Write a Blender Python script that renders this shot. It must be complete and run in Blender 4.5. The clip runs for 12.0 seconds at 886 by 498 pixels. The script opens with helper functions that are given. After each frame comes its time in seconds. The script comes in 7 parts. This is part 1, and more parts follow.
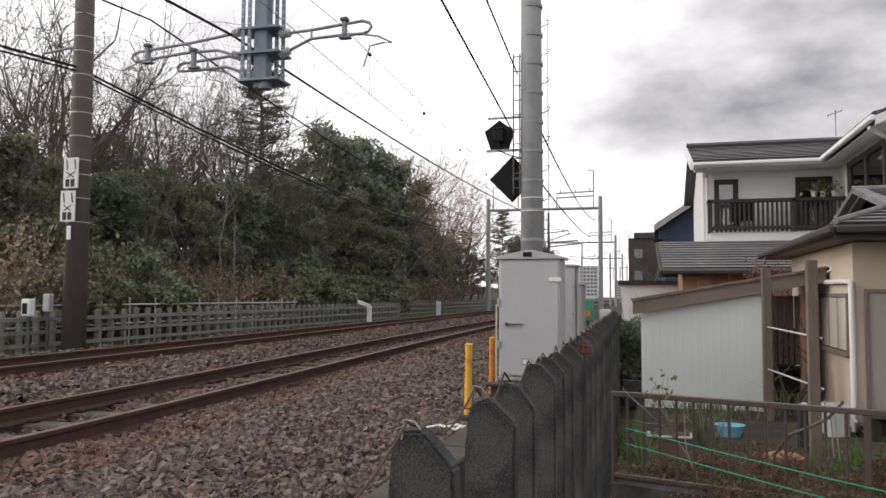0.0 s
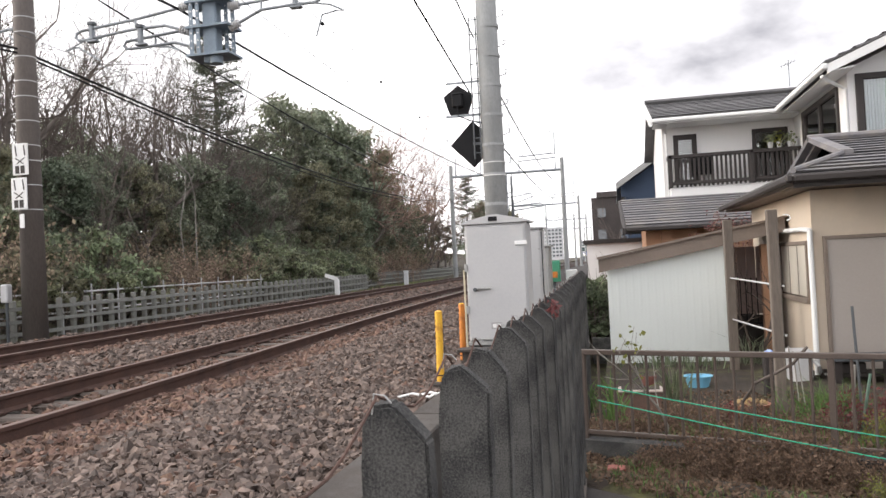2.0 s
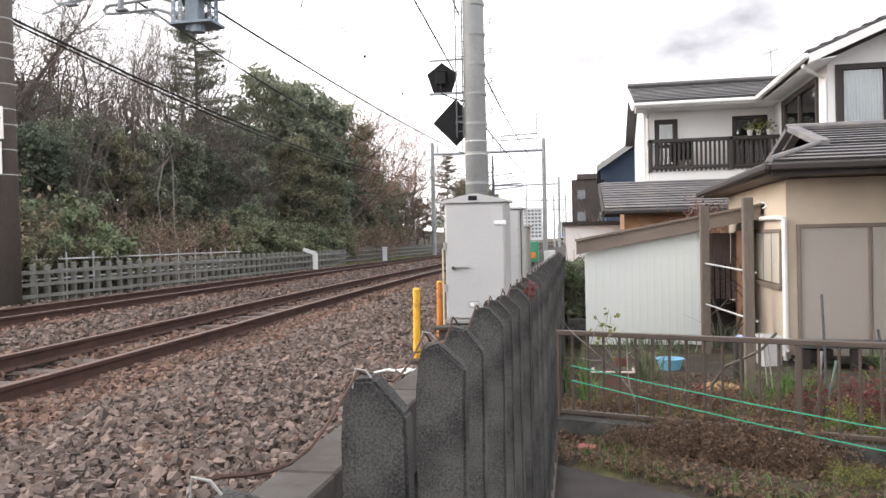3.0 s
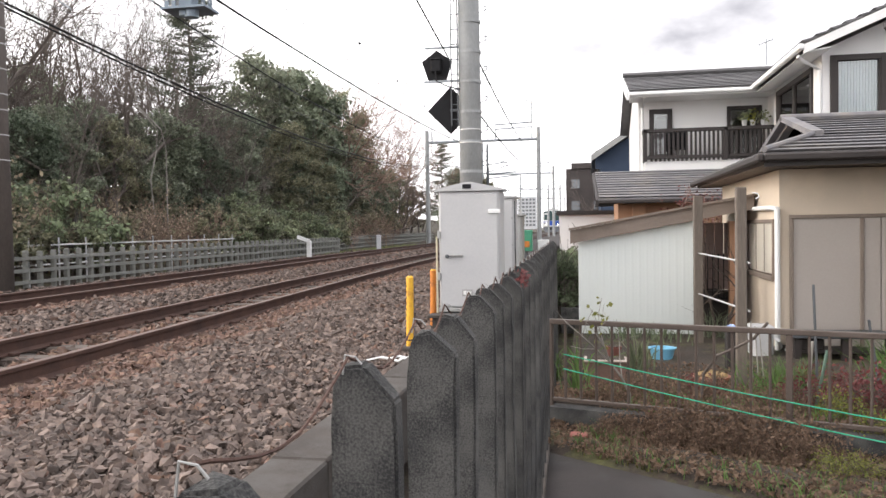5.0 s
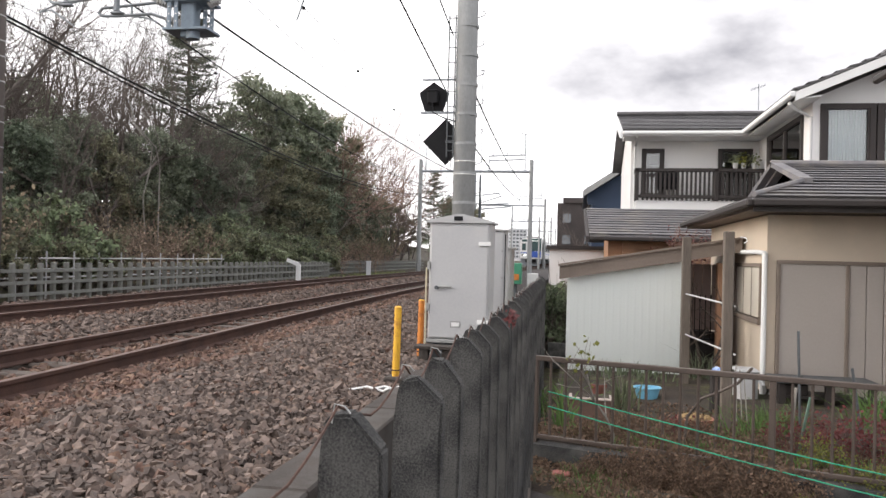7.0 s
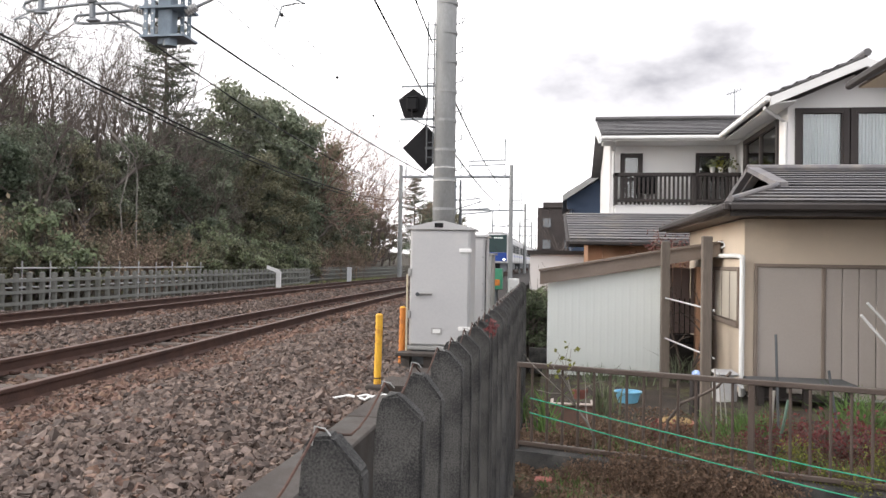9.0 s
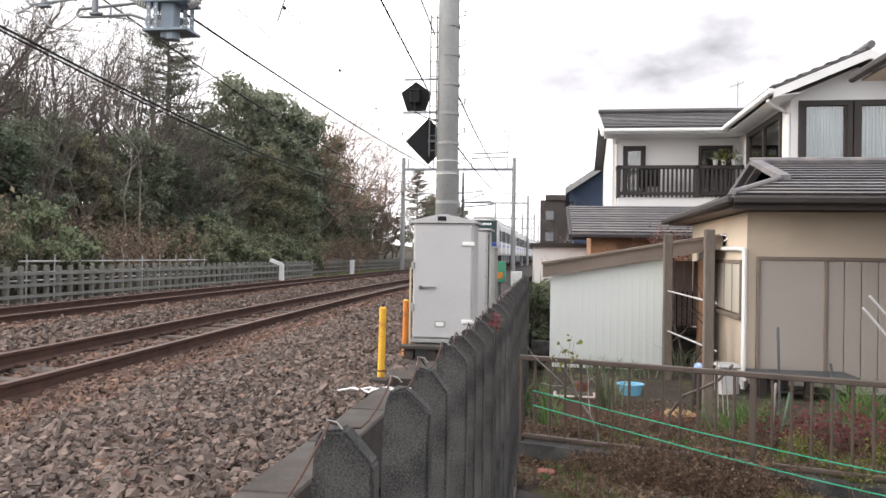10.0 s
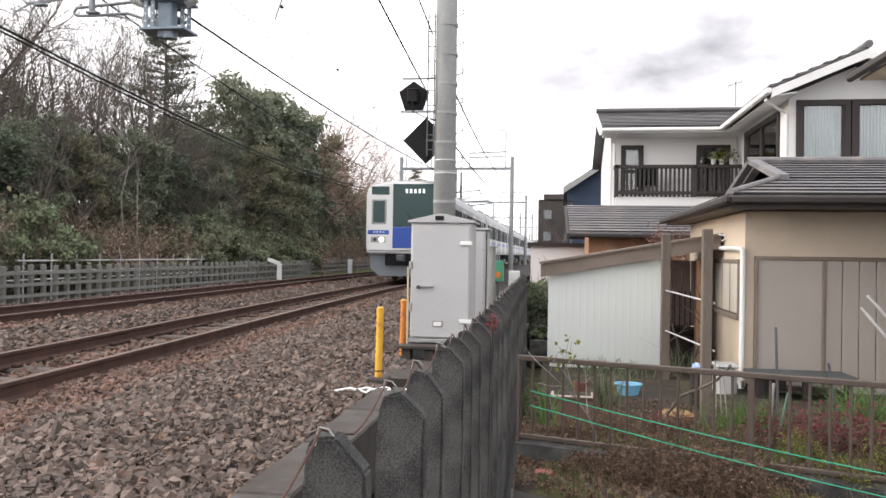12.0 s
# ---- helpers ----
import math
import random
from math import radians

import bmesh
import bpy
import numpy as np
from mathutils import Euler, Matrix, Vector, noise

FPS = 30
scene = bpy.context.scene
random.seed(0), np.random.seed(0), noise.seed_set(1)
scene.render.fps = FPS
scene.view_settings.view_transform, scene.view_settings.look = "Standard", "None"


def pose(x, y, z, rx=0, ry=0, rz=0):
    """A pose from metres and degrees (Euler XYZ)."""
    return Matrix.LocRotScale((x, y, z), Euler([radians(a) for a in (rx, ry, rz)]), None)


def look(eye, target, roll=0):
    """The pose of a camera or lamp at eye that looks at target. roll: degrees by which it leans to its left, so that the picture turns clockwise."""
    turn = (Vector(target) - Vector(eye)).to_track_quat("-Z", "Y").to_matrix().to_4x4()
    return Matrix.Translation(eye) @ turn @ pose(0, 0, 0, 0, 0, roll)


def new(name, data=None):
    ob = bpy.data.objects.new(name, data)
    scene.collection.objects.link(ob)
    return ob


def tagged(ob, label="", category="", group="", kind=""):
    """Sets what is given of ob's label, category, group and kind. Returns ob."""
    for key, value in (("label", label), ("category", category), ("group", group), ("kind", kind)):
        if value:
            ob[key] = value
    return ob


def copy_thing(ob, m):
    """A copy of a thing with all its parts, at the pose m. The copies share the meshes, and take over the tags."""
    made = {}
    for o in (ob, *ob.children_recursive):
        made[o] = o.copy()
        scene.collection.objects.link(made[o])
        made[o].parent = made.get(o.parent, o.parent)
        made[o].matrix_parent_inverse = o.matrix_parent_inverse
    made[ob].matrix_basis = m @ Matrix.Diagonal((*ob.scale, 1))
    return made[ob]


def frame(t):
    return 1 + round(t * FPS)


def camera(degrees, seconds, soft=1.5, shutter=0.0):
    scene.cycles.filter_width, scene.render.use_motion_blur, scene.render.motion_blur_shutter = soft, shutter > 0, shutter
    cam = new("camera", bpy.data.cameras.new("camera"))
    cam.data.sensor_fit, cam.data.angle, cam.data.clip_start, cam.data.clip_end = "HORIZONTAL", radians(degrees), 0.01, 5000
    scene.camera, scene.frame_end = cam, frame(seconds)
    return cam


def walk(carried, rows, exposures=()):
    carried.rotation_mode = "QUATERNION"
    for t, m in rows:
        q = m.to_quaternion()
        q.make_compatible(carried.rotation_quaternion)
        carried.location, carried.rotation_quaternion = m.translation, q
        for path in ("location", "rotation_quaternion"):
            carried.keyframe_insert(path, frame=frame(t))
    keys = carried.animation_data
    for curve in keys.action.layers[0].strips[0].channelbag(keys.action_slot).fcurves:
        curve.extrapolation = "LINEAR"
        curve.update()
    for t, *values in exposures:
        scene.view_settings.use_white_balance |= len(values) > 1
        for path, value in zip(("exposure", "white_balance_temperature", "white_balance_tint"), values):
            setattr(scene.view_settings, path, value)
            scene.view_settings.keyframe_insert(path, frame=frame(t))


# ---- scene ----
cam = camera(59.7, 12.0)
PATH = [
    (0, (0.118, 0.367, 0.97), (-0.403, 2.294, 1.092), 0.3),
    (0.5, (0.113, 0.4, 0.973), (-0.38, 2.334, 1.1), -0.6),
    (1, (0.109, 0.388, 0.973), (-0.38, 2.322, 1.112), -1.9),
    (1.5, (0.105, 0.396, 0.973), (-0.376, 2.335, 1.064), -2.5),
    (2, (0.111, 0.405, 0.968), (-0.326, 2.356, 1.006), -2.8),
    (2.5, (0.117, 0.389, 0.973), (-0.298, 2.346, 0.972), -2.1),
    (3, (0.115, 0.373, 0.973), (-0.271, 2.335, 0.951), -1.2),
    (3.5, (0.118, 0.374, 0.971), (-0.259, 2.337, 0.933), -1.0),
    (5.5, (0.119, 0.374, 0.972), (-0.248, 2.339, 0.919), -0.7),
    (6, (0.122, 0.361, 0.977), (-0.239, 2.328, 0.936), -0.3),
    (6.5, (0.122, 0.352, 0.985), (-0.234, 2.32, 0.95), 0.6),
    (7, (0.12, 0.347, 1.003), (-0.226, 2.316, 1.024), 1.5),
    (7.5, (0.115, 0.348, 1.006), (-0.209, 2.321, 1.044), 1.6),
    (9.5, (0.125, 0.333, 1.026), (-0.171, 2.311, 1.055), 0.9),
    (10, (0.122, 0.312, 1.029), (-0.182, 2.289, 1.045), 0.9),
    (10.5, (0.119, 0.322, 1.035), (-0.186, 2.299, 1.039), 1.1),
    (11, (0.123, 0.313, 1.037), (-0.183, 2.289, 1.039), 1.1),
    (11.5, (0.123, 0.329, 1.032), (-0.182, 2.306, 1.038), 1.0),
    (12, (0.124, 0.331, 1.034), (-0.175, 2.309, 1.048), 0.9),
]
EXPOSURE = [(0, -0.08), (1.0, 0.05), (1.5, 0.22), (2.0, 0.7), (2.5, 0.87), (3.5, 0.88), (6.5, 0.75), (7.0, 0.55), (7.5, 0.25), (9.5, 0.74), (12, 0.74)]
walk(cam, [(t, look(eye, target, roll)) for t, eye, target, roll in PATH], EXPOSURE)

# ---- world and light ----
world = bpy.data.worlds.new("sky")
scene.world = world
world.use_nodes = True
wn, wl = world.node_tree.nodes, world.node_tree.links
wn.clear()
w_out = wn.new("ShaderNodeOutputWorld")
w_bg = wn.new("ShaderNodeBackground")
w_sky = wn.new("ShaderNodeTexSky")
w_sky.sky_type, w_sky.sun_disc = "NISHITA", False
w_sky.sun_elevation, w_sky.sun_rotation = radians(21), radians(-100)
w_sky.air_density, w_sky.dust_density = 1.0, 1.5
w_co = wn.new("ShaderNodeTexCoord")
w_map = wn.new("ShaderNodeMapping")
w_map.inputs["Scale"].default_value = (1.0, 1.0, 2.0)
w_map.inputs["Location"].default_value = (0.35, 0.1, 0.2)
w_n1 = wn.new("ShaderNodeTexNoise")
w_n1.inputs["Scale"].default_value, w_n1.inputs["Detail"].default_value, w_n1.inputs["Roughness"].default_value = 1.7, 8, 0.5
w_n2 = wn.new("ShaderNodeTexNoise")
w_n2.inputs["Scale"].default_value, w_n2.inputs["Detail"].default_value = 3.4, 9
w_cover = wn.new("ShaderNodeValToRGB")          # where the cloud lets blue through
w_cover.color_ramp.elements[0].position, w_cover.color_ramp.elements[1].position = 0.33, 0.45
w_tone = wn.new("ShaderNodeValToRGB")           # thin bright to thick grey cloud
w_tone.color_ramp.elements[0].position, w_tone.color_ramp.elements[1].position = 0.40, 0.80
w_tone.color_ramp.elements[0].color = (10.5, 10.25, 10.35, 1)
w_tone.color_ramp.elements[1].color = (1.9, 1.88, 2.1, 1)
w_gain = wn.new("ShaderNodeMix")
w_gain.data_type, w_gain.blend_type = "RGBA", "MULTIPLY"
w_gain.inputs["Factor"].default_value = 1.0
w_gain.inputs["B"].default_value = (1.75, 1.55, 1.5, 1)
w_mix = wn.new("ShaderNodeMix")
w_mix.data_type = "RGBA"
wl.new(w_co.outputs["Generated"], w_map.inputs["Vector"])
wl.new(w_map.outputs["Vector"], w_n1.inputs["Vector"])
wl.new(w_map.outputs["Vector"], w_n2.inputs["Vector"])
w_dot = wn.new("ShaderNodeVectorMath")          # the cloud is thinner and brighter towards the sun
w_dot.operation = "DOT_PRODUCT"
w_dot.inputs[1].default_value = (-1.0, 0.1, 0.2)
w_sum = wn.new("ShaderNodeMath")
w_sum.operation = "MULTIPLY_ADD"
w_sum.inputs[1].default_value = -0.11
wl.new(w_co.outputs["Generated"], w_dot.inputs[0])
wl.new(w_dot.outputs["Value"], w_sum.inputs[0])
wl.new(w_n2.outputs["Fac"], w_sum.inputs[2])
w_bank = wn.new("ShaderNodeVectorMath")         # a heavy grey bank hangs over the houses
w_bank.operation = "DISTANCE"
w_bank.inputs[1].default_value = (0.17, 0.91, 0.38)
w_near = wn.new("ShaderNodeMapRange")
w_near.inputs["From Min"].default_value, w_near.inputs["From Max"].default_value = 0.40, 0.10
w_near.inputs["To Min"].default_value, w_near.inputs["To Max"].default_value = 0.0, 0.29
w_thick = wn.new("ShaderNodeMath")
w_thick.operation = "ADD"
wl.new(w_co.outputs["Generated"], w_bank.inputs[0])
wl.new(w_bank.outputs["Value"], w_near.inputs["Value"])
wl.new(w_near.outputs[0], w_thick.inputs[0])
wl.new(w_sum.outputs[0], w_thick.inputs[1])
wl.new(w_thick.outputs[0], w_tone.inputs["Fac"])
w_all = wn.new("ShaderNodeMath")
w_all.operation = "ADD"
wl.new(w_near.outputs[0], w_all.inputs[0])
wl.new(w_n1.outputs["Fac"], w_all.inputs[1])
wl.new(w_all.outputs[0], w_cover.inputs["Fac"])
wl.new(w_sky.outputs["Color"], w_gain.inputs["A"])
wl.new(w_gain.outputs["Result"], w_mix.inputs["A"])
wl.new(w_tone.outputs["Color"], w_mix.inputs["B"])
wl.new(w_cover.outputs["Color"], w_mix.inputs["Factor"])
wl.new(w_mix.outputs["Result"], w_bg.inputs["Color"])
w_bg.inputs["Strength"].default_value = 0.16
wl.new(w_bg.outputs["Background"], w_out.inputs["Surface"])

sun = new("sun", bpy.data.lights.new("sun", "SUN"))
sun.data.energy, sun.data.angle, sun.data.color = 1.7, radians(30), (1.0, 0.93, 0.85)
sun.matrix_basis = look((0, 0, 0), (math.sin(radians(100)), -math.cos(radians(100)), -0.38))


# ---- materials ----
def mat(name, col, col2=None, rough=0.8, metal=0.0, scale=6.0, fine=60.0, bump=0.25, stain=None, island=0.0, each=0.0, spec=0.5, stretch=(1, 1, 1), contrast=0.5, tint=0.0):
    """A surface with broad variation, fine grain, relief and optional stains of their own colour."""
    m = bpy.data.materials.new(name)
    m.use_nodes = True
    n, l = m.node_tree.nodes, m.node_tree.links
    b = n["Principled BSDF"]
    b.inputs["Roughness"].default_value, b.inputs["Metallic"].default_value = rough, metal
    b.inputs["Specular IOR Level"].default_value = spec
    if col2 is None:
        col2 = tuple(c * 0.72 for c in col)
    co, mp = n.new("ShaderNodeTexCoord"), n.new("ShaderNodeMapping")
    mp.inputs["Scale"].default_value = stretch
    l.new(co.outputs["Object"], mp.inputs["Vector"])
    big, small = n.new("ShaderNodeTexNoise"), n.new("ShaderNodeTexNoise")
    big.inputs["Scale"].default_value, big.inputs["Detail"].default_value = scale, 5
    small.inputs["Scale"].default_value, small.inputs["Detail"].default_value = fine, 3
    l.new(mp.outputs["Vector"], big.inputs["Vector"])
    l.new(mp.outputs["Vector"], small.inputs["Vector"])
    add = n.new("ShaderNodeMath")
    add.operation = "MULTIPLY_ADD"
    add.inputs[1].default_value = 0.45
    l.new(small.outputs["Fac"], add.inputs[0])
    half = n.new("ShaderNodeMath")
    half.operation = "MULTIPLY"
    half.inputs[1].default_value = 0.55
    l.new(big.outputs["Fac"], half.inputs[0])
    l.new(half.outputs[0], add.inputs[2])
    ramp = n.new("ShaderNodeValToRGB")
    ramp.color_ramp.elements[0].position, ramp.color_ramp.elements[1].position = 0.5 - contrast * 0.4, 0.5 + contrast * 0.4
    ramp.color_ramp.elements[0].color, ramp.color_ramp.elements[1].color = (*col2, 1), (*col, 1)
    l.new(add.outputs[0], ramp.inputs["Fac"])
    last = ramp.outputs["Color"]
    if stain:
        s = n.new("ShaderNodeTexNoise")
        s.inputs["Scale"].default_value, s.inputs["Detail"].default_value = scale * 0.6, 9
        s.inputs["Roughness"].default_value = 0.7
        l.new(mp.outputs["Vector"], s.inputs["Vector"])
        sr = n.new("ShaderNodeValToRGB")
        sr.color_ramp.elements[0].position, sr.color_ramp.elements[1].position = 0.5, 0.66
        l.new(s.outputs["Fac"], sr.inputs["Fac"])
        mx = n.new("ShaderNodeMix")
        mx.data_type = "RGBA"
        mx.inputs["B"].default_value = (*stain, 1)
        l.new(sr.outputs["Color"], mx.inputs["Factor"])
        l.new(last, mx.inputs["A"])
        last = mx.outputs["Result"]
    if island or each:
        g = n.new("ShaderNodeNewGeometry") if island else n.new("ShaderNodeObjectInfo")
        island = island or each
        mr = n.new("ShaderNodeMapRange")
        mr.inputs["To Min"].default_value, mr.inputs["To Max"].default_value = 1 - island, 1 + island
        l.new(g.outputs["Random" if each else "Random Per Island"], mr.inputs["Value"])
        hs = n.new("ShaderNodeHueSaturation")
        l.new(mr.outputs[0], hs.inputs["Value"])
        l.new(last, hs.inputs["Color"])
        last = hs.outputs["Color"]
    if tint:
        g = n.new("ShaderNodeObjectInfo")
        hr, vr = n.new("ShaderNodeMapRange"), n.new("ShaderNodeMapRange")
        hr.inputs["To Min"].default_value, hr.inputs["To Max"].default_value = 0.5 - tint * 0.08, 0.5 + tint * 0.10
        wrap = n.new("ShaderNodeMath")
        wrap.operation = "FRACT"
        times = n.new("ShaderNodeMath")
        times.operation = "MULTIPLY"
        times.inputs[1].default_value = 7.3
        l.new(g.outputs["Random"], times.inputs[0])
        l.new(times.outputs[0], wrap.inputs[0])
        vr.inputs["To Min"].default_value, vr.inputs["To Max"].default_value = 1 - tint, 1 + tint
        l.new(g.outputs["Random"], hr.inputs["Value"])
        l.new(wrap.outputs[0], vr.inputs["Value"])
        hs = n.new("ShaderNodeHueSaturation")
        l.new(hr.outputs[0], hs.inputs["Hue"])
        l.new(vr.outputs[0], hs.inputs["Value"])
        l.new(last, hs.inputs["Color"])
        last = hs.outputs["Color"]
    l.new(last, b.inputs["Base Color"])
    if bump:
        bp = n.new("ShaderNodeBump")
        bp.inputs["Strength"].default_value, bp.inputs["Distance"].default_value = bump, 0.02
        l.new(add.outputs[0], bp.inputs["Height"])
        l.new(bp.outputs["Normal"], b.inputs["Normal"])
    return m


def leafy(m, share=0.5):
    """Lets part of the light through a leaf surface."""
    n, l = m.node_tree.nodes, m.node_tree.links
    b = n["Principled BSDF"]
    src = b.inputs["Base Color"].links[0].from_socket
    t, mx = n.new("ShaderNodeBsdfTranslucent"), n.new("ShaderNodeMixShader")
    mx.inputs[0].default_value = share
    l.new(src, t.inputs["Color"])
    l.new(b.outputs[0], mx.inputs[1])
    l.new(t.outputs[0], mx.inputs[2])
    l.new(mx.outputs[0], n["Material Output"].inputs["Surface"])
    return m


def glow(name, col, strength):
    m = bpy.data.materials.new(name)
    m.use_nodes = True
    b = m.node_tree.nodes["Principled BSDF"]
    b.inputs["Emission Color"].default_value, b.inputs["Emission Strength"].default_value = (*col, 1), strength
    return m


def glass(name, tint, rough=0.04, spec=0.8):
    m = bpy.data.materials.new(name)
    m.use_nodes = True
    b = m.node_tree.nodes["Principled BSDF"]
    b.inputs["Base Color"].default_value, b.inputs["Roughness"].default_value = (*tint, 1), rough
    b.inputs["Specular IOR Level"].default_value = spec
    return m


M_CONC = mat("old_concrete", (0.0787, 0.0766, 0.0724), (0.019, 0.019, 0.0195), 0.95, scale=9, fine=340, bump=0.3, stain=(0.045, 0.047, 0.05), contrast=0.2, each=0.15)
M_SLAB = mat("trough_concrete", (0.071, 0.0584, 0.0504), (0.0284, 0.0238, 0.021), 0.95, scale=3, fine=110, bump=0.4, stain=(0.075, 0.07, 0.065))
M_PCONC = mat("pole_concrete", (0.344, 0.353, 0.353), (0.238, 0.246, 0.246), 0.8, scale=3, fine=40, bump=0.15, stain=(0.24, 0.25, 0.25), stretch=(1, 1, 0.4))
M_LPOLE = mat("brown_pole", (0.136, 0.116, 0.104), (0.08, 0.068, 0.0624), 0.85, scale=2, fine=40, bump=0.3, stretch=(1, 1, 0.3))
M_RAIL = mat("rusted_rail", (0.0978, 0.0527, 0.0399), (0.0425, 0.0272, 0.0238), 0.85, metal=0.0, spec=0.25, scale=4, fine=80, bump=0.25)
M_HEAD = mat("rail_head", (0.16, 0.1, 0.08), (0.08, 0.0528, 0.044), 0.6, metal=0.25, scale=3, fine=60, bump=0.05)
M_SLEEP = mat("sleeper", (0.12, 0.096, 0.08), (0.064, 0.0512, 0.044), 0.9, scale=5, fine=60, bump=0.4)
# bed colour is darkened to paint the shade in the gaps between stones
M_BED = mat("ballast_bed_gap_shade", (0.042, 0.0336, 0.0297), (0.0123, 0.0101, 0.00896), 0.95, scale=9, fine=22, bump=1.0, contrast=0.7)
M_STONE = mat("ballast_stone", (0.152, 0.115, 0.0978), (0.0726, 0.0548, 0.0472), 0.9, scale=14, fine=70, bump=0.3, island=0.55, stain=(0.17, 0.125, 0.10))
M_RUSTY = mat("rust_stained_stone", (0.171, 0.104, 0.0797), (0.088, 0.0526, 0.0404), 0.9, scale=14, fine=70, bump=0.3, island=0.5, stain=(0.19, 0.125, 0.085))
M_SOIL = mat("soil", (0.051, 0.0357, 0.0245), (0.0153, 0.0112, 0.00867), 0.95, scale=3.2, fine=45, bump=1.0, stain=(0.085, 0.088, 0.03))
M_ASPH = mat("asphalt", (0.0387, 0.032, 0.0298), (0.0141, 0.0115, 0.011), 0.9, scale=3, fine=120, bump=0.5, contrast=0.4, stain=(0.038, 0.036, 0.035))
M_PLASTER = mat("white_render", (0.757, 0.748, 0.739), (0.704, 0.695, 0.686), 0.9, scale=1.5, fine=120, bump=0.12)
M_BEIGE = mat("beige_render", (0.568, 0.482, 0.387), (0.507, 0.43, 0.344), 0.9, scale=1.5, fine=160, bump=0.2, stain=(0.61, 0.51, 0.40))
M_OCHRE = mat("ochre_render", (0.425, 0.246, 0.153), (0.357, 0.196, 0.119), 0.9, scale=1.5, fine=100, bump=0.2)
M_NAVY = mat("navy_siding", (0.045, 0.07, 0.12), (0.03, 0.05, 0.09), 0.7, scale=2, fine=60, bump=0.1)
M_SLATE = mat("grey_slate", (0.166, 0.16, 0.166), (0.0978, 0.0935, 0.1), 0.7, scale=2.5, fine=50, bump=0.25, stain=(0.19, 0.175, 0.16), each=0.22)
M_TILE = mat("dark_tile", (0.128, 0.123, 0.125), (0.0595, 0.0578, 0.0595), 0.5, scale=2.5, fine=50, bump=0.25, each=0.45)
M_DKWOOD = mat("dark_brown_wood", (0.032, 0.024, 0.022), (0.018, 0.014, 0.013), 0.6, scale=3, fine=50, bump=0.15)
M_WHITE = mat("white_paint", (0.78, 0.78, 0.77), (0.66, 0.66, 0.65), 0.55, scale=2, fine=50, bump=0.05)
M_CAB = mat("cabinet_paint", (0.448, 0.448, 0.448), (0.4, 0.4, 0.408), 0.5, scale=2, fine=40, bump=0.05, stain=(0.47, 0.46, 0.45))
M_PALEC = mat("yellowed_plastic", (0.52, 0.46, 0.33), (0.44, 0.38, 0.27), 0.6)
M_CABG = mat("grey_metal", (0.36, 0.36, 0.35), (0.26, 0.26, 0.25), 0.5, metal=0.3, scale=3, fine=60, bump=0.1)
M_STEEL = mat("galvanised_steel", (0.32, 0.344, 0.36), (0.232, 0.248, 0.264), 0.5, metal=0.55, scale=4, fine=60, bump=0.1)
M_DSTEEL = mat("dark_steel", (0.10, 0.11, 0.12), (0.06, 0.065, 0.07), 0.5, metal=0.3, scale=4, fine=60, bump=0.1)
M_BLACK = mat("black_rubber", (0.02, 0.02, 0.022), (0.012, 0.012, 0.013), 0.7, scale=4, fine=60, bump=0.05, spec=0.15)
M_YEL = mat("yellow_paint", (0.75, 0.43, 0.03), (0.62, 0.33, 0.03), 0.6, scale=8, fine=60, bump=0.15, stain=(0.30, 0.10, 0.03))
M_ORA = mat("orange_paint", (0.60, 0.22, 0.03), (0.50, 0.16, 0.03), 0.65, scale=8, fine=60, bump=0.15, stain=(0.20, 0.07, 0.03))
M_BRAIL = mat("bronze_railing", (0.104, 0.08, 0.068), (0.064, 0.048, 0.04), 0.45, metal=0.3, scale=5, fine=80, bump=0.1)
M_WOOD = mat("weathered_wood", (0.17, 0.14, 0.115), (0.0935, 0.0765, 0.0638), 0.9, scale=5, fine=60, bump=0.5, stretch=(1, 1, 0.15))
M_FASCIA = mat("brown_fascia", (0.225, 0.18, 0.149), (0.153, 0.122, 0.099), 0.8, scale=3, fine=50, bump=0.2)
M_SHED = mat("pale_corrugated", (0.688, 0.722, 0.697), (0.636, 0.671, 0.645), 0.5, scale=1.2, fine=40, bump=0.05)
M_SHUT = mat("taupe_shutter", (0.37, 0.33, 0.299), (0.334, 0.299, 0.268), 0.5, scale=1.5, fine=40, bump=0.05)
M_GLASS = glass("window_glass", (0.10, 0.11, 0.12))
M_CURT = mat("white_curtain", (0.82, 0.86, 0.88), (0.62, 0.67, 0.70), 0.9, scale=3, fine=30, bump=0.2, stretch=(6, 6, 0.3))
M_FARW = mat("dark_cladding", (0.085, 0.07, 0.065), (0.05, 0.042, 0.04), 0.8, scale=1.5, fine=20, bump=0.2)
M_FARC = mat("far_concrete", (0.55, 0.56, 0.58), (0.48, 0.49, 0.51), 0.9, scale=0.3, fine=4, bump=0.0)


# ---- building helpers ----
ORG = {}


def thing(name, loc, label, category, group="", kind=""):
    ob = new(name)
    ob.location = loc
    ORG[ob] = Vector(loc)
    ob.empty_display_size = 0.1
    return tagged(ob, label, category, group, kind)


def mesh_of(name, bm, material, origin=None, smooth=False):
    if origin is not None:
        bmesh.ops.translate(bm, verts=bm.verts, vec=-Vector(origin))
    me = bpy.data.meshes.new(name)
    bm.to_mesh(me)
    bm.free()
    me.materials.append(material)
    if smooth:
        me.shade_smooth()
    return me


def part(name, bm, material, parent, label="", smooth=False):
    ob = new(name, mesh_of(name, bm, material, ORG[parent], smooth))
    ob.parent = parent
    ORG[ob] = ORG[parent]
    if label:
        ob["label"] = label
    return ob


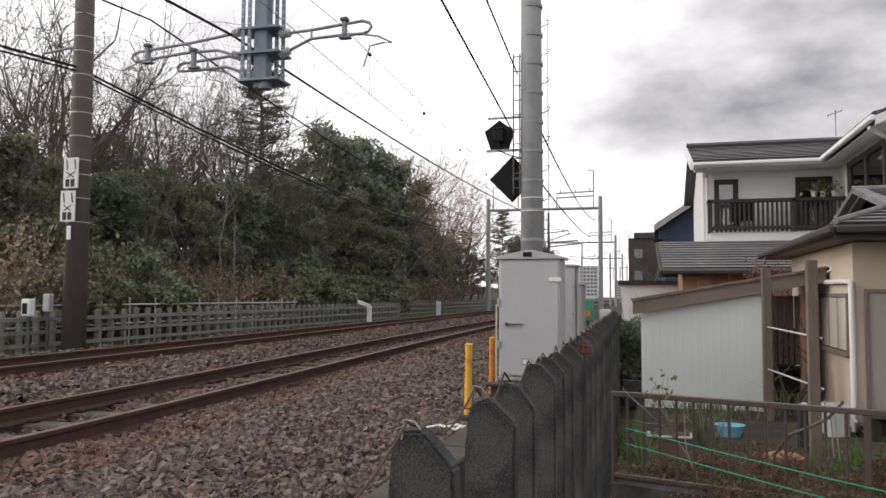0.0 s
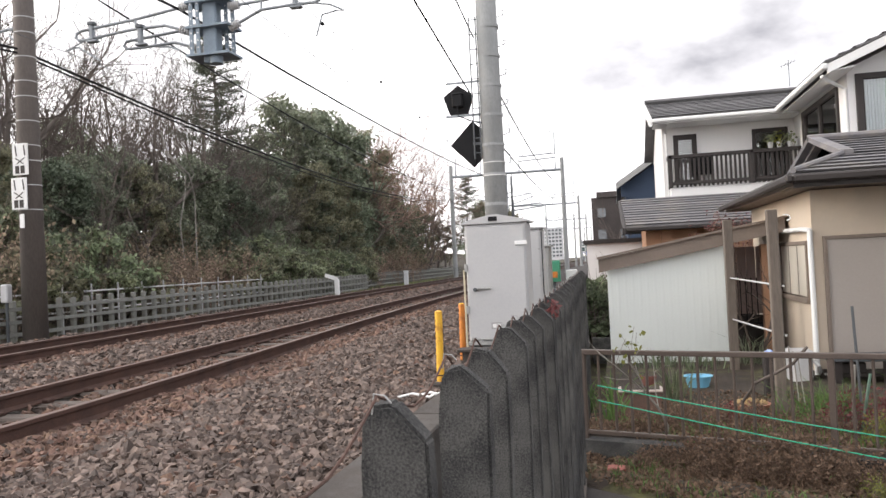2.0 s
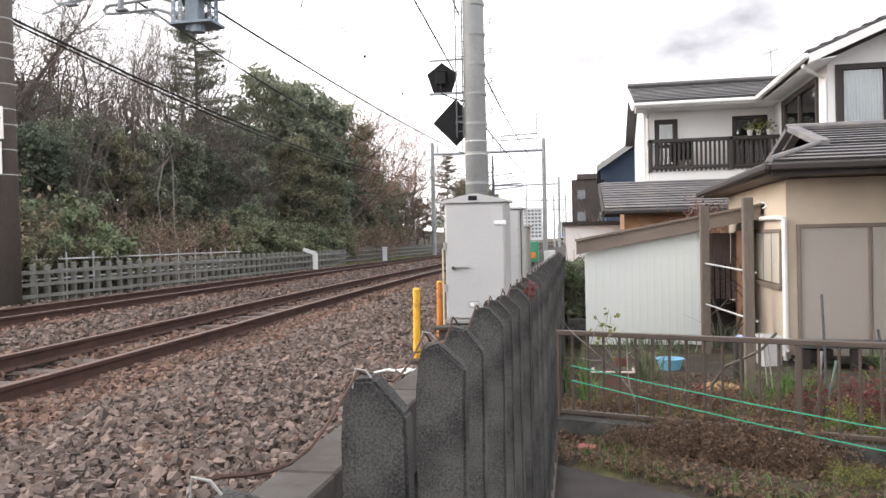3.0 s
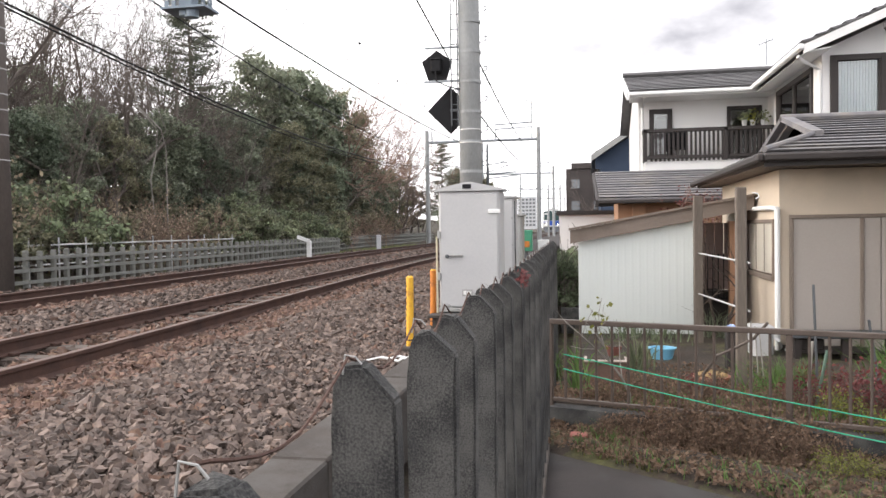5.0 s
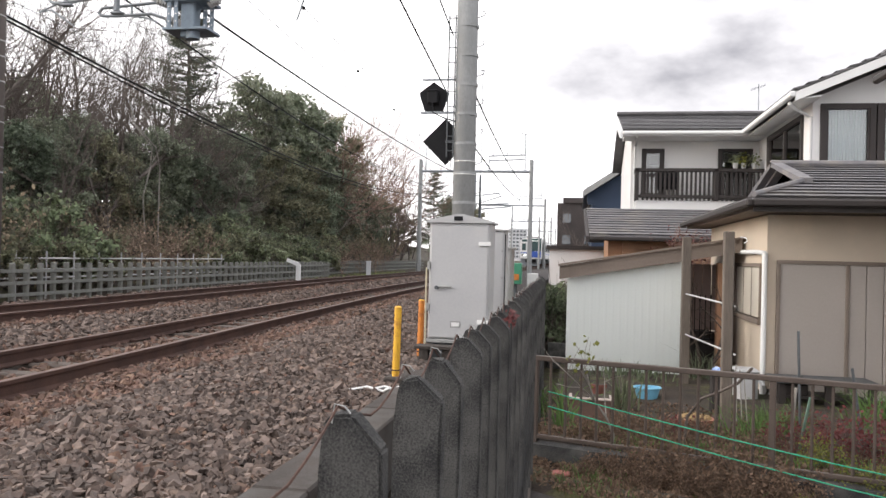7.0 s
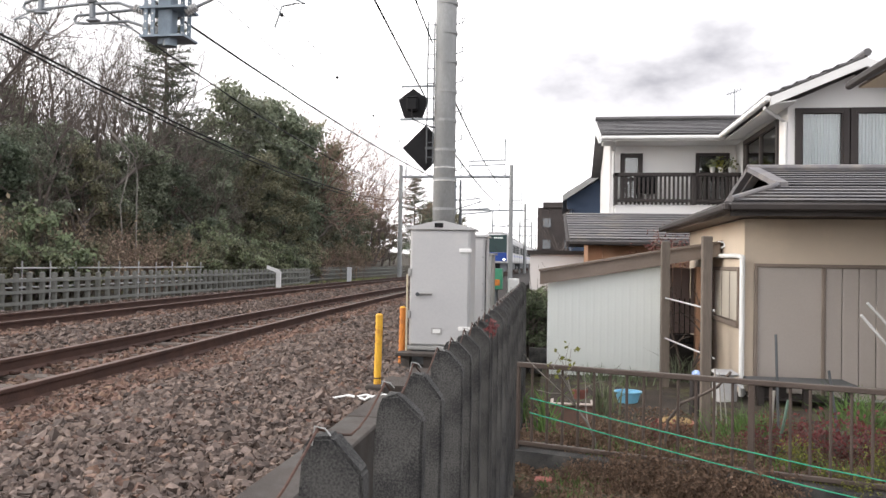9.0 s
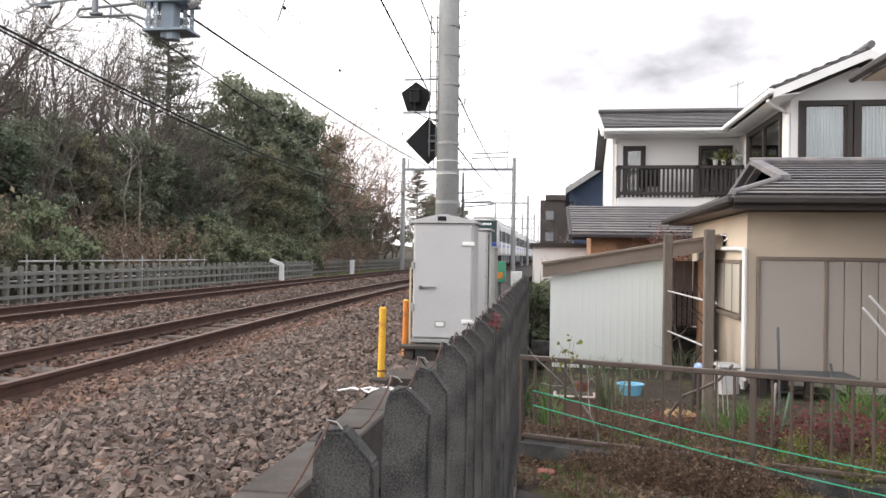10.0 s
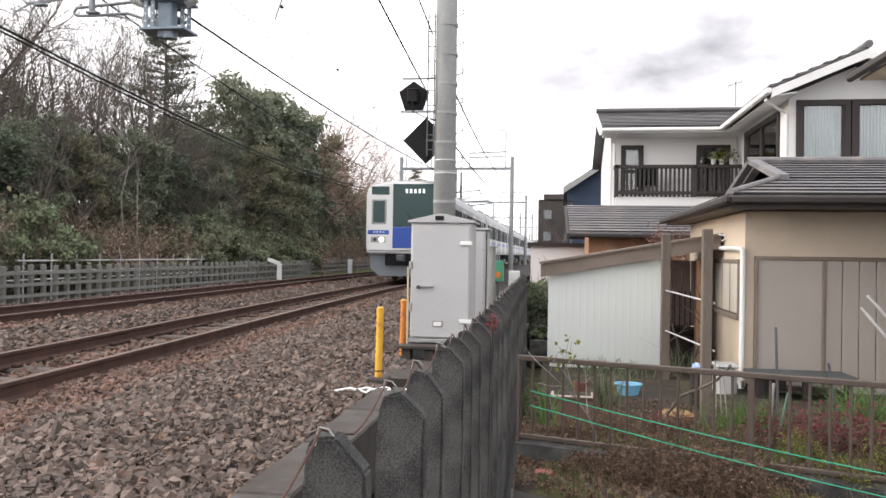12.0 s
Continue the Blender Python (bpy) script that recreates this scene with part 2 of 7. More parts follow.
def single(name, bm, material, loc, label, category, group="", kind="", smooth=False):
    ob = new(name, mesh_of(name, bm, material, loc, smooth))
    ob.location = loc
    ORG[ob] = Vector(loc)
    return tagged(ob, label, category, group, kind)


def box(bm, x0, y0, z0, x1, y1, z1, bevel=0.0):
    vs = [bm.verts.new((x, y, z)) for z in (z0, z1) for x, y in ((x0, y0), (x1, y0), (x1, y1), (x0, y1))]
    fs = [bm.faces.new([vs[i] for i in q]) for q in ((3, 2, 1, 0), (4, 5, 6, 7), (0, 1, 5, 4), (1, 2, 6, 5), (2, 3, 7, 6), (3, 0, 4, 7))]
    if bevel:
        es = list({e for f in fs for e in f.edges})
        bmesh.ops.bevel(bm, geom=es, offset=bevel, segments=1, affect="EDGES")
    return bm


def B(*a, bevel=0.0):
    return box(bmesh.new(), *a, bevel=bevel)


def cyl(bm, p0, p1, r0, r1=None, seg=12):
    r1 = r0 if r1 is None else r1
    p0, p1 = Vector(p0), Vector(p1)
    q = (p1 - p0).to_track_quat("Z", "Y")
    a = [bm.verts.new(p0 + q @ Vector((r0 * math.cos(i * math.tau / seg), r0 * math.sin(i * math.tau / seg), 0))) for i in range(seg)]
    b = [bm.verts.new(p1 + q @ Vector((r1 * math.cos(i * math.tau / seg), r1 * math.sin(i * math.tau / seg), 0))) for i in range(seg)]
    for i in range(seg):
        j = (i + 1) % seg
        bm.faces.new((a[i], a[j], b[j], b[i]))
    bm.faces.new(a[::-1])
    bm.faces.new(b)
    return bm


def C(*a, **k):
    return cyl(bmesh.new(), *a, **k)


def tube(bm, pts, r, seg=6):
    """A bent round bar through the points, in one piece."""
    pts = [Vector(p) for p in pts]
    rings = []
    for i, p in enumerate(pts):
        d = (pts[min(i + 1, len(pts) - 1)] - pts[max(i - 1, 0)]).normalized()
        ref = Vector((0, 0, 1)) if abs(d.z) < 0.9 else Vector((1, 0, 0))
        u = d.cross(ref).normalized()
        if rings and u.dot(last) < 0:
            u = -u
        last = u
        w = d.cross(u)
        rings.append([bm.verts.new(p + (u * math.cos(k * math.tau / seg) + w * math.sin(k * math.tau / seg)) * r) for k in range(seg)])
    for a, b in zip(rings, rings[1:]):
        for k in range(seg):
            j = (k + 1) % seg
            bm.faces.new((a[k], a[j], b[j], b[k]))
    bm.faces.new(rings[0][::-1])
    bm.faces.new(rings[-1])
    bmesh.ops.recalc_face_normals(bm, faces=bm.faces)
    return bm


def prism(bm, pts, a, b, axis="y"):
    """A solid whose outline pts (u, v) is drawn from a to b along the axis; u, v are x, z for y, and y, z for x, and x, y for z."""
    def at(u, v, w):
        return (u, w, v) if axis == "y" else (w, u, v) if axis == "x" else (u, v, w)
    lo = [bm.verts.new(at(u, v, a)) for u, v in pts]
    hi = [bm.verts.new(at(u, v, b)) for u, v in pts]
    n = len(pts)
    for i in range(n):
        j = (i + 1) % n
        bm.faces.new((lo[i], lo[j], hi[j], hi[i]))
    bm.faces.new(lo[::-1])
    bm.faces.new(hi)
    bmesh.ops.recalc_face_normals(bm, faces=bm.faces)
    return bm


def mesh_np(name, verts, faces, material, smooth=False):
    me = bpy.data.meshes.new(name)
    verts, faces = np.asarray(verts, "f"), np.asarray(faces, "i")
    me.vertices.add(len(verts))
    me.vertices.foreach_set("co", verts.ravel())
    k = faces.shape[1]
    me.loops.add(faces.size)
    me.loops.foreach_set("vertex_index", faces.ravel())
    me.polygons.add(len(faces))
    me.polygons.foreach_set("loop_start", np.arange(0, faces.size, k, dtype="i"))
    me.update(calc_edges=True)
    me.validate()
    if not smooth:
        me.shade_flat()
    me.materials.append(material)
    return me


def near_line(y):
    """x of the near track's middle."""
    return -4.62 - 1.2 * (1 - math.exp(-(max(y - 5, 0) / 15) ** 1.3))


def far_line(y):
    return -8.77 - 1.35 * (1 - math.exp(-(max(y - 8, 0) / 25) ** 1.3))


def smooth(a, b, x):
    s = min(max((x - a) / (b - a), 0), 1)
    return s * s * (3 - 2 * s)


# ---- ground ----
def ground_height(x, y):
    bank = smooth(-12.6, -17, x) * 1.0 + smooth(-16, -30, x) * 2.5
    bump = 0.12 * noise.noise((x * 0.4, y * 0.4, 0)) if x < -12.4 else 0.0
    return (-0.3 if x < -10 else -0.75) + bank * smooth(-400, -60, -abs(y)) + bump


def build_ground():
    xs = [-1500, -600, -250, -120, -70, -45] + [-35 + i * 0.8 for i in range(33)] + [-6, 0, 6, 15, 40, 100, 300, 1500]
    ys = [-600, -200, -60, -20] + [i * 2.5 - 5 for i in range(45)] + [120, 150, 200, 300, 600, 1500, 3500]
    v = [(x, y, ground_height(x, y)) for y in ys for x in xs]
    n = len(xs)
    f = [(j * n + i, j * n + i + 1, (j + 1) * n + i + 1, (j + 1) * n + i) for j in range(len(ys) - 1) for i in range(n - 1)]
    ob = new("ground", mesh_np("ground", v, f, M_SOIL, True))
    tagged(ob, "bare brown soil rising as a bank under the wood", "ground", kind="structure")


def sweep(name, profile, line, y0, y1, step, material):
    """A profile of (x offset, z) drawn along a track."""
    ys = list(np.arange(y0, y1 + step, step))
    v = [(line(y) + dx, y, z) for y in ys for dx, z in profile]
    n = len(profile)
    f = [(j * n + i, j * n + (i + 1) % n, (j + 1) * n + (i + 1) % n, (j + 1) * n + i) for j in range(len(ys) - 1) for i in range(n)]
    me = mesh_np(name, v, f, material)
    bm = bmesh.new()
    bm.from_mesh(me)
    bmesh.ops.recalc_face_normals(bm, faces=bm.faces)
    bm.to_mesh(me)
    bm.free()
    return me


BED_TOP = -0.175


def build_tracks():
    ys = list(np.arange(-12, 60, 0.6)) + list(np.arange(60, 420, 8))
    rows = []
    for y in ys:
        a, b = near_line(y), far_line(y)
        right = -1.36 - 0.012 * y if y < 40 else a + 4.0
        rows.append([(-12.4 - 0.01 * max(y, 0), -0.36), (b - 2.4, -0.32), (b - 1.75, BED_TOP - 0.02), (b - 0.5, BED_TOP - 0.05), (b + 0.5, BED_TOP - 0.05), (b + 1.3, BED_TOP),
                     (a - 1.3, BED_TOP), (a - 0.5, BED_TOP - 0.05), (a + 0.5, BED_TOP - 0.05), (a + 1.3, BED_TOP), (a + 2.0, BED_TOP), (right, -0.24), (right + 0.02, -0.8)])
    n = len(rows[0])
    v = [(x, y, z) for y, r in zip(ys, rows) for x, z in r]
    f = [(j * n + i, j * n + i + 1, (j + 1) * n + i + 1, (j + 1) * n + i) for j in range(len(ys) - 1) for i in range(n - 1)]
    tagged(new("track_bed", mesh_np("track_bed", v, f, M_BED)), "crushed stone bed under two tracks, coloured dark for the shade between stones", "track bed", kind="structure")

    foot = [(-0.064, -0.153), (0.064, -0.153), (0.064, -0.143), (0.012, -0.118), (0.009, -0.04), (0.032, -0.032), (0.0325, -0.004),
            (-0.0325, -0.004), (-0.032, -0.032), (-0.009, -0.04), (-0.012, -0.118), (-0.064, -0.143)]
    head = [(-0.032, -0.0045), (-0.026, 0.0), (0.026, 0.0), (0.032, -0.0045)]
    for line in (near_line, far_line):
        for side in (-1, 1):
            rail = new("rail", sweep("rail", [(side * 0.565 + x, z) for x, z in foot], line, -12, 400, 1.0, M_RAIL))
            tagged(rail, "rust-brown steel running rail on wooden sleepers", "rail", "rails of the railway")
            top = new("running_surface", sweep("running_surface", [(side * 0.565 + x, z) for x, z in head], line, -12, 400, 1.0, M_HEAD))
            top.parent = rail
    # sleepers, each with its rail clips
    s0 = thing("sleeper", (0, -50, 0), "worn brown concrete sleeper half buried in ballast", "sleeper", "sleepers of the two tracks")
    part("beam", B(-1.0, -50.11, -0.30, 1.0, -49.89, -0.157, bevel=0.02), M_SLEEP, s0)
    for side in (-1, 1):
        for e in (-1, 1):
            part("clip", B(side * 0.565 + e * 0.09 - 0.035, -50.05, -0.157, side * 0.565 + e * 0.09 + 0.035, -49.95, -0.118, bevel=0.01), M_RAIL, s0, "rusted rail clip")
    first = True
    for line in (near_line, far_line):
        for i in range(70):
            y = -2 + i * 0.62
            m = pose(line(y), y, 0)
            if first:
                s0.matrix_basis, first = m, False
            else:
                copy_thing(s0, m)


def build_ballast():
    """Split, sharp-edged stones: an eight-cornered block, each corner moved, flattened and lying as it fell."""
    rng = np.random.default_rng(4)
    cube = np.array([(x, y, z) for z in (-1, 1) for x, y in ((-1, -1), (1, -1), (1, 1), (-1, 1))]) * 0.8
    quad = np.array([(3, 2, 1, 0), (4, 5, 6, 7), (0, 1, 5, 4), (1, 2, 6, 5), (2, 3, 7, 6), (3, 0, 4, 7)])
    tri = np.concatenate([quad[:, [0, 1, 2]], quad[:, [0, 2, 3]]])
    grey, rusty = [], []

    def scatter(n, y0, y1, lo, hi, size):
        y = y0 + (y1 - y0) * rng.random(n) ** 1.15
        u = rng.random(n)
        for yy, uu in zip(y, u):
            a, b = lo(yy), hi(yy)
            x = a + (b - a) * uu
            d1, d2 = abs(x - near_line(yy)), abs(x - far_line(yy))
            d = min(d1, d2)
            if abs(d - 0.565) < 0.10:
                continue
            z = BED_TOP - 0.008
            sh = near_line(yy) + 2.0
            if x > sh:
                z -= 0.07 * (x - sh) / max(-1.36 - sh, 0.3)
            if x < far_line(yy) - 1.75:
                z -= 0.13 * min((far_line(yy) - 1.75 - x) / 0.7, 1)
            if d < 0.5:
                z -= 0.04
            heap = 0.05 * noise.noise((x * 1.1, yy * 1.1, 5)) + 0.03 * smooth(1.1, 1.7, d)
            row = (x, yy, z + rng.random() * 0.06 + heap, size * (0.5 + 1.0 * rng.random() ** 1.3))
            near_rail = d < 1.25 + 0.35 * noise.noise((x * 0.8, yy * 0.8, 9))
            (rusty if near_rail and rng.random() < 0.85 or rng.random() < 0.07 else grey).append(row)
    edge = lambda y: -1.36 - 0.012 * y
    scatter(27000, 1.8, 6.5, lambda y: near_line(y) + 0.5, edge, 0.021)
    scatter(16500, 6.5, 12, lambda y: near_line(y) + 0.5, edge, 0.0255)
    scatter(9500, 12, 26, lambda y: near_line(y) + 0.5, edge, 0.032)
    scatter(8000, 3, 26, lambda y: near_line(y) - 0.55, lambda y: near_line(y) + 0.55, 0.027)
    scatter(16000, 4, 24, lambda y: far_line(y) + 0.5, lambda y: near_line(y) - 0.5, 0.028)
    scatter(3000, 6, 30, lambda y: far_line(y) - 0.5, lambda y: far_line(y) + 0.5, 0.031)
    scatter(5500, 24, 60, lambda y: far_line(y) + 0.5, lambda y: near_line(y) - 0.5, 0.045)
    scatter(4500, 6, 40, lambda y: far_line(y) - 2.2, lambda y: far_line(y) - 0.5, 0.034)
    for rows, material, label in ((grey, M_STONE, "loose angular grey crushed ballast stones"), (rusty, M_RUSTY, "rust-stained ballast stones beside the rails")):
        pts = np.array(rows)
        n = len(pts)
        turn = rng.random(n) * math.tau
        tilt = rng.normal(size=(n, 2)) * 0.55
        c, d = np.cos(turn), np.sin(turn)
        zero, one = np.zeros(n), np.ones(n)
        spin = np.stack([c, -d, zero, d, c, zero, zero, zero, one], 1).reshape(n, 3, 3)
        tx = np.stack([one, zero, zero, zero, np.cos(tilt[:, 0]), -np.sin(tilt[:, 0]), zero, np.sin(tilt[:, 0]), np.cos(tilt[:, 0])], 1).reshape(n, 3, 3)
        ty = np.stack([np.cos(tilt[:, 1]), zero, np.sin(tilt[:, 1]), zero, one, zero, -np.sin(tilt[:, 1]), zero, np.cos(tilt[:, 1])], 1).reshape(n, 3, 3)
        rot = spin @ tx @ ty
        stretch = np.stack([0.8 + 0.55 * rng.random(n), 0.65 + 0.4 * rng.random(n), 0.5 + 0.4 * rng.random(n)], 1)[:, None]
        shape = (cube[None] + rng.uniform(-0.52, 0.52, size=(n, 8, 3))) * stretch
        v = np.einsum("nij,nkj->nki", rot, shape) * pts[:, None, 3:4] + pts[:, None, :3]
        f = tri[None] + 8 * np.arange(n)[:, None, None]
        ob = new("ballast", mesh_np("ballast", v.reshape(-1, 3), f.reshape(-1, 3), material))
        tagged(ob, label, "ballast", kind="stuff")


build_ground()
build_tracks()
build_ballast()


# ---- trackside: trough, fence, cabinets, posts ----
def build_trough():
    for i in range(9):
        y = -2.2 + i * 1.0
        x = -1.36 - 0.006 * y
        bm = B(x, y, -0.6, x + 0.29, y + 0.985, -0.1, bevel=0.012)
        single("cable_trough", bm, M_SLAB, (x, y, -0.6), "grey weathered concrete cable trough block beside the ballast", "cable trough", "row of cable trough blocks", kind="")
    single("concrete_pad", prism(bmesh.new(), [(-1.56, 7.55), (-0.45, 7.55), (-0.45, 20), (-2.0, 20), (-1.75, 9.1)], -0.7, -0.155, axis="z"), M_SLAB, (-1.2, 9, -0.7), "stained concrete pad under the equipment cabinets", "concrete pad")
    single("concrete_block", B(-1.60, 7.16, -0.30, -1.41, 7.40, -0.10, bevel=0.015), M_SLAB, (-1.5, 7.3, -0.30), "small concrete footing under a yellow post", "footing")


def build_fence():
    """Concrete stakes with the road-side corner of the top cut away, and the wire along them."""
    rng = random.Random(3)
    fence = thing("concrete_fence", (-0.13, 0.6, -0.6), "old lichen-stained concrete stake fence with a slack wire", "fence")
    fx = lambda y: -0.170 - 0.021 * max(min(y, 9.0) - 2.6, 0) + 0.022 * min(max((1.19 - y) / 0.39, 0), 1)
    ys = [0.80, 1.19, 1.53, 1.77, 2.06, 2.29, 2.56, 2.80]
    ys += [2.80 + 0.27 * i for i in range(1, 23)]
    meshes = []
    for k in range(6):
        bm = bmesh.new()
        w, cut = 0.074 + 0.006 * rng.random(), 0.032 + 0.014 * rng.random()
        prism(bm, [(0, 0), (w, 0), (w, 1.43 - cut), (w * 0.52, 1.43), (w * 0.18, 1.43), (w * 0.06, 1.412), (0, 1.36)], 0, 0.034)
        bmesh.ops.subdivide_edges(bm, edges=[e for e in bm.edges if e.calc_length() > 0.5], cuts=24)
        bmesh.ops.bevel(bm, geom=[e for e in bm.edges if len(e.link_faces) == 2 and e.calc_face_angle() > 0.3], offset=0.004, segments=2, affect="EDGES")
        for v in bm.verts:
            v.co.x += 0.0028 * noise.noise((v.co.z * 14, v.co.y * 30, k * 7.0)) + 0.0012 * noise.noise((v.co.z * 60, v.co.x * 60, k))
            v.co.y += 0.0035 * noise.noise((v.co.z * 11, v.co.x * 30, k * 7.0 + 3))
            if v.co.z > 1.35:
                v.co.z += 0.005 * noise.noise((v.co.x * 70, v.co.y * 70, k * 3.0))
        meshes.append(mesh_of("stake", bm, M_CONC))
    for i, y in enumerate(ys):
        ob = new("stake", meshes[i % 6])
        ob.parent = fence
        ob.matrix_basis = Matrix.Translation(-ORG[fence]) @ pose(fx(y) + rng.uniform(-0.005, 0.007), y, -0.613 + rng.uniform(-0.006, 0.006), 0, rng.uniform(-0.5, 0.5), rng.uniform(-4, 2))
    for a, b in zip(ys, ys[1:]):
        if a > 8:
            break
        p = [(fx(a + (b - a) * s) + 0.026, a + (b - a) * s, 0.832 - 0.038 * math.sin(math.pi * s) ** 1.2 - 0.003 * rng.random()) for s in (0, 0.08, 0.18, 0.3, 0.42, 0.55, 0.68, 0.8, 0.92, 1)]
        part("wire", tube(bmesh.new(), p, 0.0017, 5), M_RAIL, fence, "rusty slack wire")
        x = fx(a) + 0.026
        part("wire_tie", tube(bmesh.new(), [(x - 0.006, a - 0.003, 0.812), (x - 0.003, a - 0.003, 0.834), (x + 0.009, a - 0.003, 0.832), (x + 0.016, a - 0.003, 0.824)], 0.0011, 5), M_CABG, fence, "bent grey wire tie")
    # kerb strip on the road side
    single("fence_kerb", prism(bmesh.new(), [(-0.09, 0.6), (-0.04, 0.6), (-0.155, 5.9), (-0.205, 5.9)], -0.7, -0.43, axis="z"), M_SLAB, (-0.03, 3, -0.7), "low mossy concrete kerb along the stake fence", "kerb", kind="structure")
    for k in range(3):
        x, y = -1.75 + 0.14 * k, 6.6 + 0.05 * k
        single("plastic_scrap", tube(bmesh.new(), [(x, y, -0.13), (x + 0.15, y + 0.03, -0.10), (x + 0.3, y, -0.125), (x + 0.36, y - 0.04, -0.09)], 0.011, 6), M_WHITE, (x, y, -0.13), "torn strip of white plastic on the ballast", "litter", "plastic scraps")


def cabinet(x0, y0, x1, y1, z0, z1, material, label, peaked=True):
    c = thing("equipment_cabinet", ((x0 + x1) / 2, (y0 + y1) / 2, -0.155), label, "cabinet")
    part("body", B(x0, y0, z0, x1, y1, z1, bevel=0.012), material, c)
    part("plinth", B(x0 + 0.03, y0 + 0.03, -0.155, x1 - 0.03, y1 - 0.03, z0 - 0.045), M_DSTEEL, c, "dark steel plinth")
    part("base_rim", B(x0 - 0.02, y0 - 0.02, z0 - 0.045, x1 + 0.02, y1 + 0.02, z0, bevel=0.008), M_CABG, c, "grey steel rim")
    part("door", B(x0 + 0.02, y0 - 0.022, z0 + 0.02, x1 - 0.02, y0 - 0.001, z1 - 0.035, bevel=0.006), material, c)
    o, xm = 0.035, (x0 + x1) / 2
    bm = bmesh.new()
    prism(bm, [(x0 - o, z1), (x1 + o, z1), (x1 + o, z1 + 0.022), (xm + 0.04, z1 + (0.1 if peaked else 0.03)), (xm - 0.04, z1 + (0.1 if peaked else 0.03)), (x0 - o, z1 + 0.022)], y0 - o, y1 + o)
    part("roof", bm, material, c)
    return c


def build_cabinets():
    c = cabinet(-1.575, 9.1, -0.875, 9.62, 0.06, 1.40, M_CAB, "pale grey steel signalling cabinet with a peaked roof")
    y = 9.078
    part("vent", B(-1.29, y - 0.02, 1.424, -1.19, y, 1.475), M_BLACK, c, "small dark vent under the roof peak")
    h = part("handle", B(-1.46, y - 0.03, 0.655, -1.30, y, 0.675, bevel=0.004), M_CABG, c, "grey lever handle")
    part("lock", C((-1.475, y, 0.655), (-1.475, y - 0.04, 0.655), 0.022), M_DSTEEL, h)
    for z in (1.14, 0.25):
        part("latch", B(-1.0, y - 0.018, z, -0.86, y, z + 0.045, bevel=0.004), M_WHITE, c, "pale hasp")
    for z in (0.86, 0.38):
        part("hinge", B(-1.59, y - 0.016, z, -1.555, y + 0.01, z + 0.09, bevel=0.004), M_CABG, c)
    part("conduit", C((-1.60, 9.08, 0.0), (-1.60, 9.08, 0.88), 0.011), M_PALEC, c, "thin yellowed conduit")
    part("step_plate", B(-1.67, 8.82, -0.03, -1.15, 9.05, 0.005, bevel=0.004), M_SLAB, c, "dark concrete step plate")
    for x in (-1.62, -1.36):
        part("step_leg", B(x, 8.86, -0.155, x + 0.10, 9.02, -0.03), M_SLAB, c)
    part("label_plate", B(-1.31, y - 0.006, 0.20, -1.19, y, 0.275), M_CABG, c, "grey maker's plate")
    part("label_plate", B(-1.295, y - 0.009, 0.215, -1.205, y - 0.006, 0.26), M_WHITE, c)
    c2 = cabinet(-1.45, 10.55, -0.845, 11.05, 0.1, 1.37, M_CAB, "pale steel cabinet with open hatch edge", peaked=False)
    part("side_strip", B(-0.845, 10.57, 0.12, -0.835, 10.62, 1.33), M_BLACK, c2, "black door seal")
    for z in (0.4, 0.75, 1.1):
        part("rivet", C((-0.87, 10.535, z), (-0.87, 10.52, z), 0.012), M_CABG, c2)
    c3 = cabinet(-1.5, 12.6, -0.92, 13.1, 0.05, 1.16, M_CABG, "weathered beige-grey steel box beside the fence", peaked=False)
    g = thing("relay_box", (-1.12, 16, -0.155), "green trackside relay box with an orange notice", "relay box")
    part("case", B(-1.27, 15.9, 0.5, -1.0, 16.15, 0.92, bevel=0.01), mat("green_paint", (0.05, 0.28, 0.16), (0.04, 0.2, 0.12), 0.5), g)
    part("notice", B(-1.2, 15.885, 0.58, -1.05, 15.899, 0.7), M_ORA, g, "orange notice plate")
    part("post", C((-1.13, 16.02, -0.155), (-1.13, 16.02, 0.5), 0.04), M_DSTEEL, g)
    w = thing("junction_box", (-0.78, 16.2, -0.155), "small white junction box on a post", "junction box")
    part("case", B(-0.9, 16.1, 0.42, -0.68, 16.3, 0.72, bevel=0.01), M_WHITE, w)
    part("post", C((-0.79, 16.2, -0.7), (-0.79, 16.2, 0.42), 0.03), M_DSTEEL, w)


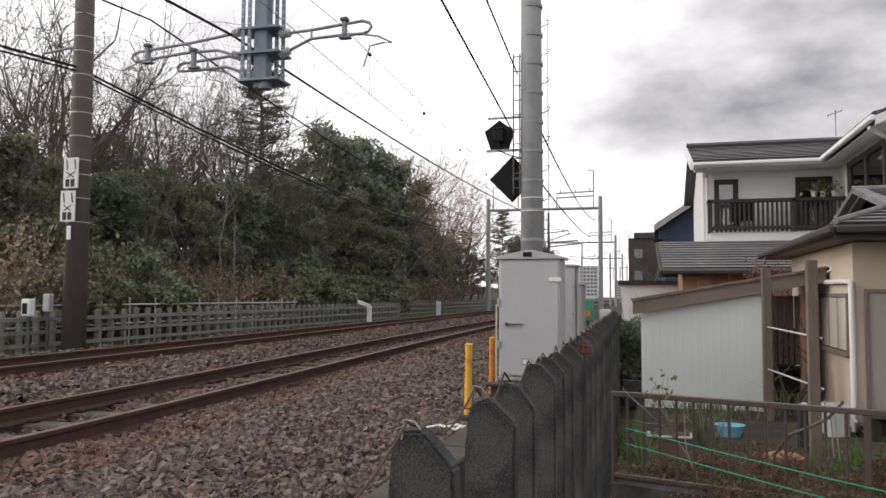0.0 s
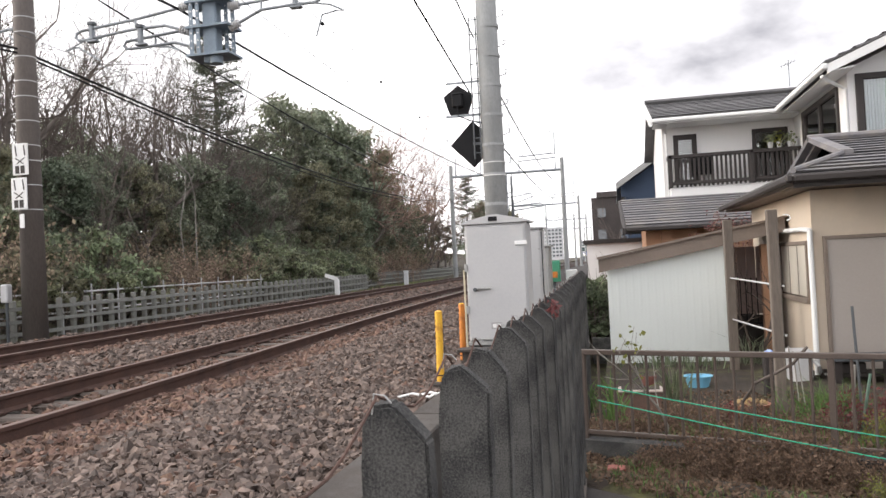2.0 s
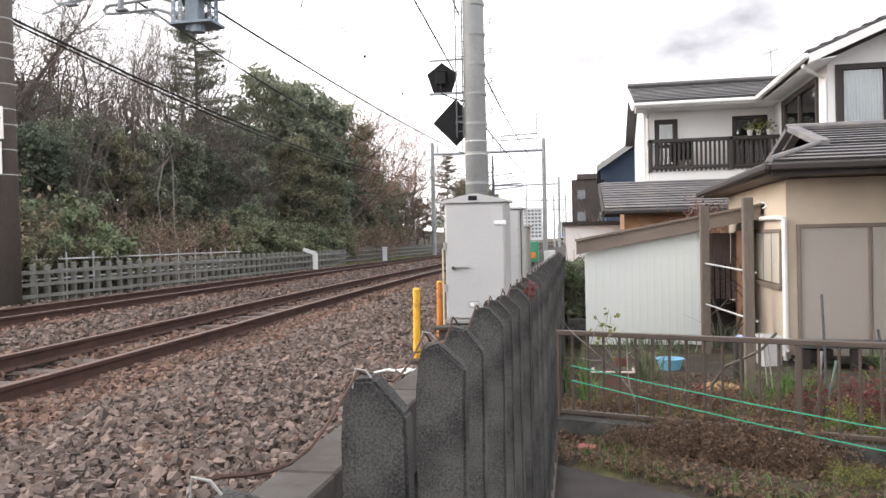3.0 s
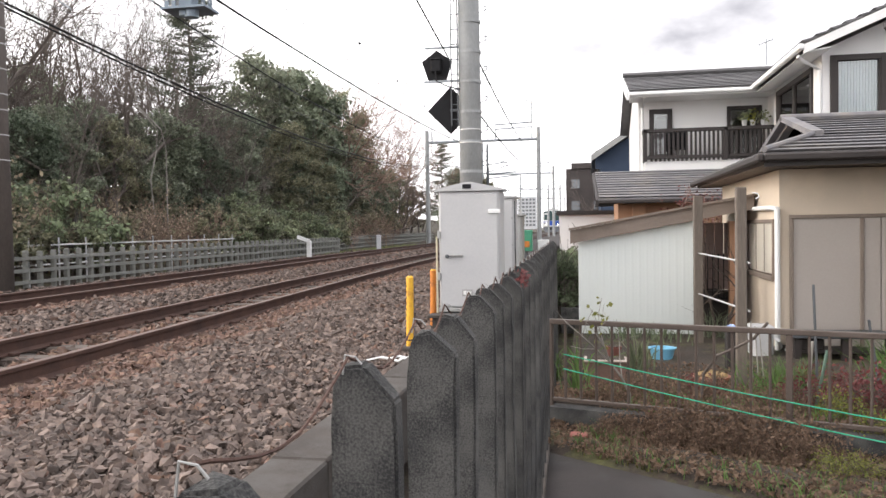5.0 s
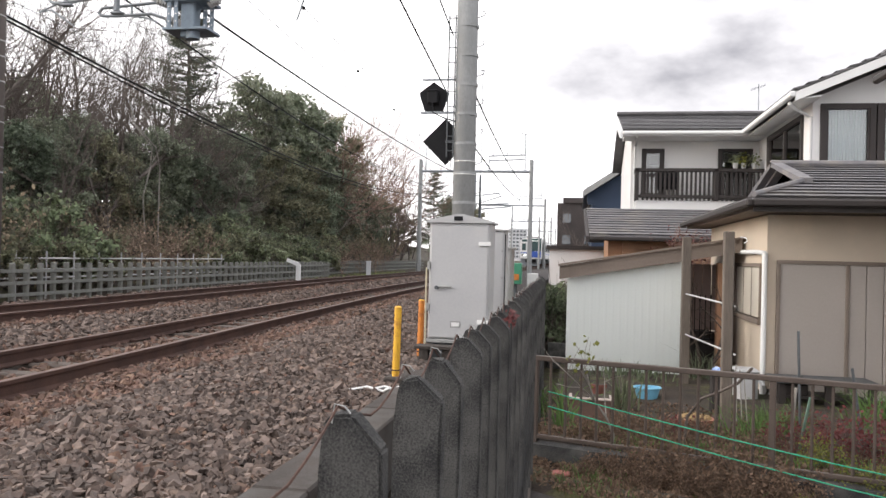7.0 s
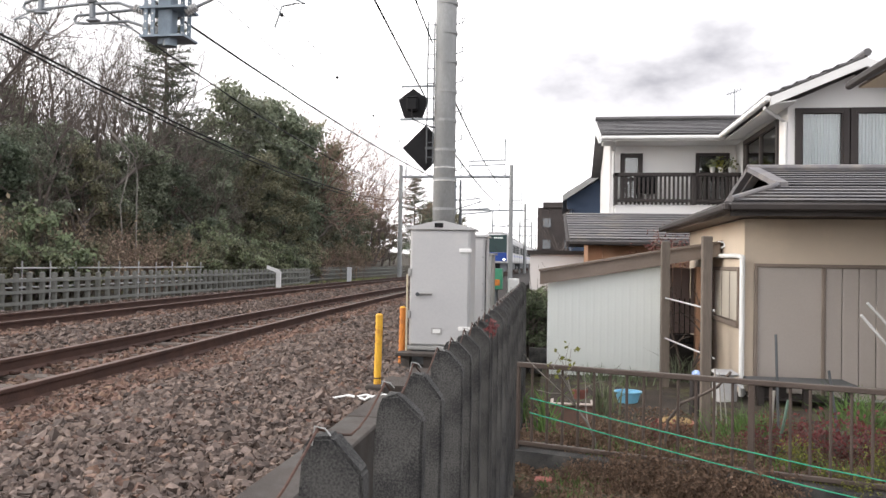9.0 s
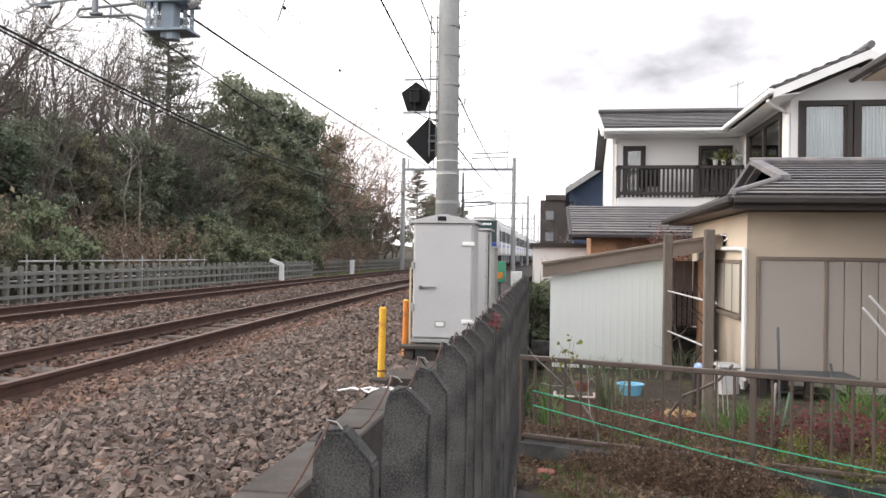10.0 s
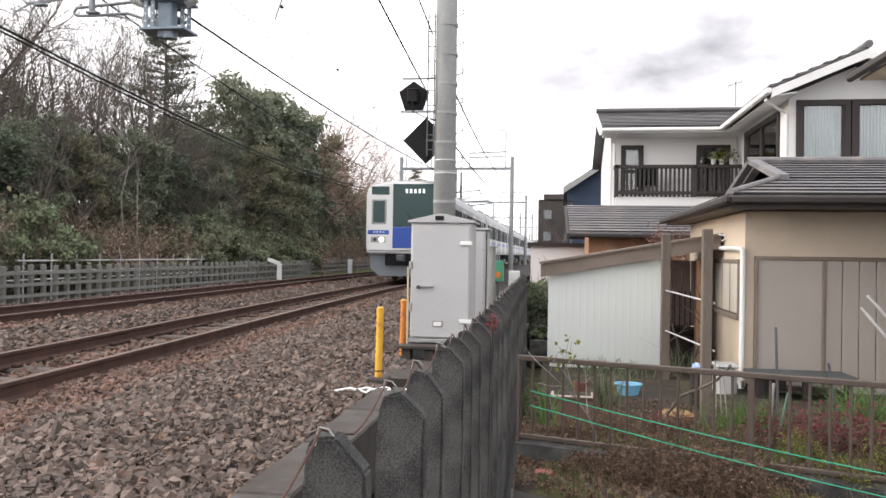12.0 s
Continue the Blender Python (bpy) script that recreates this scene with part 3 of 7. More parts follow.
def build_posts():
    for x, y, z0, z1, r, m_, cap, lab in ((-1.503, 7.274, -0.10, 0.53, 0.034, M_YEL, M_YEL, "yellow painted steel marker post with rust"),
                                          (-1.668, 9.17, -0.155, 0.49, 0.037, M_ORA, M_YEL, "orange rusty steel marker post beside the cabinet")):
        p = thing("marker_post", (x, y, z0), lab, "post", "marker posts")
        part("shaft", C((x - 0.006, y, z0 - 0.02), (x + 0.003, y, z1), r, r, 16), m_, p, smooth=False)
        part("cap", C((x + 0.003, y, z1), (x + 0.003, y, z1 + 0.014), r * 1.04, r * 0.6, 16), cap, p, "yellow domed cap")
        part("collar", C((x - 0.006, y, z0 + 0.05), (x - 0.006, y, z0 + 0.062), r * 1.06, r * 1.06, 16), M_RAIL, p, "rusted collar")
        for k in range(9):
            z = z0 + 0.12 + (z1 - z0 - 0.2) * k / 8
            part("rust_bump", B(x - r * 0.95, y - r * 0.62, z - 0.012, x - r * 0.62, y - r * 0.40, z + 0.016, bevel=0.004), M_RAIL, p, "flaking rust along the seam")
    w = thing("distance_post", (-11.1, 30.3, -0.3), "white trackside post with a tilted arm", "sign post")
    part("shaft", B(-11.18, 30.2, -0.35, -11.0, 30.36, 0.56, bevel=0.02), M_WHITE, w)
    bm = bmesh.new()
    prism(bm, [(-11.58, 0.66), (-11.54, 0.80), (-11.0, 0.62), (-11.04, 0.47)], 30.17, 30.2)
    part("arm", bm, M_WHITE, w)
    v = thing("distance_post", (-10.5, 38.8, -0.3), "low grey concrete distance post in the grass", "sign post")
    part("shaft", B(-10.6, 38.7, -0.35, -10.4, 38.9, 0.62, bevel=0.02), M_FARC, v)
    part("cap", B(-10.62, 38.68, 0.62, -10.38, 38.92, 0.7, bevel=0.02), M_FARC, v)
    s = thing("signal_box", (-10.6, 12.2, -0.3), "small white lamp box on a dark post", "signal box")
    part("case", B(-11.3, 12.3, 0.55, -11.1, 12.45, 0.88, bevel=0.02), M_WHITE, s)
    part("opening", B(-11.25, 12.285, 0.6, -11.15, 12.299, 0.8), M_BLACK, s)
    part("post", C((-11.2, 12.4, -0.4), (-11.2, 12.4, 0.55), 0.035), M_DSTEEL, s)


def build_big_pole():
    X, Y = -1.82, 13.3
    p = thing("concrete_pole", (X, Y, -0.155), "tall pale concrete catenary pole with steel bands", "pole")
    part("shaft", C((X, Y, -0.3), (X - 0.02, Y, 9.5), 0.195, 0.165, 28), M_PCONC, p, smooth=True)
    z = 1.9
    while z < 6.5:
        part("band", C((X, Y, z), (X, Y, z + 0.05), 0.203 - 0.003 * z, 0.203 - 0.003 * z, 28), M_PCONC, p, "raised pale band")
        st = part("step_bolt", tube(bmesh.new(), [(X + 0.17, Y, z + 0.18), (X + 0.28, Y, z + 0.22), (X + 0.30, Y, z + 0.28), (X + 0.24, Y, z + 0.28)], 0.008, 6), M_DSTEEL, p, "bent step bolt")
        z += 0.5
    for z in (2.4, 2.62):
        part("tie_wire", C((X, Y, z), (X, Y, z + 0.012), 0.199, 0.199, 28), M_WHITE, p)
    lad = thing("pole_ladder", (X - 0.3, Y - 0.1, 2.9), "narrow dark steel ladder fixed to the pole", "ladder")
    for x in (X - 0.30, X - 0.19):
        part("stile", C((x, Y - 0.12, 2.7), (x, Y - 0.12, 5.1), 0.012, seg=8), M_DSTEEL, lad)
    for i in range(10):
        part("rung", C((X - 0.30, Y - 0.12, 2.8 + 0.25 * i), (X - 0.17, Y - 0.12, 2.8 + 0.25 * i), 0.009, seg=6), M_DSTEEL, lad)
    # pentagonal signal, seen from its back
    sg = thing("railway_signal", (-2.45, Y, 3.5), "black pentagonal railway signal seen from behind", "signal")
    cx, cz, r = -2.38, 3.72, 0.27
    bm = bmesh.new()
    prism(bm, [(cx + r * math.sin(math.tau * k / 5), cz + r * math.cos(math.tau * k / 5)) for k in range(5)], Y - 0.03, Y + 0.05)
    part("back_plate", bm, M_BLACK, sg)
    part("lamp_case", B(cx - 0.09, Y - 0.16, cz - 0.12, cx + 0.09, Y - 0.03, cz + 0.1, bevel=0.02), M_BLACK, sg)
    part("hood", B(cx - 0.1, Y - 0.17, cz + 0.08, cx + 0.1, Y - 0.03, cz + 0.12, bevel=0.02), M_BLACK, sg)
    part("lower_bracket", B(cx - 0.22, Y - 0.06, cz - 0.28, X - 0.1, Y - 0.02, cz - 0.24), M_STEEL, sg, "galvanised bracket")
    part("upper_bracket", B(cx - 0.2, Y - 0.06, cz + 0.29, X - 0.1, Y - 0.02, cz + 0.32), M_STEEL, sg, "galvanised bracket")
    part("cable", tube(bmesh.new(), [(cx, Y - 0.16, cz - 0.1), (cx + 0.02, Y - 0.18, cz - 0.28), (cx + 0.2, Y - 0.1, cz - 0.36), (cx + 0.42, Y - 0.1, cz - 0.42)], 0.012), M_BLACK, sg)
    d = thing("diamond_board", (-2.2, Y, 2.7), "black diamond signal board seen from behind", "signal board")
    cx, cz, r = -2.17, 2.98, 0.40
    bm = bmesh.new()
    prism(bm, [(cx, cz + r), (cx + r, cz), (cx, cz - r), (cx - r, cz)], Y + 0.06, Y + 0.09)
    part("board", bm, M_BLACK, d)
    part("stiffener", B(cx - 0.02, Y + 0.03, cz - r + 0.05, cx + 0.02, Y + 0.06, cz + r - 0.05), M_BLACK, d)
    part("bracket", B(cx, Y + 0.02, cz - 0.02, X, Y + 0.06, cz + 0.02), M_DSTEEL, d)


# ---- road, garden and its railing ----
RAIL_A, RAIL_B = Vector((-0.21, 6.0, 0)), Vector((4.31, 4.6, 0))


def rail_y(x):
    return 6.0 - (x + 0.21) * 1.4 / 4.52


def garden_height(x, y):
    return -0.32 - 0.22 * smooth(0.3, 1.4, y - rail_y(x)) + 0.03 * noise.noise((x * 2, y * 2, 1))


def build_road_garden():
    bm = bmesh.new()
    vs = [bm.verts.new(p) for p in ((-0.07, -8, -0.47), (14, -8, -0.47), (14, -4.58, -0.47), (-0.2, 5.36, -0.47))]
    bm.faces.new(vs)
    bmesh.ops.subdivide_edges(bm, edges=bm.edges, cuts=6, use_grid_fill=True)
    single("road", bm, M_ASPH, (3, 0, -0.47), "worn dark asphalt lane", "road", kind="structure")
    xs = np.arange(-0.24, 9.01, 0.12)
    v, f = [], []
    rows = 10
    for x in xs:
        y1 = rail_y(x) - 0.04
        y0 = 5.37 - 0.70 * (x + 0.25)
        for k in range(rows):
            s = k / (rows - 1)
            v.append((x, y0 + (y1 - y0) * s, -0.482 + 0.06 * math.sin(math.pi * min(s * 1.2, 1)) + 0.02 * s + 0.03 * noise.noise((x * 3, k * 0.7, 2)) * (s > 0)))
    for i in range(len(xs) - 1):
        for k in range(rows - 1):
            f.append((i * rows + k, (i + 1) * rows + k, (i + 1) * rows + k + 1, i * rows + k + 1))
    tagged(new("verge", mesh_np("verge", v, f, M_SOIL, True)), "strip of bare soil and dead weeds beside the road", "verge", kind="structure")
    xs, ks = np.arange(-0.1, 12.01, 0.15), np.arange(0, 40)
    v = [(x, rail_y(x) + 0.05 + 0.4 * k, garden_height(x, rail_y(x) + 0.05 + 0.4 * k)) for x in xs for k in ks]
    n = len(ks)
    f = [(i * n + k, (i + 1) * n + k, (i + 1) * n + k + 1, i * n + k + 1) for i in range(len(xs) - 1) for k in range(n - 1)]
    tagged(new("garden_soil", mesh_np("garden_soil", v, f, M_SOIL, True)), "brown garden soil with dead leaves and moss", "garden", kind="structure")
    # low wall under the railing
    d = (RAIL_B - RAIL_A).normalized()
    for i in range(6):
        a, b = RAIL_A + d * (0.8 * i), RAIL_A + d * (0.8 * i + 0.792)
        nrm = Vector((d.y, -d.x, 0)) * 0.06
        bm = bmesh.new()
        prism(bm, [(a.x + nrm.x, a.y + nrm.y), (b.x + nrm.x, b.y + nrm.y), (b.x - nrm.x, b.y - nrm.y), (a.x - nrm.x, a.y - nrm.y)], -0.75, -0.315, axis="z")
        single("garden_wall", bm, M_CONC, (a.x, a.y, -0.75), "low dark concrete block wall under the garden railing", "wall", kind="structure")
    single("brick", B(-0.02, 5.5, -0.48, 0.10, 5.6, -0.40, bevel=0.01), mat("red_brick", (0.30, 0.10, 0.08), (0.2, 0.07, 0.06)), (0.04, 5.55, -0.48), "loose red brick at the foot of the fence", "brick")


def build_railing():
    r = thing("garden_railing", RAIL_A + Vector((0, 0, -0.32)), "low bronze aluminium garden railing on a block wall", "railing")
    d = (RAIL_B - RAIL_A).normalized()
    ang = math.degrees(math.atan2(d.y, d.x))
    L = (RAIL_B - RAIL_A).length

    def bar(name, s0, s1, z0, z1, w):
        bm = B(s0, -w, z0, s1, w, z1, bevel=0.004)
        bmesh.ops.transform(bm, verts=bm.verts, matrix=pose(RAIL_A.x, RAIL_A.y, 0, 0, 0, ang))
        part(name, bm, M_BRAIL, r)
    bar("top_rail", -0.03, L, 0.275, 0.31, 0.022)
    bar("bottom_rail", 0, L, -0.285, -0.255, 0.014)
    n = int(L / 0.113)
    for i in range(n):
        s = 0.05 + i * 0.113
        if i % 14 == 0:
            bar("post", s - 0.02, s + 0.02, -0.33, 0.275, 0.018)
        else:
            bar("baluster", s - 0.009, s + 0.009, -0.255, 0.275, 0.009)
    # green cords in front of the railing
    for z0, z1, k in ((0.10, -0.27, 0), (0.0, -0.42, 1)):
        pts = [(-0.06 + 0.56 * i, rail_y(-0.06 + 0.56 * i) - 0.25 - 0.012 * i, z0 + (z1 - z0) * i / 6 - 0.05 * math.sin(math.pi * i / 6)) for i in range(9)]
        single("green_cord", tube(bmesh.new(), pts, 0.0040, 6), mat("green_plastic", (0.02, 0.33, 0.19), (0.015, 0.25, 0.15), 0.5), pts[0], "green plastic cord stretched before the railing", "cord", "green cords")


# ---- houses ----
def courses(parent, p00, p10, p01, p11, rows, material, th=0.03, name="slate_course"):
    """Overlapping roof courses from the eave (p00 to p10) to the ridge (p01 to p11)."""
    p00, p10, p01, p11 = map(Vector, (p00, p10, p01, p11))
    nrm = (p10 - p00).cross(p01 - p00).normalized()
    if nrm.z < 0:
        nrm = -nrm
    for i in range(rows):
        a, b = i / rows, min((i + 1.25) / rows, 1)
        q = [p00.lerp(p01, a) + nrm * th * 1.5, p10.lerp(p11, a) + nrm * th * 1.5, p10.lerp(p11, b) + nrm * th * 0.35, p00.lerp(p01, b) + nrm * th * 0.35]
        bm = bmesh.new()
        up = (p01 - p00).normalized() * th * 1.1
        lo = [bm.verts.new(v - nrm * th * (1.3 if k < 2 else 0.3) + (up if k < 2 else up * 0)) for k, v in enumerate(q)]
        hi = [bm.verts.new(v) for v in q]
        bm.faces.new(hi)
        bm.faces.new(lo[::-1])
        for k in range(4):
            bm.faces.new((lo[k], lo[(k + 1) % 4], hi[(k + 1) % 4], hi[k]))
        bmesh.ops.recalc_face_normals(bm, faces=bm.faces)
        part(name, bm, material, parent)


def slab(pts, th):
    """A roof deck below the polygon pts."""
    bm = bmesh.new()
    hi = [bm.verts.new(p) for p in pts]
    lo = [bm.verts.new(Vector(p) - Vector((0, 0, th))) for p in pts]
    bm.faces.new(hi)
    bm.faces.new(lo[::-1])
    n = len(pts)
    for k in range(n):
        bm.faces.new((lo[k], lo[(k + 1) % n], hi[(k + 1) % n], hi[k]))
    bmesh.ops.recalc_face_normals(bm, faces=bm.faces)
    return bm


def wall_x(y0, y1, z0, z1, x0, x1, holes):
    """A wall along x between x0 and x1, thickness y0 to y1, with openings (xa, xb, za, zb) that go through it."""
    bm = bmesh.new()
    cuts = sorted({x0, x1, *[h[0] for h in holes], *[h[1] for h in holes]})
    for a, b in zip(cuts, cuts[1:]):
        spans, z = [], z0
        for h in sorted([h for h in holes if h[0] < b - 1e-6 and h[1] > a + 1e-6], key=lambda h: h[2]):
            spans.append((z, h[2]))
            z = h[3]
        spans.append((z, z1))
        for s, e in spans:
            if e - s > 1e-4:
                box(bm, a, y0, s, b, y1, e)
    bmesh.ops.remove_doubles(bm, verts=bm.verts, dist=0.0005)
    return bm


def wall_y(x0, x1, z0, z1, y0, y1, holes):
    bm = wall_x(-x1, -x0, z0, z1, y0, y1, holes)
    bmesh.ops.transform(bm, verts=bm.verts, matrix=pose(0, 0, 0, 0, 0, 90))
    return bm


def window(parent, face, a0, a1, z0, z1, d, frame_w=0.07, panes=2, frame_mat=None, curtain=False, along="x", sash=None):
    """A framed window in an opening; along x it looks to -y at depth d, along y it looks to -x."""
    frame_mat = frame_mat or M_DKWOOD

    def bx(u0, v0, w0, u1, v1, w1):
        return B(u0, v0, w0, u1, v1, w1, bevel=0.004) if along == "x" else B(v0, u0, w0, v1, u1, w1, bevel=0.004)
    w = part("window", bx(a0, d - 0.03, z0, a0 + frame_w, d + 0.08, z1), frame_mat, parent)
    part("frame", bx(a1 - frame_w, d - 0.03, z0, a1, d + 0.08, z1), frame_mat, w)
    part("lintel", bx(a0 + frame_w, d - 0.03, z1 - frame_w, a1 - frame_w, d + 0.08, z1), frame_mat, w)
    part("sill", bx(a0 - 0.02, d - 0.05, z0 - 0.03, a1 + 0.02, d + 0.08, z0 + frame_w * 0.7), frame_mat, w)
    span = (a1 - a0 - 2 * frame_w) / panes
    for i in range(panes):
        u0, u1 = a0 + frame_w + span * i, a0 + frame_w + span * (i + 1)
        if sash:
            for q in (bx(u0, d - 0.01, z0 + frame_w, u0 + sash, d + 0.05, z1 - frame_w), bx(u1 - sash, d - 0.01, z0 + frame_w, u1, d + 0.05, z1 - frame_w)):
                part("stile", q, frame_mat, w)
        pane = part("pane", bx(u0, d + 0.03, z0 + frame_w * 0.7, u1, d + 0.036, z1 - frame_w), M_CLEAR, w)
        pane.visible_shadow = False
    if curtain:
        bm = bmesh.new()
        k = 44
        u = [a0 + frame_w + (a1 - a0 - 2 * frame_w) * i / k for i in range(k + 1)]
        for i in range(k):
            v0, v1 = d + 0.13 + 0.02 * math.sin(i * 2.1), d + 0.13 + 0.02 * math.sin((i + 1) * 2.1)
            q = [(u[i], v0, z0), (u[i + 1], v1, z0), (u[i + 1], v1, z1), (u[i], v0, z1)]
            q = q if along == "x" else [(b, a, c) for a, b, c in q]
            lo = [bm.verts.new(p) for p in q]
            bm.faces.new(lo)
        part("curtain", bm, M_CURT, w, "sheer white curtain")
    return w


def clear_glass():
    m = bpy.data.materials.new("clear_glass")
    m.use_nodes = True
    n, l = m.node_tree.nodes, m.node_tree.links
    n.remove(n["Principled BSDF"])
    tr, gl, mx, fr = n.new("ShaderNodeBsdfTransparent"), n.new("ShaderNodeBsdfGlossy"), n.new("ShaderNodeMixShader"), n.new("ShaderNodeFresnel")
    gl.inputs["Roughness"].default_value = 0.02
    tr.inputs["Color"].default_value = (0.85, 0.88, 0.88, 1)
    fr.inputs["IOR"].default_value = 1.9
    l.new(fr.outputs[0], mx.inputs[0])
    l.new(tr.outputs[0], mx.inputs[1])
    l.new(gl.outputs[0], mx.inputs[2])
    l.new(mx.outputs[0], n["Material Output"].inputs["Surface"])
    return m


M_FROST = mat("frosted_glass", (0.62, 0.58, 0.50), (0.55, 0.51, 0.44), 0.35, scale=1.5, fine=30, bump=0.02)
M_CLEAR = clear_glass()
# dark colour paints the shade of unlit rooms on boxes behind the windows
M_DARKROOM = mat("interior_shade", (0.10, 0.09, 0.08), (0.07, 0.065, 0.06), 0.9)


def build_beige_house():
    h = thing("beige_house", (3.5, 11, -0.6), "single-storey beige rendered house with grey slate hip roof and closed shutters", "house")
    X0, X1, Y0, Y1, ZT = 2.36, 9.0, 10.2, 14.2, 1.62
    front = part("front_wall", wall_x(Y0, Y0 + 0.15, -0.6, ZT, X0, X1, [(2.52, 4.05, -0.5, 1.03)]), M_BEIGE, h)
    side = part("side_wall", wall_y(X0, X0 + 0.15, -0.6, ZT, Y0 + 0.15, Y1, [(10.42, 12.0, 0.30, 1.03)]), M_BEIGE, h)
    part("back_wall", B(X0 + 0.15, Y1 - 0.15, -0.6, X1, Y1, ZT), M_BEIGE, h)
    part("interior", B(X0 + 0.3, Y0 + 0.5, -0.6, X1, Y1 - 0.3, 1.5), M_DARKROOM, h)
    part("foundation", B(X0 - 0.02, Y0 - 0.03, -0.75, X1, Y0 - 0.002, -0.48), M_SLAB, h, "grey concrete footing")
    # shutters in a brown frame
    sh = part("shutter_frame", B(2.47, Y0 - 0.05, 1.03, 4.8, Y0 - 0.002, 1.075, bevel=0.005), M_FASCIA, h, "brown shutter frame")
    for x in (2.47, 3.24, 4.02):
        part("jamb", B(x, Y0 - 0.05, -0.52, x + 0.04, Y0 - 0.002, 1.03, bevel=0.005), M_FASCIA, sh)
    part("sill", B(2.40, Y0 - 0.09, -0.56, 4.8, Y0 - 0.002, -0.52, bevel=0.005), M_CABG, sh)
    part("shutter", B(2.51, Y0 - 0.03, -0.52, 3.24, Y0 + 0.0, 1.03), M_SHUT, h, "taupe steel shutter")
    for k in range(4):
        x = 3.28 + k * 0.19
        part("shutter_slat", B(x + 0.004, Y0 - 0.036, -0.52, x + 0.186, Y0 + 0.0, 1.03, bevel=0.006), M_SHUT, h, "taupe steel shutter")
    for k in range(4):
        x = 4.06 + k * 0.19
        part("shutter_slat", B(x + 0.004, Y0 - 0.056, -0.52, x + 0.186, Y0 - 0.01, 1.03, bevel=0.006), M_SHUT, h, "taupe steel shutter")
    part("downpipe", C((X0 - 0.03, Y0 - 0.03, -0.6), (X0 - 0.03, Y0 - 0.03, 1.15), 0.032), M_WHITE, h, "white plastic downpipe")
    part("pipe_elbow", tube(bmesh.new(), [(X0 - 0.03, Y0 - 0.03, 1.15), (X0 - 0.05, Y0 + 0.3, 1.17), (X0 - 0.05, Y0 + 1.4, 1.18)], 0.03, 10), M_WHITE, h, "white plastic pipe")
    window(h, "side", 10.42, 12.0, 0.30, 1.03, X0 + 0.0, 0.05, 3, M_FASCIA, along="y", curtain=True, sash=0.025)
    for y in (10.50, 10.99, 11.48):
        part("frosted_pane", B(X0 - 0.012, y, 0.35, X0 - 0.004, y + 0.44, 0.98), M_FROST, h, "pale frosted pane")
    # hip roof with a gablet
    ez, rz, ry = 1.755, 2.42, 12.0
    ex0, ey0, ey1 = 2.03, 9.42, 15.0
    gx, g0, g1, gz = 2.89, 10.6, 13.4, 2.05
    roof = part("roof", slab([(ex0, ey0, ez), (9.5, ey0, ez), (9.5, g0, gz), (gx, g0, gz)], 0.05), M_SLATE, h)
    part("roof_upper", slab([(gx, g0, gz), (9.5, g0, gz), (9.5, ry, rz), (gx, ry, rz)], 0.05), M_SLATE, h)
    part("roof_side", slab([(ex0, ey0, ez), (gx, g0, gz), (gx, g1, gz), (ex0, ey1, ez)], 0.05), M_SLATE, h)
    part("roof_back", slab([(gx, ry, rz), (9.5, ry, rz), (9.5, ey1, ez), (ex0, ey1, ez), (gx, g1, gz)], 0.05), M_SLATE, h)
    courses(roof, (ex0, ey0, ez), (9.5, ey0, ez), (gx, g0, gz), (9.5, g0, gz), 5, M_SLATE, 0.022)
    courses(roof, (gx, g0, gz), (9.5, g0, gz), (gx, ry, rz), (9.5, ry, rz), 7, M_SLATE, 0.022)
    courses(roof, (ex0, ey0, ez), (ex0, ey1, ez), (gx, g0, gz), (gx, g1, gz), 5, M_SLATE, 0.02)
    part("soffit", B(ex0 + 0.03, ey0 + 0.03, ez - 0.12, 9.4, ey1, ez - 0.075), M_FASCIA, h, "brown boarded soffit")
    g = part("gutter", B(ex0 - 0.02, ey0 - 0.10, ez - 0.10, 9.5, ey0 - 0.005, ez - 0.01, bevel=0.02), M_DKWOOD, h, "dark brown gutter")
    part("fascia", B(ex0, ey0 - 0.004, ez - 0.15, 9.5, ey0 + 0.03, ez - 0.01), M_DKWOOD, h, "dark brown fascia")
    part("gutter", B(ex0 - 0.10, ey0 - 0.10, ez - 0.10, ex0 - 0.021, ey1, ez - 0.01, bevel=0.02), M_DKWOOD, h, "dark brown gutter")
    part("hip_cap", tube(bmesh.new(), [(ex0, ey0, ez + 0.04), (gx, g0, gz + 0.04)], 0.035, 8), M_SLATE, h)
    part("ridge_cap", tube(bmesh.new(), [(gx - 0.1, ry, rz + 0.04), (9.5, ry, rz + 0.04)], 0.05, 8), M_SLATE, h)
    # gablet at the ridge's end; its shaded interior is painted as black sheets
    part("gablet_face", slab([(gx + 0.12, g0 + 0.3, gz + 0.04), (gx + 0.12, ry, rz - 0.02), (gx + 0.12, g1 - 0.3, gz + 0.04)], 0.004), M_BLACK, h, "flat black gablet face painted as its shaded interior")
    part("gablet_face", prism(bmesh.new(), [(g0 + 0.2, gz), (ry, rz - 0.04), (g1 - 0.2, gz)], gx + 0.13, gx + 0.16, axis="x"), M_BLACK, h, "flat black gablet face painted as its shaded interior")
    for a, b, za, zb in ((g0 - 0.12, ry, gz + 0.0, rz), (g1 + 0.12, ry, gz + 0.0, rz)):
        part("gablet_verge", prism(bmesh.new(), [(a, za + 0.05), (b, zb + 0.06), (b, zb - 0.01), (a, za - 0.03)], gx - 0.1, gx + 0.05, axis="x"), M_SLATE, h, "grey metal verge")


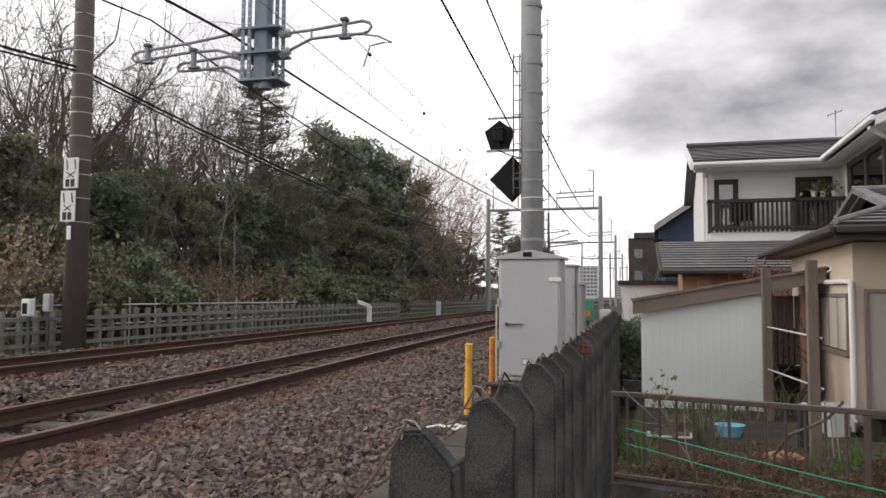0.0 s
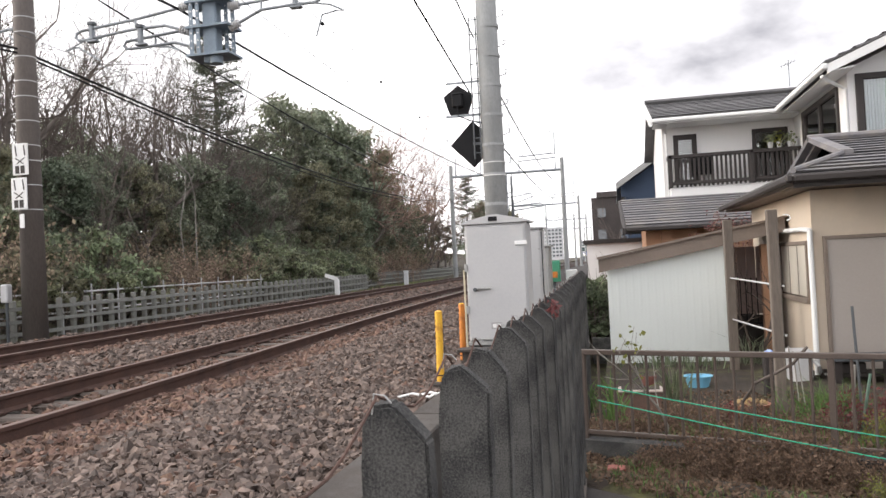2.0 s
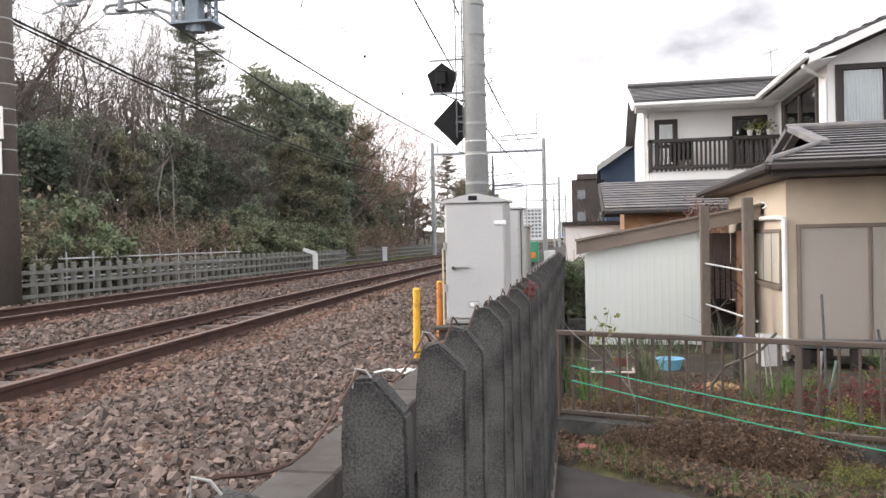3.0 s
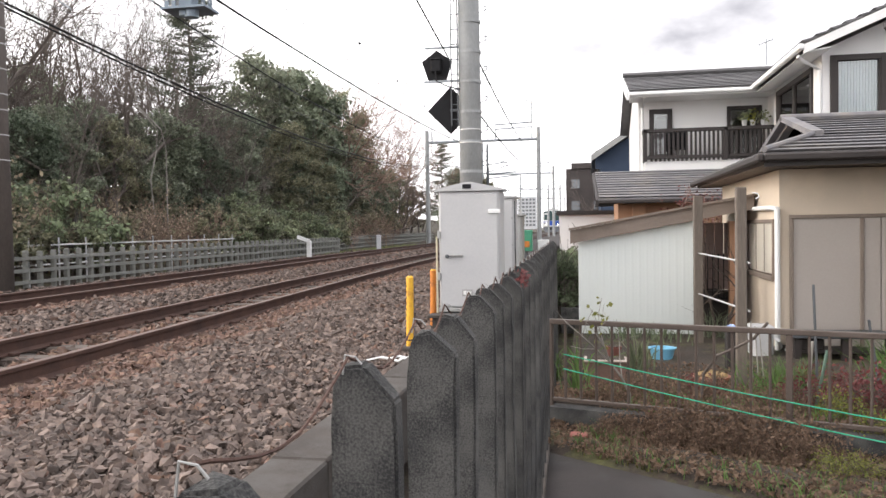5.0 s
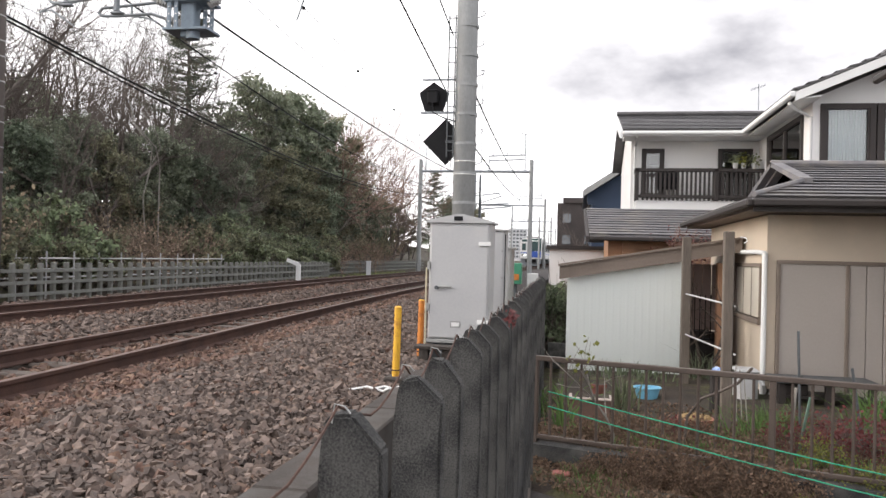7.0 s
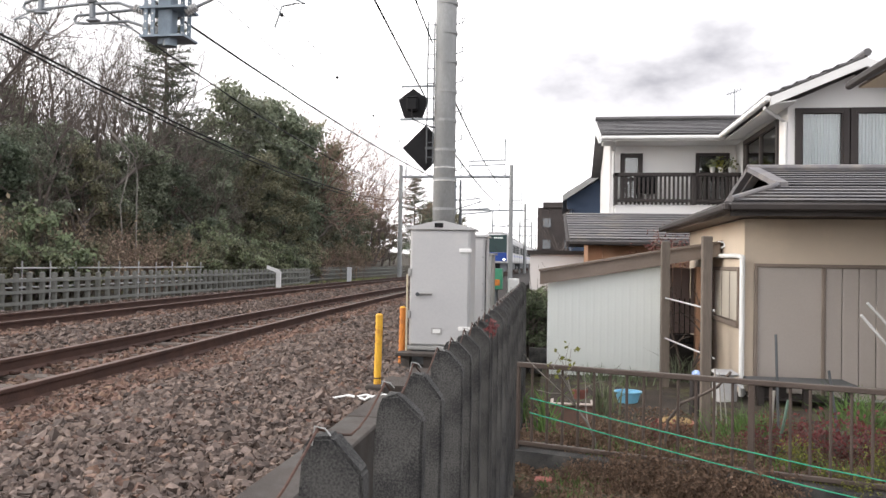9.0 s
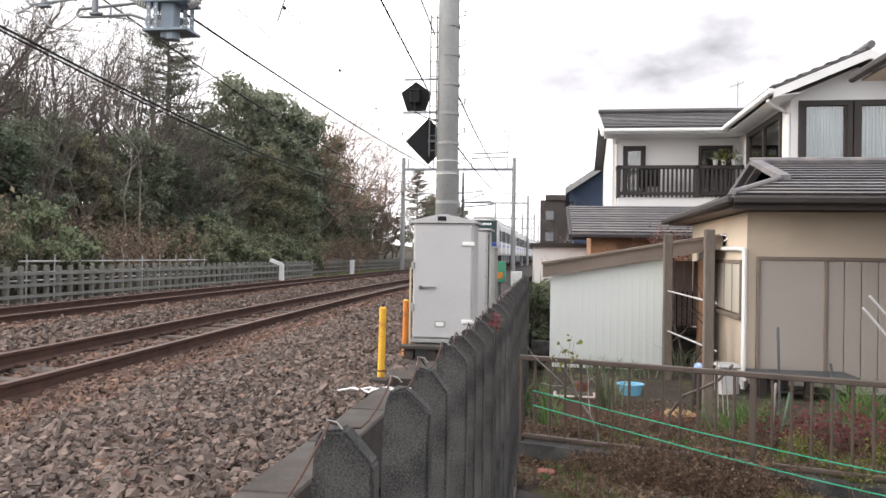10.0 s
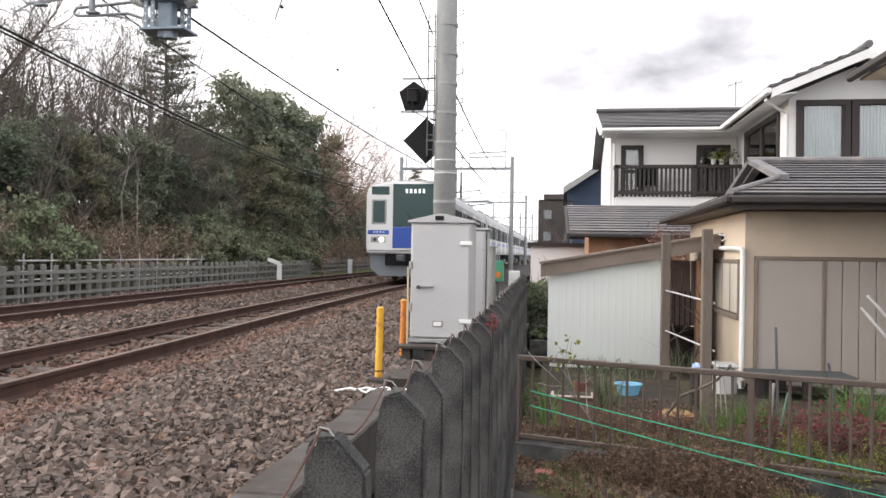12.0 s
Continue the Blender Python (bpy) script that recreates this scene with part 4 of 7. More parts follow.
def build_white_house():
    h = thing("white_house", (4.5, 19, -0.6), "two-storey white rendered house with dark tiled roof and wooden balcony", "house")
    # main part, behind the balcony
    Y = 21.3
    part("main_wall", wall_x(Y, Y + 0.2, -0.6, 4.36, 1.43, 4.64, [(1.70, 2.28, 2.74, 4.0), (3.63, 4.48, 2.65, 4.0)]), M_PLASTER, h)
    part("gable_wall", prism(bmesh.new(), [(21.5, -0.6), (26, -0.6), (26, 4.0), (23.2, 5.08), (21.5, 4.4)], 1.43, 1.63, axis="x"), M_PLASTER, h)
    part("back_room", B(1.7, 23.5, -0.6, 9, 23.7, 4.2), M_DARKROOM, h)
    part("back_wall", B(1.7, 25.8, -0.6, 10, 26, 4.0), M_PLASTER, h)
    window(h, "front", 1.70, 2.28, 2.74, 4.0, Y - 0.02, 0.12, 1)
    window(h, "front", 3.63, 4.48, 2.65, 4.0, Y - 0.02, 0.09, 1)
    part("fascia", B(1.15, 20.42, 4.20, 4.3, 20.48, 4.33), M_WHITE, h, "white fascia board")
    part("gutter", B(1.15, 20.32, 4.23, 4.3, 20.415, 4.32, bevel=0.02), M_WHITE, h, "white gutter")
    part("soffit", B(1.2, 20.49, 4.20, 4.63, 21.3, 4.24), M_WHITE, h, "white soffit")
    r = part("main_roof", slab([(1.15, 20.4, 4.36), (5.2, 20.4, 4.36), (5.6, 23.2, 5.22), (1.15, 23.2, 5.22)], 0.08), M_TILE, h)
    part("roof_back", slab([(1.15, 23.2, 5.22), (6.0, 23.2, 5.22), (6.0, 26.4, 4.0), (1.15, 26.4, 4.0)], 0.08), M_TILE, h)
    courses(r, (1.15, 20.4, 4.36), (5.2, 20.4, 4.36), (1.15, 23.2, 5.22), (5.6, 23.2, 5.22), 10, M_TILE, 0.022, "tile_course")
    part("ridge_cap", tube(bmesh.new(), [(1.12, 23.2, 5.28), (6.0, 23.2, 5.28)], 0.07, 8), M_TILE, h)
    part("verge_board", slab([(1.08, 20.35, 4.33), (1.15, 20.35, 4.33), (1.15, 23.2, 5.18), (1.08, 23.2, 5.18)], 0.2), M_WHITE, h, "white verge board")
    part("downpipe", tube(bmesh.new(), [(1.52, 20.5, 4.2), (1.52, 21.2, 4.05), (1.52, 21.24, -0.6)], 0.035, 8), M_WHITE, h, "white downpipe")
    # balcony
    b = part("balcony", B(1.55, 20.75, 2.2, 4.63, 21.3, 2.62), M_PLASTER, h)
    for z0, z1, w in ((3.33, 3.42, 0.05), (2.66, 2.74, 0.03)):
        part("handrail", B(1.5, 20.72 - w, z0, 4.66, 20.74 + w, z1, bevel=0.01), M_DKWOOD, b, "dark brown balcony rail")
    for x in (1.5, 3.45, 4.58):
        part("post", B(x, 20.67, 2.6, x + 0.1, 20.77, 3.42, bevel=0.01), M_DKWOOD, b, "dark brown post")
    for i in range(27):
        x = 1.68 + i * 0.108
        part("slat", B(x, 20.705, 2.6, x + 0.055, 20.735, 3.33), M_DKWOOD, b, "dark brown slat")
    part("side_rail", B(1.5, 20.8, 3.33, 1.58, 21.3, 3.42), M_DKWOOD, b)
    for i in range(3):
        part("slat", B(1.52, 20.85 + i * 0.14, 2.6, 1.55, 20.91 + i * 0.14, 3.33), M_DKWOOD, b, "dark brown slat")
    # wing towards the road, gable end
    Y = 16.7
    part("wing_front", wall_x(Y, Y + 0.2, -0.6, 4.35, 4.64, 8.6, [(4.78, 6.95, 2.88, 4.24)]), M_PLASTER, h)
    part("wing_gable", prism(bmesh.new(), [(4.64, 4.351), (7.13, 4.351), (5.885, 4.90)], Y, Y + 0.2), M_PLASTER, h)
    part("wing_side", wall_y(4.64, 4.84, -0.6, 4.4, Y + 0.2, 21.3, [(17.3, 20.3, 2.6, 4.15)]), M_PLASTER, h)
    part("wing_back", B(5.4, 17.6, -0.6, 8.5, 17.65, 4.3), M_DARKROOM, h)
    window(h, "front", 4.78, 5.80, 2.88, 4.24, Y - 0.02, 0.11, 1, curtain=True, sash=0.04)
    window(h, "front", 5.82, 6.95, 2.88, 4.24, Y - 0.02, 0.11, 1, curtain=True, sash=0.04)
    window(h, "side", 17.3, 20.3, 2.6, 4.15, 4.62, 0.11, 2, along="y", sash=0.05)
    w = part("wing_roof", slab([(4.14, 16.1, 4.37), (4.14, 21.8, 4.37), (5.885, 21.8, 5.10), (5.885, 16.1, 5.10)], 0.1), M_TILE, h)
    part("wing_roof_east", slab([(5.885, 16.1, 5.10), (5.885, 24, 5.10), (8.9, 24, 3.84), (8.9, 16.1, 3.84)], 0.1), M_TILE, h)
    courses(w, (4.14, 16.06, 4.37), (4.14, 21.8, 4.37), (5.885, 16.06, 5.10), (5.885, 21.8, 5.10), 7, M_TILE, 0.045, "tile_course")
    part("wing_ridge", tube(bmesh.new(), [(5.885, 16.0, 5.17), (5.885, 23.5, 5.17)], 0.075, 8), M_TILE, h)
    part("barge_board", slab([(4.14, 16.02, 4.345), (5.885, 16.02, 5.075), (5.885, 16.095, 5.075), (4.14, 16.095, 4.345)], 0.17), M_WHITE, h, "white barge board")
    part("barge_board", slab([(5.885, 16.02, 5.075), (8.9, 16.02, 3.815), (8.9, 16.095, 3.815), (5.885, 16.095, 5.075)], 0.17), M_WHITE, h, "white barge board")
    part("wing_gutter", B(4.03, 16.0, 4.25, 4.138, 21.2, 4.36, bevel=0.02), M_WHITE, h, "white gutter")
    part("wing_soffit", slab([(4.2, 16.1, 4.24), (4.64, 16.1, 4.30), (4.64, 22, 4.30), (4.2, 22, 4.24)], 0.03), M_WHITE, h, "white soffit")
    part("gutter_pipe", tube(bmesh.new(), [(4.12, 16.4, 4.2), (4.25, 16.5, 4.12), (4.60, 16.72, 3.98), (4.60, 16.74, -0.6)], 0.04, 8), M_WHITE, h, "white downpipe")
    a = thing("tv_antenna", (5.0, 23.2, 5.4), "thin metal television antenna on the tiled roof", "antenna")
    part("mast", C((5.0, 23.2, 5.38), (5.0, 23.2, 6.1), 0.015, seg=6), M_STEEL, a)
    for i in range(5):
        part("element", C((4.8 + 0.08 * i, 23.0, 5.95 + 0.03 * i), (4.85 + 0.08 * i, 23.4, 5.95 + 0.03 * i), 0.006, seg=5), M_STEEL, a)
    part("boom", C((4.78, 23.2, 5.94), (5.2, 23.2, 6.08), 0.008, seg=5), M_STEEL, a)


def build_neighbour():
    n = thing("neighbour_house", (3.6, 7.3, -0.6), "neighbouring house with a brown boarded eave", "house")
    part("wall", B(3.75, 6.2, -0.6, 6.0, 8.0, 2.75), M_PLASTER, n)
    x0, z0, x1, z1 = 2.955, 2.862, 6.0, 4.443
    part("eave", slab([(x0, 8.35, z0), (x1, 8.35, z1), (x1, 6.0, z1), (x0, 6.0, z0)], 0.05), M_TILE, n)
    part("verge_board", slab([(x0 - 0.01, 8.352, z0 + 0.02), (x1, 8.352, z1 + 0.02), (x1, 8.40, z1 + 0.02), (x0 - 0.01, 8.40, z0 + 0.02)], 0.06), M_FASCIA, n, "brown verge board")
    part("soffit", slab([(x0 + 0.03, 8.34, z0 - 0.055), (x1, 8.34, z0 - 0.03), (x1, 6.0, z0 - 0.03), (x0 + 0.03, 6.0, z0 - 0.055)], 0.02), M_BEIGE, n, "beige boarded soffit")
    part("eave_gutter", B(x0 - 0.08, 6.0, z0 - 0.08, x0 - 0.012, 8.4, z0, bevel=0.02), M_DKWOOD, n, "dark brown gutter")


def build_low_house():
    h = thing("low_house", (2.3, 18.5, -0.6), "low ochre annex with a grey slate roof", "house")
    part("front_wall", B(0.75, 17.5, -0.6, 4.6, 17.7, 1.6), M_OCHRE, h)
    part("end_wall", prism(bmesh.new(), [(17.7, -0.6), (20.4, -0.6), (20.4, 1.6), (19.0, 2.1), (17.7, 1.6)], 0.75, 0.95, axis="x"), M_OCHRE, h)
    part("pillar", B(1.05, 17.3, -0.6, 1.3, 17.5, 1.55), M_OCHRE, h)
    r = part("roof", slab([(0.34, 16.95, 1.56), (4.6, 16.95, 1.56), (4.6, 19.0, 2.25), (0.27, 19.0, 2.25)], 0.06), M_SLATE, h)
    part("roof_back", slab([(0.27, 19.0, 2.25), (4.6, 19.0, 2.25), (4.6, 21, 1.55), (0.3, 21, 1.55)], 0.06), M_SLATE, h)
    courses(r, (0.34, 16.95, 1.56), (4.6, 16.95, 1.56), (0.27, 19.0, 2.25), (4.6, 19.0, 2.25), 11, M_SLATE, 0.022)
    part("verge", slab([(0.27, 16.9, 1.52), (0.33, 16.9, 1.52), (0.26, 19.0, 2.24), (0.21, 19.0, 2.24)], 0.12), M_DKWOOD, h, "brown verge board")
    part("gutter", B(0.34, 16.86, 1.44, 4.6, 16.94, 1.53, bevel=0.02), M_DKWOOD, h, "dark gutter")


def build_far_buildings():
    n = thing("navy_house", (3.5, 33, -0.6), "navy sided house with a pale roof edge behind the white house", "house")
    part("wall", prism(bmesh.new(), [(0.6, -0.6), (8, -0.6), (8, 5), (4.2, 6.0), (0.6, 3.7)], 31, 40), M_NAVY, n)
    part("roof", slab([(0.25, 30.5, 3.72), (4.2, 30.5, 6.36), (4.2, 41, 6.36), (0.25, 41, 3.72)], 0.12), M_TILE, n)
    part("verge_board", slab([(0.23, 30.38, 3.68), (4.2, 30.38, 6.32), (4.2, 30.49, 6.32), (0.23, 30.49, 3.68)], 0.22), M_CABG, n, "pale grey verge board")
    part("window", B(2.05, 30.95, 3.7, 2.5, 30.999, 4.1), M_CAB, n, "small pale window")
    part("chimney_box", B(0.4, 30.9, 3.2, 0.7, 31, 3.9), M_NAVY, n)
    d = thing("dark_building", (-0.5, 46, -0.6), "dark brown clad apartment block behind bare branches", "building")
    part("wall", B(-1.1, 44, -0.6, 2.5, 52, 4.2), M_FARW, d)
    part("parapet", B(-0.8, 43.9, 4.2, 2.5, 52, 4.5), M_FARW, d)
    for k in range(3):
        for j in range(2):
            part("window", B(-0.8 + j * 1.2, 43.95, 0.7 + 1.2 * k, -0.35 + j * 1.2, 43.999, 1.2 + 1.2 * k), M_GLASS, d, "dark window")
    g = thing("garden_store", (-0.2, 21, -0.6), "low white rendered store with a dark roof edge", "store")
    part("wall", B(-0.62, 20.5, -0.75, 1.1, 22.5, 1.28), M_PLASTER, g)
    part("roof", B(-0.70, 20.4, 1.28, 1.2, 22.6, 1.38), M_DKWOOD, g, "dark roof slab")
    a = thing("apartment_tower", (-47, 600, -0.7), "pale concrete apartment tower in the distance", "building")
    part("wall", B(-54, 600, -0.7, -40, 612, 25), M_FARC, a)
    for k in range(8):
        for j in range(5):
            part("window", B(-53 + 2.7 * j, 599.6, 2.2 + 2.8 * k, -51.2 + 2.7 * j, 599.9, 3.7 + 2.8 * k), M_GLASS, a)
    a2 = thing("apartment_tower", (-30, 900, -0.7), "pale blue-grey apartment block on the skyline", "building")
    part("wall", B(-40, 900, -0.7, -22, 915, 20), M_FARC, a2)
    for k in range(6):
        part("balcony_band", B(-40, 899, 2 + 3 * k, -22, 899.9, 3 + 3 * k), M_GLASS, a2)


M_PINK = mat("pinkish_board", (0.40, 0.30, 0.265), (0.30, 0.22, 0.20), 0.85, scale=3, fine=60, bump=0.2)
M_VINE = mat("vine_bark", (0.10, 0.075, 0.062), (0.05, 0.038, 0.032), 0.95, scale=6, fine=60, bump=0.5)


def build_shed():
    s = thing("garden_shed", (0.75, 11.6, -0.6), "pale corrugated garden shed with a brown sloping roof edge", "shed")
    bm = bmesh.new()
    n = 96
    x0, x1 = -0.03, 1.56
    def top(x):
        return 0.75 + 0.179 * (x - x0)
    def dy(i):
        return 0.0018 if i % 6 in (2, 3) else 0.0
    xs = [x0 + (x1 - x0) * i / n for i in range(n + 1)]
    a = [bm.verts.new((x, 11.5 - dy(i), -0.56)) for i, x in enumerate(xs)]
    b = [bm.verts.new((x, 11.5 - dy(i), top(x))) for i, x in enumerate(xs)]
    c = [bm.verts.new((x, 11.54, -0.56)) for x in xs]
    d = [bm.verts.new((x, 11.54, top(x))) for x in xs]
    for i in range(n):
        bm.faces.new((a[i], a[i + 1], b[i + 1], b[i]))
        bm.faces.new((c[i + 1], c[i], d[i], d[i + 1]))
        bm.faces.new((b[i], b[i + 1], d[i + 1], d[i]))
    part("front_panel", bm, M_SHED, s)
    part("side_panel", B(x0, 11.541, -0.56, x0 + 0.04, 13.4, 0.72), M_SHED, s)
    part("far_panel", B(1.52, 11.541, -0.56, 1.56, 13.4, 0.9), M_DKWOOD, s)
    part("fascia", prism(bmesh.new(), [(-0.14, 0.735), (2.31, 1.174), (2.31, 1.355), (-0.14, 0.922)], 11.38, 11.46), M_FASCIA, s, "weathered brown fascia board")
    part("fascia_cap", prism(bmesh.new(), [(-0.16, 0.920), (2.33, 1.361), (2.33, 1.388), (-0.16, 0.950)], 11.34, 13.6), M_FASCIA, s, "brown roof sheet")
    # open lean-to between the shed and the house
    for (x, y, z) in ((1.5, 10.75, 1.345), (1.49, 7.85, 1.31)):
        single("wooden_post", B(x - 0.055, y - 0.055, -0.62, x + 0.055, y + 0.055, z, bevel=0.008) if y > 9 else B(x - 0.045, y - 0.045, -0.62, x + 0.045, y + 0.045, z, bevel=0.008),
               M_WOOD, (x, y, -0.62), "grey weathered square wooden post", "post", "lean-to posts")
    for z0, z1 in ((0.61, 0.62), (0.09, 0.18)):
        single("washing_pole", C((1.5, 10.69, z0), (1.55, 7.79, z1), 0.010, seg=8), M_CAB, (1.5, 8.6, z0), "white plastic washing pole between the posts", "pole", "washing poles")
    lean = thing("lean_to_back", (1.9, 12.4, -0.6), "pinkish boarded back wall of the lean-to with a dark lower half", "wall")
    for i in range(6):
        part("board", B(1.57 + i * 0.13, 12.4, 0.02, 1.69 + i * 0.13, 12.43, 1.0, bevel=0.004), M_PINK, lean)
    part("lower_board", B(1.57, 12.38, -0.6, 2.34, 12.42, 0.0), M_DKWOOD, lean, "dark lower boards")
    for i in range(9):
        part("bar", C((1.60 + i * 0.075, 12.2, -0.1), (1.60 + i * 0.075, 12.2, 0.55), 0.008, seg=6), M_BLACK, lean, "thin dark bar")
    part("bar_rail", B(1.58, 12.19, -0.12, 2.25, 12.21, -0.09), M_BLACK, lean)
    single("house_corner_board", B(2.05, 11.72, -0.6, 2.20, 11.85, 1.02, bevel=0.006), M_OCHRE, (2.1, 11.8, -0.6), "ochre corner board of the lean-to", "board")
    g = np.random.default_rng(17)
    segs = []
    for k in range(4):
        grow(g, Vector((1.68 + 0.11 * k, 11.3 + 0.1 * g.random(), -0.6)), Vector((0.1 * g.normal(), 0, 1)).normalized(), 0.72, 0.022, 3, segs, 0.42, 0.05, (1, 2), 0.62)
    segs = [q for q in segs if 1.58 < q[0] < 2.2 and 1.58 < q[3] < 2.2 and q[5] < 0.95]
    v, f = tubes_np(segs, 5)
    tagged(new("vine", mesh_np("vine", v, f, M_VINE)), "knotted dark bare vine stems in the lean-to", "vine", kind="")
    g = np.random.default_rng(18)
    pts = np.stack([1.62 + 0.3 * g.random(60), 11.0 + 0.3 * g.random(60), -0.6 + 0 * g.random(60)], 1)
    v, f = grass_np(g, pts, 0.4, 0.008)
    tagged(new("strap_leaf_clump", mesh_np("strap_leaf_clump", v, f, M_LEAF1)), "dark green strap leaves under the lean-to", "plant")
    # hook on the second post
    single("hook", tube(bmesh.new(), [(1.58, 7.8, 1.26), (1.63, 7.8, 1.25), (1.64, 7.8, 1.22), (1.61, 7.8, 1.2)], 0.006, 6), M_WHITE, (1.6, 7.8, 1.2), "white metal hook on the wooden post", "hook")


build_trough()
build_fence()
build_cabinets()
build_posts()
build_big_pole()
build_road_garden()
build_railing()
build_beige_house()
build_white_house()
build_neighbour()
build_low_house()
build_far_buildings()


# ---- overhead line ----
def cable(name, pts, r, label, material=None, sag=0.0, steps=10, group="overhead cables"):
    out = []
    for a, b in zip(pts, pts[1:]):
        a, b = Vector(a), Vector(b)
        for i in range(steps):
            s = i / steps
            p = a.lerp(b, s)
            p.z -= sag * 4 * s * (1 - s)
            out.append(p)
    out.append(Vector(pts[-1]))
    crv = bpy.data.curves.new(name, "CURVE")
    crv.dimensions, crv.bevel_depth, crv.bevel_resolution = "3D", r, 1
    sp = crv.splines.new("POLY")
    sp.points.add(len(out) - 1)
    for k, p in enumerate(out):
        sp.points[k].co = (*p, 1)
    crv.materials.append(material or M_BLACK)
    tmp = bpy.data.objects.new("tmp", crv)
    me = bpy.data.meshes.new_from_object(tmp)
    bpy.data.objects.remove(tmp)
    me.name = name
    return tagged(new(name, me), label, "cable", group)


def build_overhead():
    for line, z in ((near_line, 4.95), (far_line, 4.95)):
        cable("contact_wire", [(line(y) - 0.1, y, z) for y in (-15, 5, 12.85, 20, 30, 45, 60, 100, 150, 200)], 0.006, "thin grey contact wire over the track", M_DSTEEL, 0.0, 2)
        cable("messenger_wire", [(line(y) - 0.1, y, zz) for y, zz in ((-27, 5.9), (12.85, 5.75), (60, 5.9), (100, 5.9), (150, 5.9))], 0.006, "thin dark messenger wire with clips", M_DSTEEL, 0.4, 10)
        for k in range(16):
            y = -8 + 4.5 * k
            s = ((y + 27) / 39.85) if y < 12.85 else (y - 12.85) / 47.15
            zz = 5.8 - 1.6 * s * (1 - s)
            single("dropper", C((line(y) - 0.1, y, 4.96), (line(y) - 0.1, y, zz), 0.004, seg=5), M_DSTEEL, (line(y) - 0.1, y, 4.96), "thin dropper wire of the overhead line", "dropper", "droppers")
            single("wire_clip", B(line(y) - 0.13, y - 0.04, zz - 0.03, line(y) - 0.07, y + 0.04, zz + 0.03, bevel=0.01), M_BLACK, (line(y), y, zz), "small dark clip on the wire", "clip", "wire clips")
    cable("feeder_cable", [(-7.3, -20, 5.9), (-7.3, 12.85, 5.75), (-7.6, 60, 6.9)], 0.024, "thick black feeder cable above the tracks", None, 0.45)
    cable("feeder_cable", [(-9.1, -20, 6.6), (-9.05, 12.85, 6.2), (-10.5, 60, 6.4)], 0.018, "black feeder cable above the far track", None, 0.9)
    cable("signal_cable", [(-11.1, -20, 5.9), (-11.05, 13.2, 5.55), (-12.2, 60, 5.9)], 0.026, "thick twin signal cable hung from poles", None, 0.9)
    cable("signal_cable", [(-11.1, -20, 5.78), (-11.05, 13.2, 5.47), (-12.2, 60, 5.75)], 0.02, "thick twin signal cable hung from poles", None, 0.95)
    cable("pole_cable", [(-1.183, -4.000, 3.933), (-2.139, 13.150, 3.790)], 0.013, "thick black cable fixed to the concrete pole", None, 0.0)
    cable("pole_cable", [(-0.961, -4.000, 4.205), (-2.042, 13.150, 4.736)], 0.012, "black cable fixed to the concrete pole", None, 0.0)
    cable("pole_cable", [(-1.75, 13.4, 3.93), (-3.6, 60, 7.0)], 0.016, "black cable running on to the next mast", None, 0.75)
    cable("pole_cable", [(-1.72, 13.4, 2.95), (-3.6, 60, 5.6)], 0.014, "black cable running on to the next mast", None, 0.5)
    cable("guy_wire", [(-1.58, 13.35, 9), (-1.55, 13.4, 2.0)], 0.006, "thin upright earth wire beside the pole", M_STEEL, 0.0, 2)
    # drop column between the tracks, hung from a beam out of sight
    d = thing("drop_column", (-6.62, 12.85, 4.72), "grey-blue steel lattice drop column of the overhead line", "steel column")
    M_BLUE = mat("blue_grey_steel", (0.22, 0.27, 0.32), (0.15, 0.19, 0.23), 0.55, metal=0.2, scale=4, fine=40, bump=0.05)
    for x in (-7.0, -6.87, -6.47, -6.34):
        y = 12.85 + (0.28 if x > -6.6 else 0)
        m = part("flange", B(x - 0.035, y - 0.16, 4.86, x + 0.035, y - 0.14, 9.5), M_BLUE, d)
        # white discs paint the bright sky that would show through the flange holes
        for k in range(16):
            part("hole", C((x, y - 0.161, 4.98 + 0.13 * k), (x, y - 0.166, 4.98 + 0.13 * k), 0.014, seg=6), M_WHITE, d)
    part("web", B(-6.82, 12.76, 4.72, -6.56, 13.0, 9.5, bevel=0.02), M_BLUE, d)
    part("end_cap", C((-6.62, 12.85, 4.70), (-6.62, 12.85, 4.85), 0.12, 0.12, 16), M_BLUE, d)
    for z in (4.83, 5.33, 5.78):
        part("collar", B(-7.1, 12.66, z, -6.28, 13.2, z + 0.04), M_BLUE, d, "steel collar")
    part("top_beam", B(-13.2, 12.7, 9.4, -0.9, 13.4, 9.7), M_BLUE, d, "beam that carries the column")
    # cantilever brackets
    M_CLAMP = mat("clamp_steel", (0.26, 0.28, 0.30), (0.18, 0.195, 0.21), 0.55, metal=0.4, scale=6, fine=60, bump=0.1)
    y = 12.85
    def bracket(pts1, pts2, tie, ins, arm, clampx):
        b = thing("cantilever_bracket", pts1[0], "grey tubular cantilever bracket with ribbed insulators", "bracket", "overhead brackets")
        part("upper_tube", tube(bmesh.new(), pts1, 0.028, 10), M_STEEL, b)
        part("lower_tube", tube(bmesh.new(), pts2, 0.028, 10), M_STEEL, b)
        part("strut", tube(bmesh.new(), tie, 0.022, 8), M_STEEL, b)
        part("steady_arm", tube(bmesh.new(), arm, 0.017, 8), M_STEEL, b)
        z0 = min(pts1[-1][2], pts2[-1][2])
        k = part("clamp", B(clampx - 0.045, y - 0.05, z0 - 0.02, clampx + 0.035, y + 0.05, z0 + 0.25, bevel=0.015), M_CLAMP, b, "grey steel clamp")
